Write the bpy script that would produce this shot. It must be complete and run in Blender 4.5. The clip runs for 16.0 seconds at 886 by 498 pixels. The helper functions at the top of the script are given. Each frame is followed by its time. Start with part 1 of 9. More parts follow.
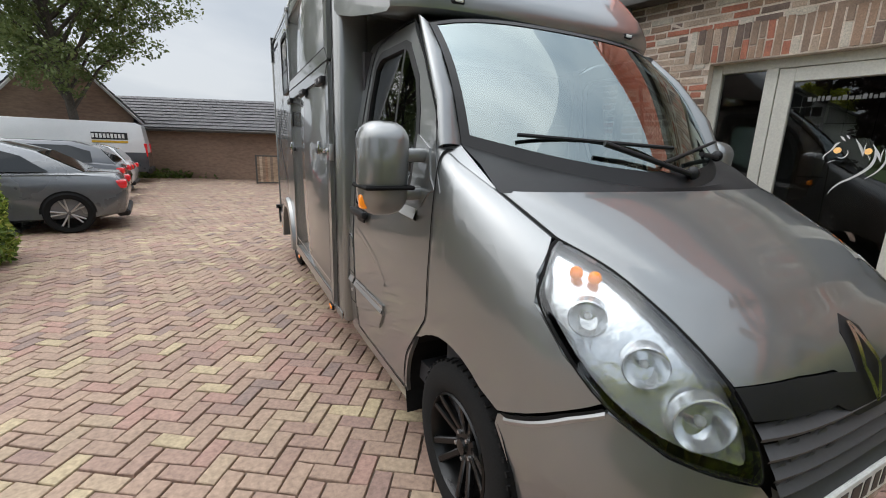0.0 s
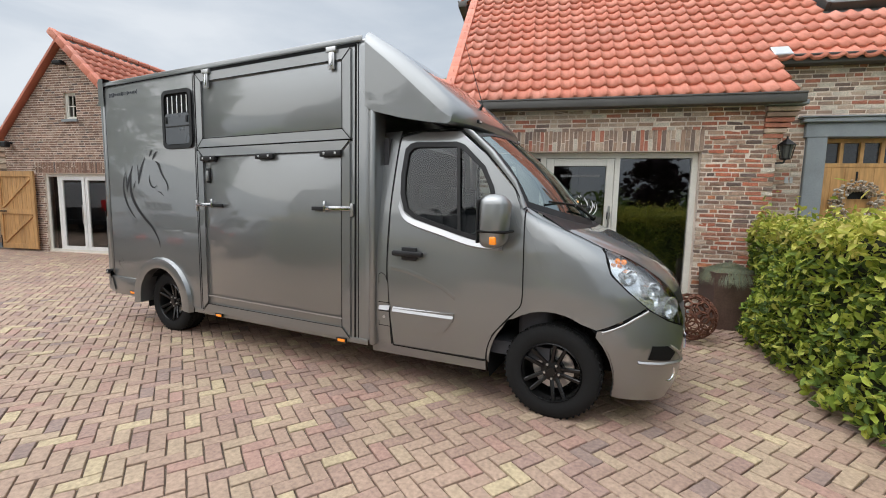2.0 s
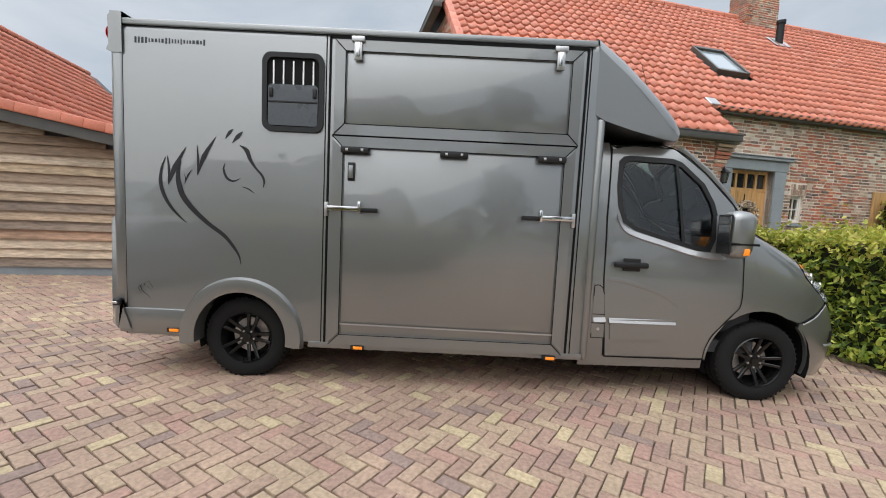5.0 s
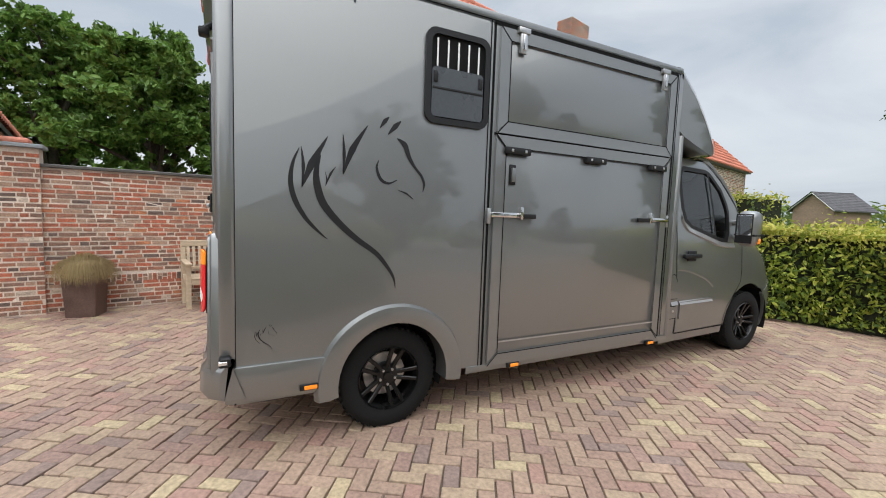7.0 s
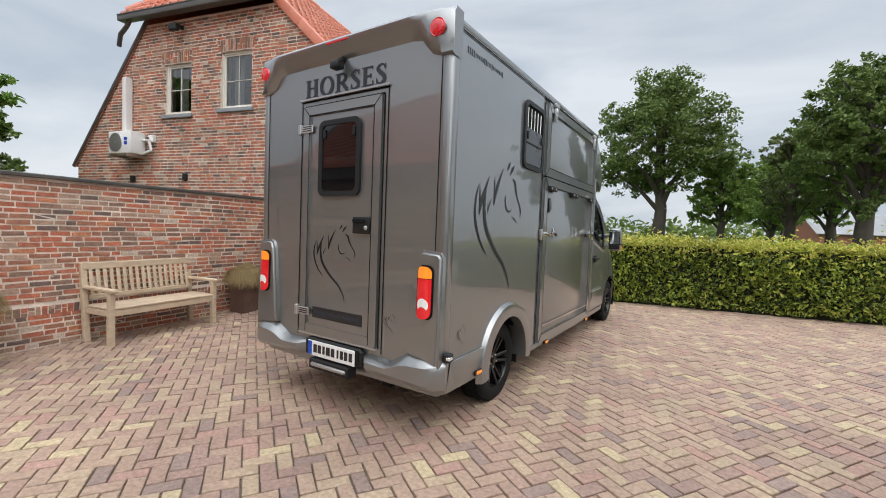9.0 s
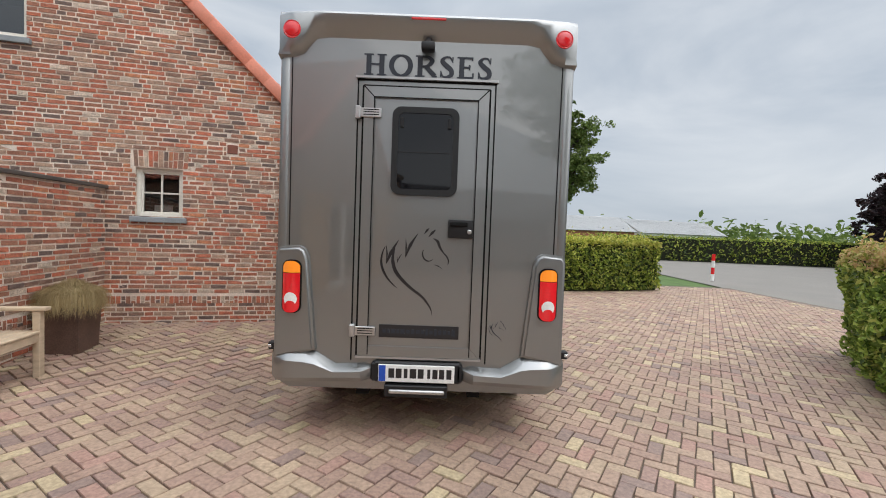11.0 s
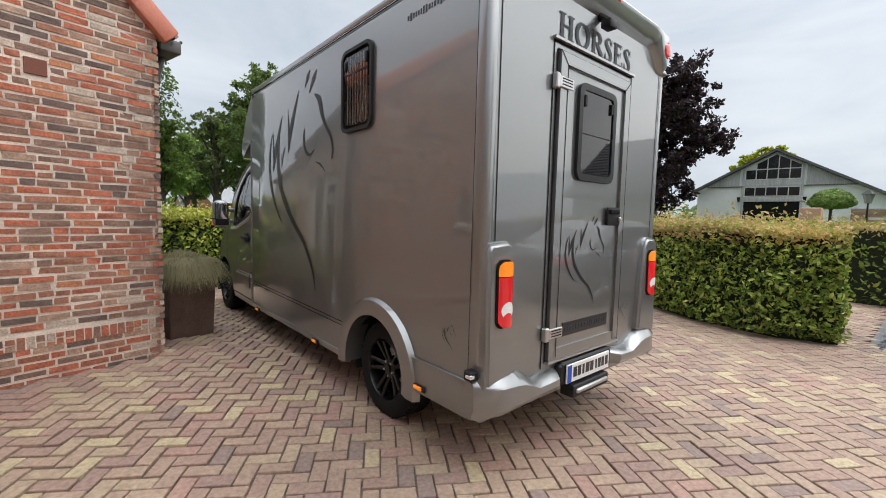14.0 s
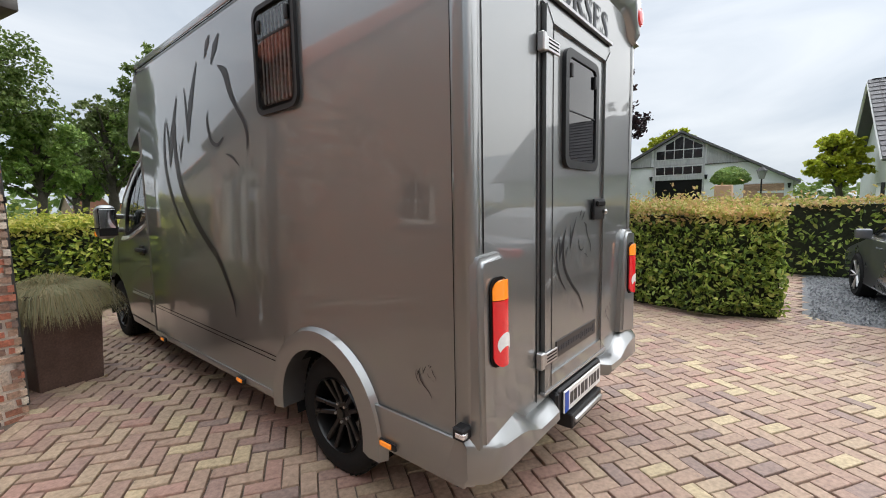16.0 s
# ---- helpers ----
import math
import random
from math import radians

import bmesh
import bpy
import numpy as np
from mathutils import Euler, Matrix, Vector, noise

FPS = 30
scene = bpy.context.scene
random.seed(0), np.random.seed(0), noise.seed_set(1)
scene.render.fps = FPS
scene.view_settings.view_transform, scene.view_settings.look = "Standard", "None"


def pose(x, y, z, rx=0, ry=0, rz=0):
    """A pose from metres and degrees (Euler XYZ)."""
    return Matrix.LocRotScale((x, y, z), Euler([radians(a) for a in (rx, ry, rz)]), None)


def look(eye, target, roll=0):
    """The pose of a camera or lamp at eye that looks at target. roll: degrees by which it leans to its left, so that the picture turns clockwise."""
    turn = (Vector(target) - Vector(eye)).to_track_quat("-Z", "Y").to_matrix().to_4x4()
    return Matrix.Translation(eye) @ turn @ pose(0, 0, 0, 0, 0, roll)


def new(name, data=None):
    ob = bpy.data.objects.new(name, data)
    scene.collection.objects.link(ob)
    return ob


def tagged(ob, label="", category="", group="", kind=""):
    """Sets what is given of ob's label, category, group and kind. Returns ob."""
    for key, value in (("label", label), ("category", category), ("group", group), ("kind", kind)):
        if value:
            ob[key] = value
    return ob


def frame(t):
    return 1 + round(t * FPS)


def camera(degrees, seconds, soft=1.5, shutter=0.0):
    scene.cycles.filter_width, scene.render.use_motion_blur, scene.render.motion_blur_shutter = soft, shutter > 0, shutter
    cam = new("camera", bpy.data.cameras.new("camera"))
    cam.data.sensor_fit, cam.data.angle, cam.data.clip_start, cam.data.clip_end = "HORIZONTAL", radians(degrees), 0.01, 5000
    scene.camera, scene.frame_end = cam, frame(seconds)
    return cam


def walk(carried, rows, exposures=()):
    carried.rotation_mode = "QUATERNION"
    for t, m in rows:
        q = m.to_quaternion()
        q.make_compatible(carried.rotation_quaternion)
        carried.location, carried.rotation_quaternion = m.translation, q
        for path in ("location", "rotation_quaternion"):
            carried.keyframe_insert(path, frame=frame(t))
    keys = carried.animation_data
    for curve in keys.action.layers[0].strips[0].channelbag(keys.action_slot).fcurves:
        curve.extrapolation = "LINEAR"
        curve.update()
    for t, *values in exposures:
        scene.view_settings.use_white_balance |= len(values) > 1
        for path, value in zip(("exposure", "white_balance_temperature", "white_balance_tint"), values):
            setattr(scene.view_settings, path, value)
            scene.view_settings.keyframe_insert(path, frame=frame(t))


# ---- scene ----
cam = camera(92.9, 16.0, soft=1.0)
PATH = [
    (0, (0.392, 0.018, 1.49), (1.274, 1.755, 1.037), 1.8),
    (0.5, (-0.223, 0.102, 1.482), (1.145, 1.504, 1.079), 2.4),
    (1, (-0.862, 0.221, 1.505), (0.726, 1.404, 1.227), 2.4),
    (1.5, (-1.417, 0.375, 1.526), (0.293, 1.387, 1.302), 1.5),
    (2, (-1.85, 0.747, 1.522), (-0.053, 1.598, 1.312), 1.2),
    (2.5, (-2.247, 1.13, 1.529), (-0.385, 1.831, 1.329), 1.9),
    (3, (-2.43, 1.546, 1.528), (-0.522, 2.115, 1.332), 2.1),
    (3.5, (-2.555, 2.076, 1.503), (-0.615, 2.523, 1.315), 2.3),
    (4, (-2.591, 2.664, 1.495), (-0.625, 2.985, 1.314), 2.4),
    (4.5, (-2.504, 3.316, 1.487), (-0.519, 3.487, 1.311), 2.4),
    (5, (-2.358, 3.985, 1.495), (-0.367, 3.983, 1.311), 2.8),
    (5.2, (-2.26, 4.254, 1.466), (-0.271, 4.16, 1.282), 2.9),
    (7.3, (-1.331, 7.008, 1.482), (0.368, 5.967, 1.308), 1.1),
    (7.5, (-1.217, 7.278, 1.489), (0.437, 6.168, 1.316), 0.5),
    (8, (-1.044, 7.898, 1.488), (0.482, 6.613, 1.34), 1.2),
    (8.5, (-0.798, 8.452, 1.482), (0.545, 6.974, 1.369), 1.4),
    (9, (-0.451, 8.939, 1.477), (0.641, 7.266, 1.383), 2.2),
    (9.5, (0.018, 9.303, 1.46), (0.835, 7.479, 1.376), 2.7),
    (9.7, (0.256, 9.398, 1.478), (0.962, 7.528, 1.399), 2.7),
    (11.8, (2.901, 9.538, 1.45), (2.447, 7.591, 1.376), 2.0),
    (12, (3.142, 9.462, 1.472), (2.58, 7.545, 1.39), 2.1),
    (12.5, (3.671, 9.234, 1.455), (2.851, 7.412, 1.356), 2.3),
    (13, (4.112, 8.906, 1.438), (3.068, 7.205, 1.304), 2.4),
    (13.5, (4.408, 8.533, 1.452), (3.198, 6.947, 1.303), 2.1),
    (14, (4.559, 8.119, 1.448), (3.257, 6.608, 1.297), 1.5),
    (14.5, (4.664, 7.768, 1.48), (3.324, 6.286, 1.385), 0.5),
    (15, (4.705, 7.605, 1.592), (3.326, 6.157, 1.624), -0.9),
    (15.5, (4.621, 7.571, 1.633), (3.159, 6.207, 1.698), -2.2),
    (16, (4.286, 7.569, 1.519), (2.761, 6.291, 1.315), -1.1),
]
walk(cam, [(t, look(eye, target, roll)) for t, eye, target, roll in PATH], [(0, 0.34), (1.0, 0.50), (3.0, 0.44), (7.5, 0.48), (8.5, 0.53), (9.5, 0.42), (12.0, 0.40), (13.0, 0.52), (14.5, 0.58), (15.5, 0.52), (16.0, 0.67)])

# ---- light: an overcast sky with a soft, high sun ----
SUN_EL, SUN_AZ = radians(61), radians(312)
world = bpy.data.worlds.new("overcast_sky")
scene.world = world
world.use_nodes = True
wn, wl = world.node_tree.nodes, world.node_tree.links
wn.clear()
w_out = wn.new("ShaderNodeOutputWorld")
w_bg = wn.new("ShaderNodeBackground")
w_sky = wn.new("ShaderNodeTexSky")
w_sky.sky_type = "NISHITA"
w_sky.sun_disc = False
w_sky.sun_elevation, w_sky.sun_rotation = SUN_EL, SUN_AZ
w_sky.dust_density = 3.0
w_co = wn.new("ShaderNodeTexCoord")
w_map = wn.new("ShaderNodeMapping")
w_map.inputs["Scale"].default_value = (1.0, 1.0, 3.2)
w_noise = wn.new("ShaderNodeTexNoise")
w_noise.inputs["Scale"].default_value = 1.7
w_noise.inputs["Detail"].default_value = 7
w_noise.inputs["Roughness"].default_value = 0.52
w_noise.inputs["Distortion"].default_value = 0.5
w_ramp = wn.new("ShaderNodeValToRGB")
w_ramp.color_ramp.elements[0].position, w_ramp.color_ramp.elements[0].color = 0.36, (0.50, 0.565, 0.645, 1)
w_ramp.color_ramp.elements[1].position, w_ramp.color_ramp.elements[1].color = 0.66, (0.76, 0.80, 0.845, 1)
w_scale = wn.new("ShaderNodeMix")
w_scale.data_type = "RGBA"
w_scale.blend_type = "MULTIPLY"
w_scale.inputs[0].default_value = 1.0
w_scale.inputs[7].default_value = (0.10, 0.10, 0.10, 1)
w_mix = wn.new("ShaderNodeMix")
w_mix.data_type = "RGBA"
w_mix.inputs[0].default_value = 0.88
wl.new(w_co.outputs["Generated"], w_map.inputs["Vector"])
wl.new(w_map.outputs["Vector"], w_noise.inputs["Vector"])
wl.new(w_noise.outputs["Fac"], w_ramp.inputs["Fac"])
wl.new(w_sky.outputs["Color"], w_scale.inputs[6])
wl.new(w_scale.outputs[2], w_mix.inputs[6])
wl.new(w_ramp.outputs["Color"], w_mix.inputs[7])
w_sep = wn.new("ShaderNodeSeparateXYZ")
w_up = wn.new("ShaderNodeMapRange")
w_up.inputs["From Min"].default_value, w_up.inputs["From Max"].default_value = 0.45, 1.0
w_up.inputs["To Min"].default_value, w_up.inputs["To Max"].default_value = 0.79, 1.95
wl.new(w_co.outputs["Generated"], w_sep.inputs["Vector"])
wl.new(w_sep.outputs["Z"], w_up.inputs["Value"])
w_dot = wn.new("ShaderNodeVectorMath")
w_dot.operation = "DOT_PRODUCT"
w_dot.inputs[1].default_value = (math.sin(SUN_AZ) * math.cos(SUN_EL), math.cos(SUN_AZ) * math.cos(SUN_EL), math.sin(SUN_EL))
wl.new(w_co.outputs["Generated"], w_dot.inputs[0])
w_pos, w_sq, w_add = wn.new("ShaderNodeMath"), wn.new("ShaderNodeMath"), wn.new("ShaderNodeMath")
w_pos.operation, w_sq.operation, w_add.operation = "MAXIMUM", "POWER", "MULTIPLY_ADD"
w_pos.inputs[1].default_value, w_sq.inputs[1].default_value, w_add.inputs[1].default_value = 0.0, 7.0, 2.0
wl.new(w_dot.outputs["Value"], w_pos.inputs[0])
wl.new(w_pos.outputs[0], w_sq.inputs[0])
wl.new(w_sq.outputs[0], w_add.inputs[0])
wl.new(w_up.outputs["Result"], w_add.inputs[2])
wl.new(w_add.outputs[0], w_bg.inputs["Strength"])
wl.new(w_mix.outputs[2], w_bg.inputs["Color"])
wl.new(w_bg.outputs["Background"], w_out.inputs["Surface"])
sun = new("sun", bpy.data.lights.new("sun", "SUN"))
sun.data.energy = 1.05
sun.data.angle = radians(110)
sun.data.color = (1.0, 0.93, 0.83)
sun.matrix_world = Matrix.Translation((0, 0, 30)) @ look((0, 0, 0), (-math.sin(SUN_AZ) * math.cos(SUN_EL), -math.cos(SUN_AZ) * math.cos(SUN_EL), -math.sin(SUN_EL)))

# ---- tools ----
def part(name, bm, material, parent=None, label="", smooth=35):
    """Link a bmesh as one mesh object, under a thing or a part if one is given."""
    me = bpy.data.meshes.new(name)
    bm.normal_update()
    bm.to_mesh(me)
    bm.free()
    me.materials.append(material)
    if smooth:
        me.polygons.foreach_set("use_smooth", [True] * len(me.polygons))
        me.set_sharp_from_angle(angle=radians(smooth))
    ob = new(name, me)
    if parent is not None:
        ob.parent = parent
    if label:
        ob["label"] = label
    return ob


def thing(name, m, label, category, group="", kind=""):
    ob = new(name)
    ob.empty_display_size = 0.1
    ob.matrix_world = m
    return tagged(ob, label, category, group, kind)


def box(bm, lo, hi, bevel=0.0, seg=1, m=None):
    r = bmesh.ops.create_cube(bm, size=1)
    vs = r["verts"]
    for v in vs:
        v.co = Vector([lo[i] + (hi[i] - lo[i]) * (v.co[i] + 0.5) for i in range(3)])
    if bevel:
        es = list({e for v in vs for e in v.link_edges})
        out = bmesh.ops.bevel(bm, geom=es, offset=bevel, segments=seg, profile=0.5, affect="EDGES", clamp_overlap=True)
        vs = list({v for f in out["faces"] for v in f.verts} | {v for v in vs if v.is_valid})
    if m is not None:
        bmesh.ops.transform(bm, matrix=m, verts=[v for v in vs if v.is_valid])
    return vs


def boxes(*items, bevel=0.0, seg=1):
    bm = bmesh.new()
    for lo, hi in items:
        box(bm, lo, hi, bevel, seg)
    return bm


def rod(bm, a, b, r, n=8, r2=None):
    a, b = Vector(a), Vector(b)
    d = b - a
    m = Matrix.Translation((a + b) / 2) @ d.to_track_quat("Z", "Y").to_matrix().to_4x4()
    bmesh.ops.create_cone(bm, cap_ends=True, segments=n, radius1=r, radius2=r if r2 is None else r2, depth=d.length, matrix=m)


def lathe(bm, prof, n, axis="X", at=(0, 0, 0)):
    """Turn a profile of (radius, along) about an axis."""
    rings = []
    for k in range(n):
        a = 2 * math.pi * k / n
        ring = []
        for r, h in prof:
            c, s = r * math.cos(a), r * math.sin(a)
            p = (h, c, s) if axis == "X" else (c, h, s) if axis == "Y" else (c, s, h)
            ring.append(bm.verts.new(Vector(p) + Vector(at)))
        rings.append(ring)
    for k in range(n):
        a, b = rings[k], rings[(k + 1) % n]
        for i in range(len(prof) - 1):
            if prof[i][0] < 1e-5 and prof[i + 1][0] < 1e-5:
                continue
            bm.faces.new((a[i], a[i + 1], b[i + 1], b[i]))
    bmesh.ops.remove_doubles(bm, verts=[v for r in rings for v in r], dist=1e-5)
    bmesh.ops.recalc_face_normals(bm, faces=bm.faces)


def lerp(table, x):
    """Read a table of (x, y) rows, with straight lines between."""
    if x <= table[0][0]:
        return table[0][1]
    for (a, b), (c, d) in zip(table, table[1:]):
        if x <= c:
            return b + (d - b) * (x - a) / (c - a)
    return table[-1][1]


def smooth_line(pts, n=6, closed=False):
    """A Catmull-Rom line through the points."""
    out, P = [], [Vector(p) for p in pts]
    m = len(P)
    for i in range(m if closed else m - 1):
        p0 = P[(i - 1) % m] if closed or i else P[0]
        p1, p2 = P[i], P[(i + 1) % m]
        p3 = P[(i + 2) % m] if closed or i + 2 < m else P[-1]
        for k in range(n):
            t = k / n
            out.append(0.5 * (2 * p1 + (p2 - p0) * t + (2 * p0 - 5 * p1 + 4 * p2 - p3) * t * t + (3 * p1 - p0 - 3 * p2 + p3) * t ** 3))
    if not closed:
        out.append(P[-1])
    return out


def rounded(x0, x1, y0, y1, r, n=4):
    """A rectangle with round corners as a list of points."""
    out = []
    for cx, cy, a0 in ((x1 - r, y1 - r, 0), (x0 + r, y1 - r, 90), (x0 + r, y0 + r, 180), (x1 - r, y0 + r, 270)):
        for k in range(n + 1):
            a = radians(a0 + 90 * k / n)
            out.append((cx + r * math.cos(a), cy + r * math.sin(a)))
    return out


def sheet(outline, holes=(), step=0.0, shape=None, thick=0.0, flip=False):
    """A flat outline with holes, cut into a fine grid, bent by shape(u, v) and given a thickness."""
    bm = bmesh.new()
    es = []
    for loop in (outline, *holes):
        vs = [bm.verts.new((p[0], p[1], 0)) for p in loop]
        es += [bm.edges.new((vs[i], vs[(i + 1) % len(vs)])) for i in range(len(vs))]
    bmesh.ops.triangle_fill(bm, use_beauty=True, use_dissolve=False, edges=es, normal=(0, 0, 1))
    if step:
        us, vs = [p[0] for p in outline], [p[1] for p in outline]
        for lo, hi, no in ((min(us), max(us), (1, 0, 0)), (min(vs), max(vs), (0, 1, 0))):
            k = math.ceil(lo / step)
            while k * step < hi:
                c = [0, 0, 0]
                c[0 if no[0] else 1] = k * step + 1e-4
                bmesh.ops.bisect_plane(bm, geom=bm.verts[:] + bm.edges[:] + bm.faces[:], dist=1e-5, plane_co=c, plane_no=no)
                k += 1
    for f in bm.faces:
        if f.normal.z < 0:
            f.normal_flip()
    if shape:
        for v in bm.verts:
            v.co = shape(v.co.x, v.co.y)
    if flip:
        bmesh.ops.reverse_faces(bm, faces=bm.faces)
    bm.normal_update()
    if thick:
        edge = [e for e in bm.edges if e.is_boundary]
        nor = {v: v.normal.copy() for v in bm.verts}
        start = {tuple(v.co): nor[v] for e in edge for v in e.verts}
        r = bmesh.ops.extrude_edge_only(bm, edges=edge)
        for g in r["geom"]:
            if isinstance(g, bmesh.types.BMVert):
                g.co = g.co - start.get(tuple(g.co), Vector()) * thick
    return bm


def ribbon(bm, pts, widths, shape):
    """A flat brush stroke along points (u, v), laid on a surface by shape(u, v)."""
    P = smooth_line([(p[0], p[1], 0) for p in pts], 8) if len(pts) > 2 else [Vector((*pts[0], 0)), Vector((*pts[1], 0))]
    m = len(P)
    left, right = [], []
    for i, p in enumerate(P):
        d = (P[min(i + 1, m - 1)] - P[max(i - 1, 0)]).normalized()
        w = lerp([(k / (len(widths) - 1), x) for k, x in enumerate(widths)], i / (m - 1)) / 2
        s = Vector((-d.y, d.x, 0)) * w
        left.append(bm.verts.new(shape(*(p + s)[:2])))
        right.append(bm.verts.new(shape(*(p - s)[:2])))
    for i in range(m - 1):
        bm.faces.new((left[i], right[i], right[i + 1], left[i + 1]))


def surface(name, col, rough=0.6, metal=0.0, var=0.12, spots=1.2, grain=60.0, grain_amt=0.08, bump=0.0, coat=0.0, palette=None,
            pick="object", stretch=None, rough_var=0.08, sheen=0.0, spec=0.5, emit=0.0, trans=0.0, turn=0.0, bump_scale=None, coat_ior=1.5):
    """A surface with two scales of variation; palette: colours picked at random for each piece."""
    m = bpy.data.materials.new(name)
    m.use_nodes = True
    nt = m.node_tree
    N, L = nt.nodes, nt.links
    b = N["Principled BSDF"]
    geo = N.new("ShaderNodeNewGeometry")
    mp = N.new("ShaderNodeMapping")
    mp.inputs["Rotation"].default_value = (0, 0, radians(turn))
    if stretch:
        mp.vector_type = "TEXTURE"
        mp.inputs["Scale"].default_value = stretch
    L.new(geo.outputs["Position"], mp.inputs["Vector"])

    def nz(scale, detail=4):
        n = N.new("ShaderNodeTexNoise")
        n.inputs["Scale"].default_value, n.inputs["Detail"].default_value = scale, detail
        n.inputs["Roughness"].default_value = 0.6
        L.new(mp.outputs["Vector"], n.inputs["Vector"])
        return n.outputs["Fac"]

    def ranged(sock, lo, hi):
        r = N.new("ShaderNodeMapRange")
        r.inputs["From Min"].default_value, r.inputs["From Max"].default_value = 0.3, 0.7
        r.inputs["To Min"].default_value, r.inputs["To Max"].default_value = lo, hi
        L.new(sock, r.inputs["Value"])
        return r.outputs["Result"]

    big, fine = nz(spots), nz(grain, 3)
    mul = N.new("ShaderNodeMath")
    mul.operation = "MULTIPLY"
    L.new(ranged(big, 1 - var, 1 + var), mul.inputs[0])
    L.new(ranged(fine, 1 - grain_amt, 1 + grain_amt), mul.inputs[1])
    mix = N.new("ShaderNodeMix")
    mix.data_type, mix.blend_type = "RGBA", "MULTIPLY"
    mix.inputs[0].default_value = 1.0
    if palette:
        ramp = N.new("ShaderNodeValToRGB")
        ramp.color_ramp.interpolation = "CONSTANT" if pick != "smooth" else "LINEAR"
        while len(ramp.color_ramp.elements) < len(palette):
            ramp.color_ramp.elements.new(0.5)
        total, x = sum(w for w, c in palette), 0.0
        for e, (w, c) in zip(ramp.color_ramp.elements, palette):
            e.position, e.color = x, (*c, 1)
            x += w / total
        if pick == "island":
            L.new(geo.outputs["Random Per Island"], ramp.inputs["Fac"])
        elif pick == "smooth":
            L.new(ranged(big, 0, 1), ramp.inputs["Fac"])
        else:
            oi = N.new("ShaderNodeObjectInfo")
            L.new(oi.outputs["Random"], ramp.inputs["Fac"])
        L.new(ramp.outputs["Color"], mix.inputs[6])
    else:
        mix.inputs[6].default_value = (*col, 1)
    L.new(mul.outputs[0], mix.inputs[7])
    L.new(mix.outputs[2], b.inputs["Base Color"])
    if rough_var:
        L.new(ranged(big, max(0.02, rough - rough_var), min(1, rough + rough_var)), b.inputs["Roughness"])
    else:
        b.inputs["Roughness"].default_value = rough
    b.inputs["Metallic"].default_value = metal
    b.inputs["Specular IOR Level"].default_value = spec
    b.inputs["Coat Weight"].default_value = coat
    b.inputs["Coat Roughness"].default_value = 0.03
    b.inputs["Coat IOR"].default_value = coat_ior
    b.inputs["Sheen Weight"].default_value = sheen
    if trans:
        tl, sh = N.new("ShaderNodeBsdfTranslucent"), N.new("ShaderNodeMixShader")
        L.new(mix.outputs[2], tl.inputs["Color"])
        sh.inputs["Fac"].default_value = trans
        L.new(b.outputs["BSDF"], sh.inputs[1])
        L.new(tl.outputs["BSDF"], sh.inputs[2])
        L.new(sh.outputs["Shader"], N["Material Output"].inputs["Surface"])
    if emit:
        L.new(mix.outputs[2], b.inputs["Emission Color"])
        b.inputs["Emission Strength"].default_value = emit
    if bump:
        bp = N.new("ShaderNodeBump")
        bp.inputs["Strength"].default_value = 0.6
        bp.inputs["Distance"].default_value = bump
        L.new(nz(bump_scale, 5) if bump_scale else fine, bp.inputs["Height"])
        L.new(bp.outputs["Normal"], b.inputs["Normal"])
    return m


def pane(name, tint, gloss_tint=(1, 1, 1), rough=0.0, ior=1.5, least=0.03):
    """Glass as a thin pane: what lies behind it, tinted, under the mirror image that grows at a slant."""
    m = bpy.data.materials.new(name)
    m.use_nodes = True
    N, L = m.node_tree.nodes, m.node_tree.links
    N.remove(N["Principled BSDF"])
    tr, gl, mx, fr = N.new("ShaderNodeBsdfTransparent"), N.new("ShaderNodeBsdfGlossy"), N.new("ShaderNodeMixShader"), N.new("ShaderNodeFresnel")
    tr.inputs["Color"].default_value = (*tint, 1)
    gl.inputs["Color"].default_value, gl.inputs["Roughness"].default_value = (*gloss_tint, 1), rough
    fr.inputs["IOR"].default_value = ior
    ad = N.new("ShaderNodeMath")
    ad.operation = "ADD"
    ad.use_clamp = True
    ad.inputs[1].default_value = least
    L.new(fr.outputs["Fac"], ad.inputs[0])
    L.new(ad.outputs[0], mx.inputs["Fac"])
    L.new(tr.outputs["BSDF"], mx.inputs[1])
    L.new(gl.outputs["BSDF"], mx.inputs[2])
    L.new(mx.outputs["Shader"], N["Material Output"].inputs["Surface"])
    return m


PAINT = surface("grey_metallic_paint", (0.243, 0.251, 0.249), 0.40, 0.80, var=0.02, spots=0.8, grain=900, grain_amt=0.06, coat=1.0, rough_var=0.02, coat_ior=1.75)
# lighter paint for silver trim and for highlights along mouldings
SILVER = surface("silver_trim_and_glint", (0.39, 0.39, 0.39), 0.34, 0.6, var=0.03, spots=2, grain=900, grain_amt=0.05, coat=0.8, rough_var=0.03)
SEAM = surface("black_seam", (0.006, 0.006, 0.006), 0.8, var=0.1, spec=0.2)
BLACK = surface("black_plastic", (0.012, 0.012, 0.013), 0.5, var=0.15, grain=400, grain_amt=0.1, bump=0.0004, spec=0.35)
DECAL = surface("black_vinyl", (0.014, 0.014, 0.016), 0.35, var=0.05)
DECAL_GREY = surface("slate_vinyl", (0.032, 0.037, 0.048), 0.45, var=0.05, spec=0.3)
RUBBER = surface("tyre_rubber", (0.014, 0.014, 0.014), 0.9, var=0.2, grain=150, grain_amt=0.2, bump=0.001, spec=0.2)
RIM = surface("gloss_black_rim", (0.005, 0.005, 0.005), 0.28, var=0.05, coat=0.0, rough_var=0.03, spec=0.4)
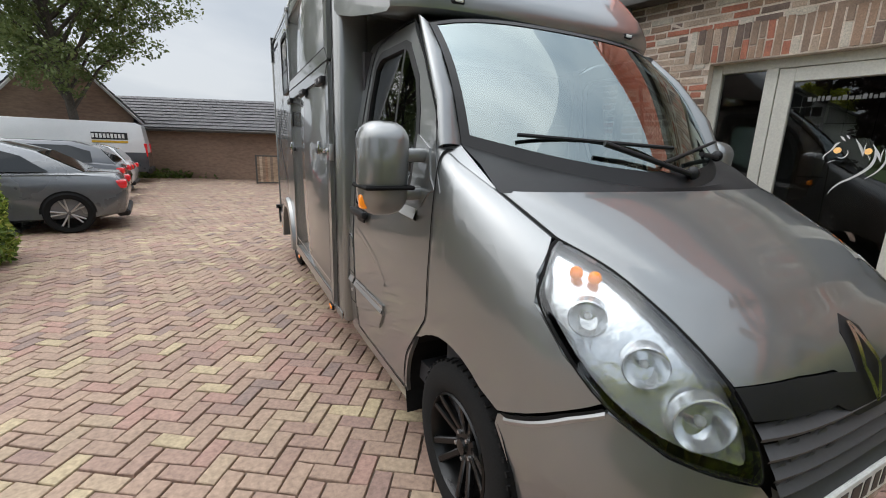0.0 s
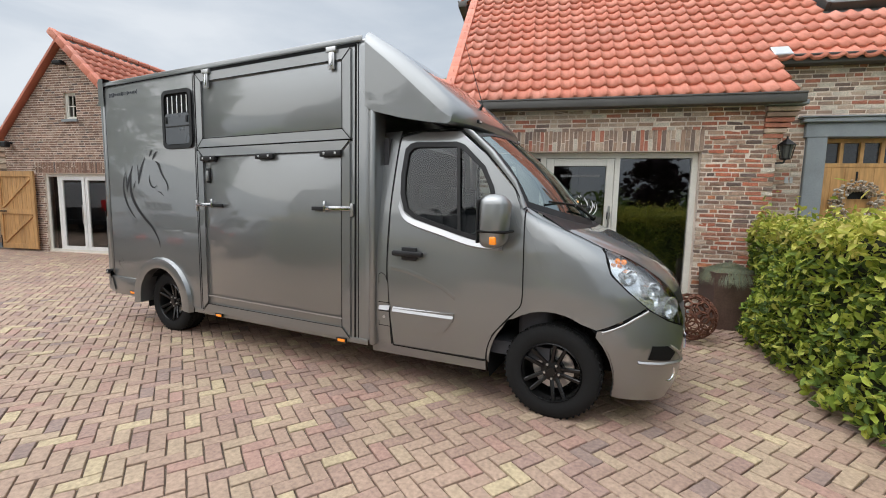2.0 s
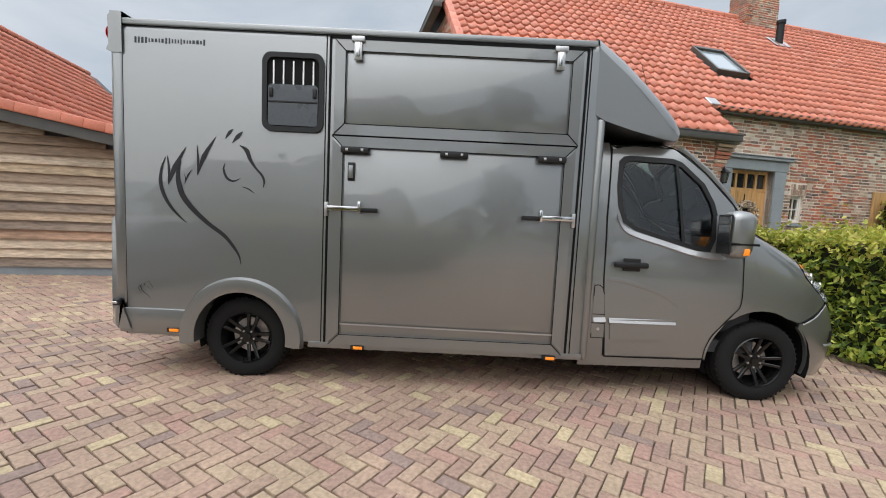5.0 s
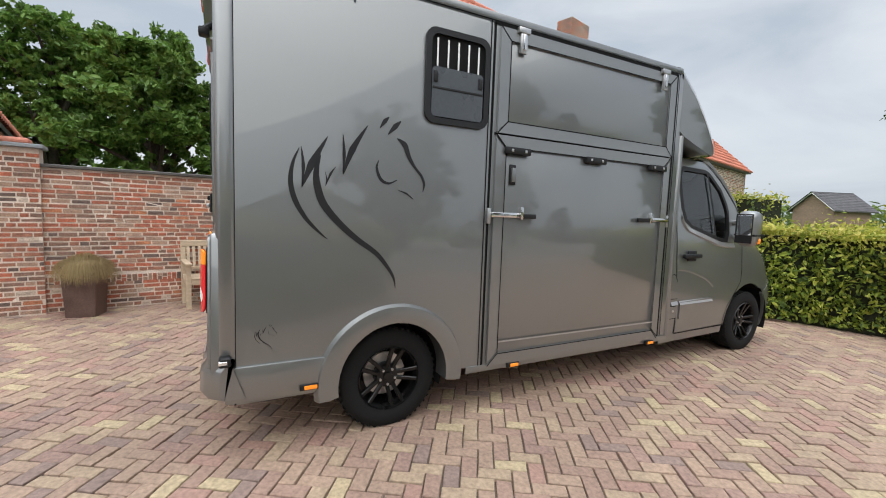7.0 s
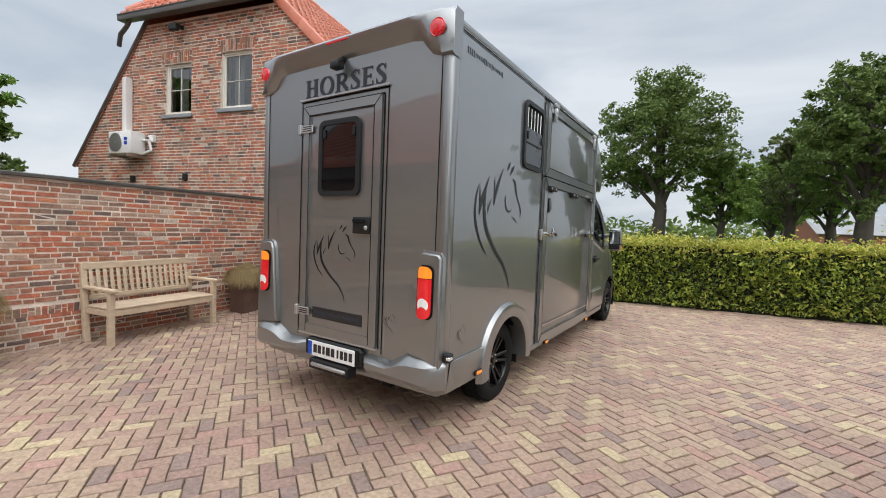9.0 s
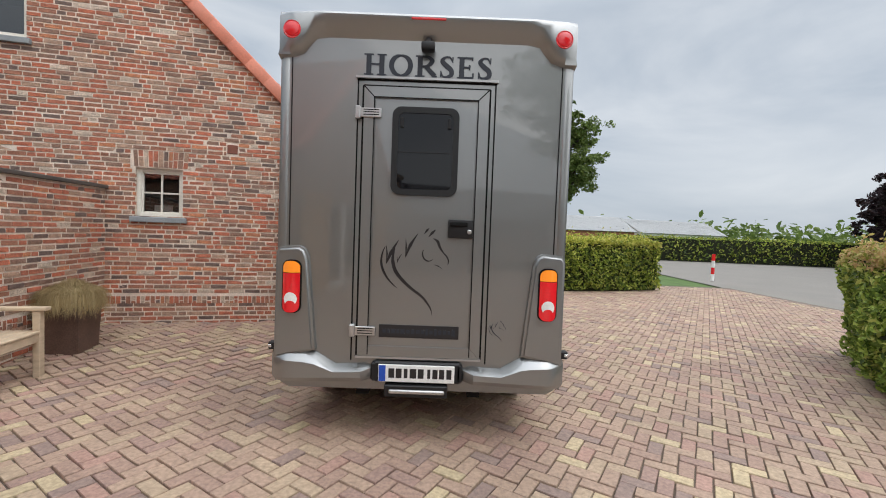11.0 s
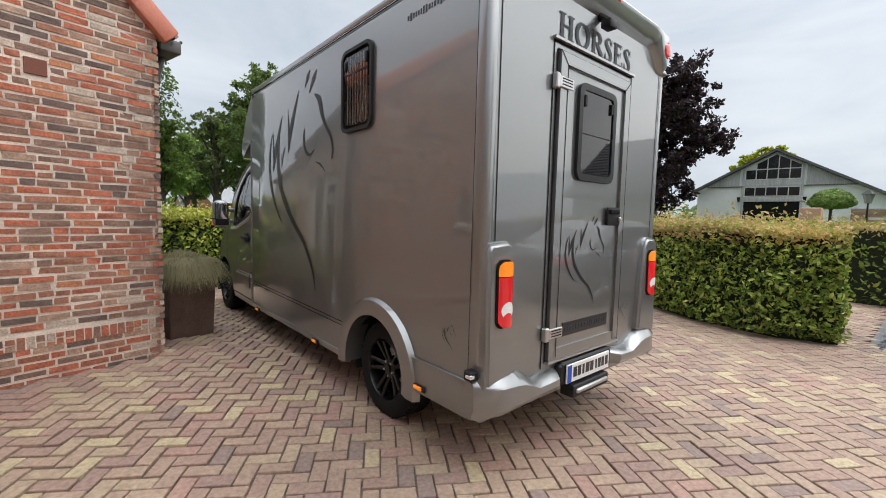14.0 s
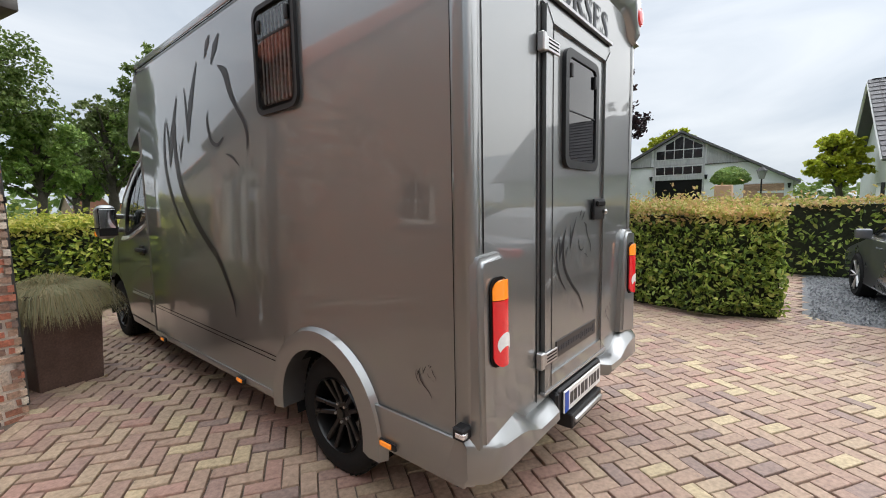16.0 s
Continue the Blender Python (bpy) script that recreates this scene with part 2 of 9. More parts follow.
CHROME = surface("bright_steel", (0.72, 0.72, 0.72), 0.16, 1.0, var=0.05, rough_var=0.05)
STEEL = surface("galvanised_steel", (0.55, 0.55, 0.55), 0.35, 0.9, var=0.1)
WHITE = surface("white_plastic", (0.78, 0.78, 0.76), 0.4, var=0.04)
AMBER = surface("amber_lens", (0.85, 0.25, 0.02), 0.15, var=0.1, grain=300, coat=0.6, emit=0.25)
RED = surface("red_lens", (0.62, 0.012, 0.018), 0.12, var=0.15, grain=260, grain_amt=0.25, coat=0.8, emit=0.12)
MIRROR = surface("mirror_glass", (0.8, 0.82, 0.84), 0.03, 1.0, var=0.01, rough_var=0.0)
REFLECTOR = surface("lamp_reflector", (0.88, 0.90, 0.91), 0.16, 0.75, var=0.06, grain=40, grain_amt=0.10, bump=0.004, bump_scale=26)
CLOTH = surface("dark_seat_cloth", (0.045, 0.045, 0.05), 0.9, var=0.15, grain=300, grain_amt=0.3)
CARGLASS = pane("green_tinted_glass", (0.62, 0.70, 0.69), least=0.03, ior=1.45)
WINDSCREEN = pane("windscreen_glass", (0.42, 0.48, 0.47), (0.80, 0.92, 0.92), least=0.24)
LAMPGLASS = pane("clear_lens", (0.93, 0.95, 0.96), least=0.04)
BRICKS = [(3, (0.325, 0.146, 0.092)), (3, (0.385, 0.135, 0.080)), (2, (0.445, 0.140, 0.078)), (3, (0.240, 0.142, 0.102)), (1.5, (0.150, 0.102, 0.084)), (2.5, (0.390, 0.252, 0.178)), (0.6, (0.50, 0.40, 0.315)), (1, (0.470, 0.190, 0.096))]
BRICK_P = surface("old_brick", (0.3, 0.15, 0.1), 0.88, palette=BRICKS, pick="object", var=0.26, spots=14, grain=70, grain_amt=0.36, bump=0.004, bump_scale=60)
BRICK_J = surface("old_brick_far", (0.3, 0.15, 0.1), 0.88, palette=BRICKS, pick="island", var=0.26, spots=14, grain=70, grain_amt=0.36, bump=0.004, bump_scale=60)
BARN_BRICKS = [(3, (0.24, 0.14, 0.10)), (3, (0.30, 0.18, 0.13)), (2, (0.19, 0.115, 0.085)), (2, (0.36, 0.25, 0.19)), (1, (0.14, 0.10, 0.085))]
BRICK_B = surface("buff_brick", (0.3, 0.2, 0.15), 0.88, palette=BARN_BRICKS, pick="island", var=0.15, spots=8, grain=100, grain_amt=0.2, bump=0.003)
LIMED = [(3, (0.36, 0.235, 0.165)), (2.2, (0.43, 0.165, 0.105)), (3, (0.31, 0.215, 0.16)), (2, (0.19, 0.135, 0.11)), (3, (0.49, 0.37, 0.28)), (2, (0.60, 0.53, 0.44))]
BRICK_W = surface("limed_brick", (0.4, 0.3, 0.2), 0.9, palette=LIMED, pick="island", var=0.22, spots=7, grain=90, grain_amt=0.28, bump=0.004, bump_scale=60)
MORTAR = surface("lime_mortar", (0.70, 0.60, 0.51), 0.92, var=0.22, spots=3, grain=90, grain_amt=0.18, bump=0.004)
SAND = surface("joint_sand", (0.155, 0.12, 0.092), 0.95, var=0.2, spots=2, grain=120, grain_amt=0.3)
PAVES = [(5, (0.335, 0.232, 0.172)), (5, (0.358, 0.252, 0.184)), (4, (0.312, 0.208, 0.160)), (4, (0.376, 0.280, 0.194)), (2, (0.292, 0.192, 0.156)), (1.5, (0.435, 0.345, 0.218)), (1.8, (0.345, 0.212, 0.168)), (1.2, (0.250, 0.178, 0.150))]
PAVER_P = surface("clay_paver", (0.4, 0.3, 0.2), 0.72, palette=PAVES, pick="object", var=0.16, spots=0.9, grain=38, grain_amt=0.24, bump=0.0025, bump_scale=45)
PAVER_J = surface("clay_paver_far", (0.4, 0.3, 0.2), 0.72, palette=PAVES, pick="island", var=0.16, spots=0.9, grain=38, grain_amt=0.24, bump=0.0025, bump_scale=45)
TILES = [(3, (0.60, 0.20, 0.125)), (3, (0.63, 0.225, 0.145)), (2, (0.57, 0.185, 0.115)), (1, (0.65, 0.25, 0.17))]
TILE_P = surface("red_pantile", (0.5, 0.13, 0.06), 0.55, palette=TILES, pick="object", var=0.10, spots=1.3, grain=40, grain_amt=0.1, bump=0.001)
TILE_J = surface("red_pantile_far", (0.5, 0.13, 0.06), 0.55, palette=TILES, pick="island", var=0.10, spots=1.3, grain=40, grain_amt=0.1, bump=0.001)
SLATE = surface("dark_roof_tile", (0.085, 0.082, 0.085), 0.6, var=0.2, spots=2, grain=30, grain_amt=0.15, palette=[(1, (0.075, 0.073, 0.077)), (1, (0.10, 0.096, 0.10)), (1, (0.085, 0.08, 0.085))], pick="island")
ZINC = surface("dark_zinc", (0.10, 0.095, 0.088), 0.45, 0.3, var=0.15, spots=3)
STONE = surface("blue_grey_stone", (0.26, 0.285, 0.30), 0.75, var=0.12, spots=3, grain=80, grain_amt=0.12, bump=0.002)
CREAM = surface("cream_frame_paint", (0.70, 0.68, 0.61), 0.42, var=0.05, spots=4)
OAK = surface("new_oak", (0.52, 0.30, 0.125), 0.55, var=0.14, spots=3, grain=26, grain_amt=0.22, stretch=(1, 1, 9), bump=0.001)
OAKD = surface("oiled_oak_door", (0.55, 0.31, 0.12), 0.5, var=0.15, spots=3, grain=26, grain_amt=0.2, stretch=(1, 1, 9), bump=0.001)
SLATS = [(3, (0.40, 0.295, 0.205)), (3, (0.30, 0.215, 0.15)), (2, (0.50, 0.395, 0.29)), (2, (0.36, 0.225, 0.15)), (2, (0.25, 0.19, 0.145)), (1, (0.44, 0.33, 0.22))]
CLAD = surface("weathered_cladding", (0.35, 0.26, 0.19), 0.82, palette=SLATS, pick="object", var=0.24, spots=2.2, grain=34, grain_amt=0.34, stretch=(7, 7, 1), bump=0.004)
TEAK = surface("pale_teak", (0.52, 0.41, 0.29), 0.6, var=0.1, spots=4, grain=40, grain_amt=0.14, stretch=(5, 5, 2), bump=0.001)
CORTEN = surface("brown_planter_steel", (0.125, 0.078, 0.062), 0.5, 0.2, var=0.25, spots=5, grain=70, grain_amt=0.2)
RUST = surface("rusted_iron", (0.13, 0.052, 0.03), 0.85, 0.2, var=0.35, spots=12, grain=150, grain_amt=0.35, bump=0.001)
# dark wall colour that stands for the lack of light indoors
ROOM = surface("room_shade", (0.10, 0.095, 0.09), 0.9, var=0.1)
PLASTER = surface("white_plaster", (0.72, 0.73, 0.72), 0.8, var=0.06, spots=1.5, grain=30, grain_amt=0.06)
ROOMGLASS = pane("house_window_glass", (0.55, 0.58, 0.58), least=0.09)
BULB = surface("warm_bulb", (1.0, 0.55, 0.2), 0.4, var=0.0, emit=1.4)
BARK = surface("tree_bark", (0.075, 0.062, 0.05), 0.9, var=0.25, spots=3, grain=25, grain_amt=0.35, bump=0.01)


def leafy(name, cols, rough=0.5):
    return surface(name, cols[0], rough, palette=[(1, c) for c in cols], pick="island", var=0.2, spots=0.8, grain=8, grain_amt=0.1, trans=0.38, spec=0.35)


LEAF_HEDGE = leafy("hornbeam_leaf", [(0.26, 0.33, 0.045), (0.34, 0.41, 0.06), (0.12, 0.18, 0.03), (0.46, 0.51, 0.085), (0.09, 0.14, 0.025), (0.55, 0.56, 0.12), (0.20, 0.28, 0.04), (0.06, 0.10, 0.02)])
LEAF_YOUNG = leafy("young_hedge_leaf", [(0.55, 0.53, 0.11), (0.44, 0.45, 0.08), (0.62, 0.55, 0.16), (0.36, 0.40, 0.06), (0.22, 0.28, 0.04)])
LEAF_BEECH_HEDGE = leafy("beech_hedge_leaf", [(0.26, 0.36, 0.065), (0.33, 0.43, 0.08), (0.44, 0.53, 0.11), (0.14, 0.21, 0.04), (0.56, 0.58, 0.16), (0.08, 0.13, 0.025), (0.19, 0.27, 0.05)])
LEAF_COPPER_TIP = leafy("reddish_hedge_tip", [(0.52, 0.36, 0.15), (0.60, 0.40, 0.20), (0.42, 0.38, 0.11), (0.55, 0.47, 0.17), (0.30, 0.34, 0.07)])
LEAF_OAK = leafy("oak_leaf", [(0.12, 0.175, 0.045), (0.15, 0.21, 0.055), (0.09, 0.135, 0.035), (0.19, 0.245, 0.07)])
LEAF_LIME = leafy("lime_leaf", [(0.20, 0.31, 0.075), (0.25, 0.36, 0.085), (0.155, 0.245, 0.06), (0.31, 0.41, 0.11)])
LEAF_BRIGHT = leafy("bright_tree_leaf", [(0.115, 0.216, 0.041), (0.149, 0.270, 0.054), (0.088, 0.169, 0.034), (0.189, 0.311, 0.068)])
LEAF_COPPER = leafy("copper_beech_leaf", [(0.030, 0.018, 0.022), (0.042, 0.024, 0.028), (0.022, 0.015, 0.019), (0.055, 0.03, 0.03)])
LEAF_YELLOW = leafy("yellow_green_leaf", [(0.42, 0.45, 0.04), (0.50, 0.52, 0.05), (0.30, 0.35, 0.035)])
LEAF_PALE = leafy("sparse_pale_leaf", [(0.16, 0.20, 0.075), (0.12, 0.16, 0.05), (0.20, 0.24, 0.09)])
GRASS_STRAW = leafy("straw_grass", [(0.42, 0.32, 0.16), (0.36, 0.27, 0.13), (0.48, 0.38, 0.20)], 0.7)
GRASS_GREY = leafy("grey_green_fescue", [(0.27, 0.30, 0.22), (0.32, 0.34, 0.25), (0.22, 0.26, 0.18), (0.34, 0.32, 0.20)], 0.7)
GRASS_BLUE = leafy("blue_fescue", [(0.42, 0.38, 0.22), (0.36, 0.37, 0.22), (0.48, 0.40, 0.23), (0.33, 0.30, 0.15)], 0.7)
LAWN = surface("grass_field", (0.075, 0.13, 0.03), 0.95, var=0.25, spots=0.15, grain=3, grain_amt=0.3, bump=0.02)
GRAVEL = surface("grey_gravel", (0.20, 0.205, 0.215), 0.9, palette=[(1, (0.15, 0.155, 0.165)), (1, (0.24, 0.245, 0.255)), (1, (0.32, 0.325, 0.33)), (1, (0.19, 0.19, 0.20))], pick="island")
ASPHALT = surface("pale_asphalt", (0.21, 0.195, 0.175), 0.9, var=0.1, spots=0.6, grain=60, grain_amt=0.12)

# ---- the horse truck ----
TRUCK_X = 2.02
SIDE_W = [(0.2, 0.90), (0.35, 0.93), (0.6, 0.945), (0.95, 0.945), (1.25, 0.925), (1.45, 0.902), (1.6, 0.882), (1.8, 0.848), (2.0, 0.81), (2.1, 0.775), (2.2, 0.69)]
NOSE_Y = [(0.2, 0.50), (0.3, 0.44), (0.5, 0.42), (0.72, 0.42), (0.85, 0.435), (0.98, 0.49), (1.06, 0.57), (1.15, 0.69), (1.25, 0.88), (1.33, 1.04), (1.38, 1.17), (1.42, 1.32), (1.5, 1.52)]
NOSE_S = 1.56
TAB_W = np.array(SIDE_W)
TAB_Y = np.array(NOSE_Y)


def eased(tab, z):
    """A table read with a soft average, so that no crease shows where its rows meet."""
    zs = z + np.array((-0.06, -0.03, 0.0, 0.03, 0.06))
    return float(np.interp(zs, tab[:, 0], tab[:, 1]).mean())


def squareness(z):
    """How square the plan of the nose is at a height: fuller at the bumper than at the bonnet."""
    return float(np.interp(z, (0.6, 0.8, 1.0, 1.2, 1.5), (4.3, 3.6, 3.4, 3.4, 3.2)))


def nose(s, z, out=0.0):
    """The skin of cab and nose. s: metres behind the fender line if negative; 0 to 1 goes round to the middle of the front, 1 to 2 on to the other side."""
    w = eased(TAB_W, z) + out
    if s <= 0:
        return Vector((-w, NOSE_S - s, z))
    if s >= 2:
        return Vector((w, NOSE_S + s - 2, z))
    a = math.pi / 2 * s
    yf = min(eased(TAB_Y, z), NOSE_S - 0.01) - out
    c, d = math.cos(a), math.sin(a)
    e = 2 / squareness(z)
    return Vector((-math.copysign(abs(c) ** e, c) * w, NOSE_S - (NOSE_S - yf) * abs(d) ** e, z))


def s_of_y(y, z):
    if y >= NOSE_S:
        return NOSE_S - y
    yf = min(eased(TAB_Y, z), NOSE_S - 0.01)
    return 2 / math.pi * math.asin(min(1, max(0, (NOSE_S - y) / (NOSE_S - yf))) ** (squareness(z) / 2))


def s_of_x(x, z):
    return 2 / math.pi * math.acos(max(-1, min(1, math.copysign((abs(x) / eased(TAB_W, z)) ** (squareness(z) / 2), -x))))


def skin(side, out=0.0):
    """Maps (s, z) to the near (-1) or the far (1) side."""
    def f(s, z):
        p = nose(s, z, out)
        return Vector((p.x * -side, p.y, p.z))
    return f


def flipped(bm, side):
    if side > 0:
        bmesh.ops.reverse_faces(bm, faces=bm.faces)
    return bm


truck = thing("horse_truck", pose(TRUCK_X, 0, 0), "dark grey metallic horse truck with tall box body on paving", "truck")


def around(pts):
    return [(s_of_x(x, z), z) for x, z in pts]


def by_y(pts):
    return [(s_of_y(y, z), z) for y, z in pts]


ARCH_C = (1.303, 0.34)
arch_f = [(ARCH_C[0] + 0.437 * math.cos(radians(a)), ARCH_C[1] + 0.449 * math.sin(radians(a))) for a in range(-16, 197, 8)]
DOOR = [(2.60, 2.07), (2.41, 2.11), (2.08, 2.095), (1.84, 1.90), (1.60, 1.64), (1.535, 1.48), (1.52, 1.32), (1.51, 0.84), (1.56, 0.755), (1.64, 0.66), (1.72, 0.56), (1.755, 0.45), (1.76, 0.36), (2.58, 0.345), (2.61, 0.62), (2.64, 0.98), (2.635, 1.5), (2.61, 1.95)]
DWIN = [(2.54, 1.96), (2.50, 2.0), (2.45, 2.01), (2.10, 2.0), (2.03, 1.975), (1.85, 1.81), (1.77, 1.66), (1.74, 1.55), (1.745, 1.36), (1.79, 1.27), (1.90, 1.275), (2.15, 1.34), (2.40, 1.41), (2.50, 1.47), (2.545, 1.60), (2.555, 1.76)]


def screen(a, b, out=0.0):
    """a: -1 to 1 across, b: 0 at the bonnet, 1 at the roof."""
    lo = Vector((0.795 * a, 1.14 + 0.385 * a * a, 1.366 + 0.148 * a * a))
    hi = Vector((0.755 * a, 1.88 + 0.07 * a * a, 2.115 - 0.055 * a ** 4))
    p = lo.lerp(hi, b)
    bulge = 0.035 * math.sin(math.pi * b)
    return p + Vector((0, -bulge - out * 0.75, bulge * 0.9 + out * 0.66))


def tilted(bm, side, pts, w, o0, o1):
    """A strip that leans outwards towards its lower edge and turns back in beneath."""
    P = smooth_line([(u, v, 0) for u, v in pts], 5)
    rows = []
    for p in P:
        rows.append([bm.verts.new(skin(side, o)(p.x, p.y + dv)) for dv, o in ((w / 2, o0), (-w / 2, o1), (-w / 2 - 0.012, 0.0))])
    for a, b in zip(rows, rows[1:]):
        for k in range(2):
            bm.faces.new((a[k], a[k + 1], b[k + 1], b[k]))
    bmesh.ops.recalc_face_normals(bm, faces=bm.faces)
    bm.normal_update()
    if sum(f.normal.x for f in bm.faces) * side < 0:
        bmesh.ops.reverse_faces(bm, faces=bm.faces)


for side in (-1, 1):
    mp = skin(side)
    # door with its window
    dr = part("cab_door", sheet([(NOSE_S - y, z) for y, z in DOOR], [[(NOSE_S - y, z) for y, z in DWIN]], 0.07, lambda u, v: mp(min(u, 0.05), v), 0.03, flip=side > 0), PAINT, truck, "grey painted cab door")
    shrink = [(NOSE_S - 2.14 + (2.14 - y) * 0.93, 1.63 + (z - 1.63) * 0.92) for y, z in DWIN]
    wide = [(NOSE_S - 2.14 + (2.14 - y) * 1.03, 1.63 + (z - 1.63) * 1.035) for y, z in DWIN]
    gm, mo = skin(side, -0.012), skin(side, 0.003)
    part("window_seal", sheet(wide, [shrink], 0.08, mo, 0.03, flip=side > 0), BLACK, dr, "black rubber window seal")
    part("window_glass", sheet([(NOSE_S - y, z) for y, z in DWIN], (), 0.1, gm, flip=side > 0), CARGLASS, dr, "dark tinted side window glass")
    bm = bmesh.new()
    ribbon(bm, [(NOSE_S - 2.075, 1.99), (NOSE_S - 2.053, 1.77), (NOSE_S - 2.031, 1.54), (NOSE_S - 2.01, 1.31)], [0.026] * 4, skin(side, 0.006))
    part("window_divider", flipped(bm, side), BLACK, dr)
    # bright lower window border, door handle, side strip, lower pad line
    # sky highlight on the tilted border is put into lighter paint
    bm = bmesh.new()
    tilted(bm, side, [(NOSE_S - 2.56, 1.52), (NOSE_S - 2.47, 1.40), (NOSE_S - 2.15, 1.305), (NOSE_S - 1.9, 1.24), (NOSE_S - 1.66, 1.225)], 0.042, 0.0, 0.016)
    part("window_border", bm, SILVER, dr)
    xo = side * 0.945
    bm = bmesh.new()
    box(bm, (min(xo, xo + side * 0.04), 2.30, 1.10), (max(xo, xo + side * 0.04), 2.58, 1.145), 0.015, 2)
    box(bm, (min(xo, xo + side * 0.012), 2.36, 1.07), (max(xo, xo + side * 0.012), 2.50, 1.175), 0.03, 3)
    part("door_handle", bm, BLACK, dr, "black plastic door handle")
    pad = [(NOSE_S - 2.57, 0.66), (NOSE_S - 2.03, 0.68), (NOSE_S - 2.03, 0.63), (NOSE_S - 2.10, 0.53), (NOSE_S - 2.2, 0.50), (NOSE_S - 2.56, 0.49)]
    part("door_pad", sheet(pad, (), 0.1, skin(side, 0.012), 0.014, flip=side > 0), PAINT, dr)
    # the moulding's top glint, drawn as a tilted strip of lighter paint
    for yy0, yy1 in ((2.71, 2.61), (2.58, 2.03)):
        bm = bmesh.new()
        tilted(bm, side, [(NOSE_S - yy0, 0.655), (NOSE_S - (yy0 + yy1) / 2, 0.657), (NOSE_S - yy1, 0.66)], 0.038, 0.004, 0.022)
        part("side_strip", bm, SILVER, truck, "tilted side strip, sky glint put into lighter paint")
    bm = bmesh.new()
    tilted(bm, side, [(NOSE_S - 2.62, 1.005), (NOSE_S - 2.45, 0.985), (NOSE_S - 2.17, 0.90), (NOSE_S - 2.02, 0.81)], 0.028, 0.001, 0.0045)
    part("door_crease", bm, PAINT, dr)
    for line in ([(2.717, 0.50), (2.718, 0.93)], [(2.718, 0.935), (2.69, 0.945), (2.655, 0.925), (2.632, 0.87)], [(2.72, 0.70), (2.615, 0.70)], [(2.72, 0.625), (2.615, 0.625)], [(2.72, 0.50), (2.605, 0.50)]):
        jb = bmesh.new()
        ribbon(jb, [(NOSE_S - y, z) for y, z in line], [0.006] * len(line), skin(side, 0.0075))
        part("flap_joint", flipped(jb, side), SEAM, truck)
    jb = bmesh.new()
    rod(jb, skin(side, 0.004)(NOSE_S - 2.665, 0.575), skin(side, 0.012)(NOSE_S - 2.665, 0.575), 0.012, 12)
    part("fuel_lock", jb, STEEL, truck, "small round fuel flap lock")
    for line, wd in (([(1.512, 1.50), (1.508, 1.32), (1.50, 1.08), (1.50, 0.84), (1.55, 0.755), (1.63, 0.66), (1.71, 0.56), (1.752, 0.45), (1.762, 0.36)], 0.009), ([(2.60, 0.345), (2.618, 0.62), (2.645, 0.98), (2.642, 1.5), (2.618, 1.95), (2.606, 2.075)], 0.010), ([(2.59, 0.338), (2.2, 0.342), (1.77, 0.348)], 0.010)):
        bm = bmesh.new()
        ribbon(bm, line, [wd] * len(line), lambda y, z: skin(side, 0.0025)(s_of_y(y, z), z))
        part("panel_gap", flipped(bm, side), SEAM, truck)
    bm = bmesh.new()
    ribbon(bm, [(NOSE_S - y, z) for y, z in ((2.59, 2.085), (2.41, 2.118), (2.09, 2.104), (1.84, 1.91), (1.60, 1.65), (1.525, 1.50))], [0.009] * 6, skin(side, 0.0025))
    part("panel_gap", flipped(bm, side), SEAM, truck)
    # strip behind the door with the fuel flap, then the sill
    part("rear_cab_panel", sheet([(NOSE_S - y, z) for y, z in ((2.80, 0.30), (2.80, 2.12), (2.62, 2.13), (2.625, 1.95), (2.65, 1.5), (2.652, 0.98), (2.622, 0.62), (2.592, 0.30))], (), 0.12, mp, 0.02, flip=side > 0), PAINT, truck)
    part("fuel_flap", sheet([(NOSE_S - y, z) for y, z in ((2.72, 0.50), (2.72, 0.95), (2.66, 0.93), (2.632, 0.86), (2.61, 0.50))], (), 0.12, skin(side, 0.006), 0.008, flip=side > 0), PAINT, truck)
    part("sill", sheet([(NOSE_S - y, z) for y, z in ((2.80, 0.25), (2.80, 0.335), (1.765, 0.35), (1.765, 0.27))], (), 0.1, mp, 0.02, flip=side > 0), PAINT, truck)
    # fender with the round wheel opening
    fen = by_y([(1.50, 1.50), (1.50, 1.32), (1.49, 0.84), (1.54, 0.755), (1.60, 0.69)] + [p for p in arch_f if p[0] < 1.60 and p[1] > 0.70])
    lamp_out = [(-0.812, 0.868), (-0.852, 0.96), (-0.866, 1.07), (-0.842, 1.145), (-0.752, 1.248)]
    fen += by_y([(0.985, 0.70)]) + around(lamp_out + [(-0.775, 1.30), (-0.80, 1.362), (-0.815, 1.41), (-0.83, 1.455)])
    part("fender", sheet(fen, (), 0.05, mp, 0.025, flip=side > 0), PAINT, truck, "grey painted front fender")
    bm = sheet(by_y([(1.755, 0.36), (1.75, 0.45), (1.715, 0.56), (1.63, 0.655), (1.605, 0.685)] + [p for p in arch_f[::-1] if p[0] > 1.60 and p[1] > 0.33]), (), 0.08, mp, 0.02, flip=side > 0)
    part("arch_trim", bm, PAINT, truck)
    # headlamp
    lamp = [(-0.745, 1.236), (-0.832, 1.14), (-0.857, 1.07), (-0.845, 0.96), (-0.805, 0.862), (-0.72, 0.785), (-0.58, 0.735), (-0.51, 0.715), (-0.512, 0.79), (-0.560, 0.93), (-0.588, 1.0), (-0.63, 1.09), (-0.67, 1.17)]
    ls = [(p.x, p.y) for p in smooth_line([(s_of_x(x, z), z, 0) for x, z in lamp], 3, True)]
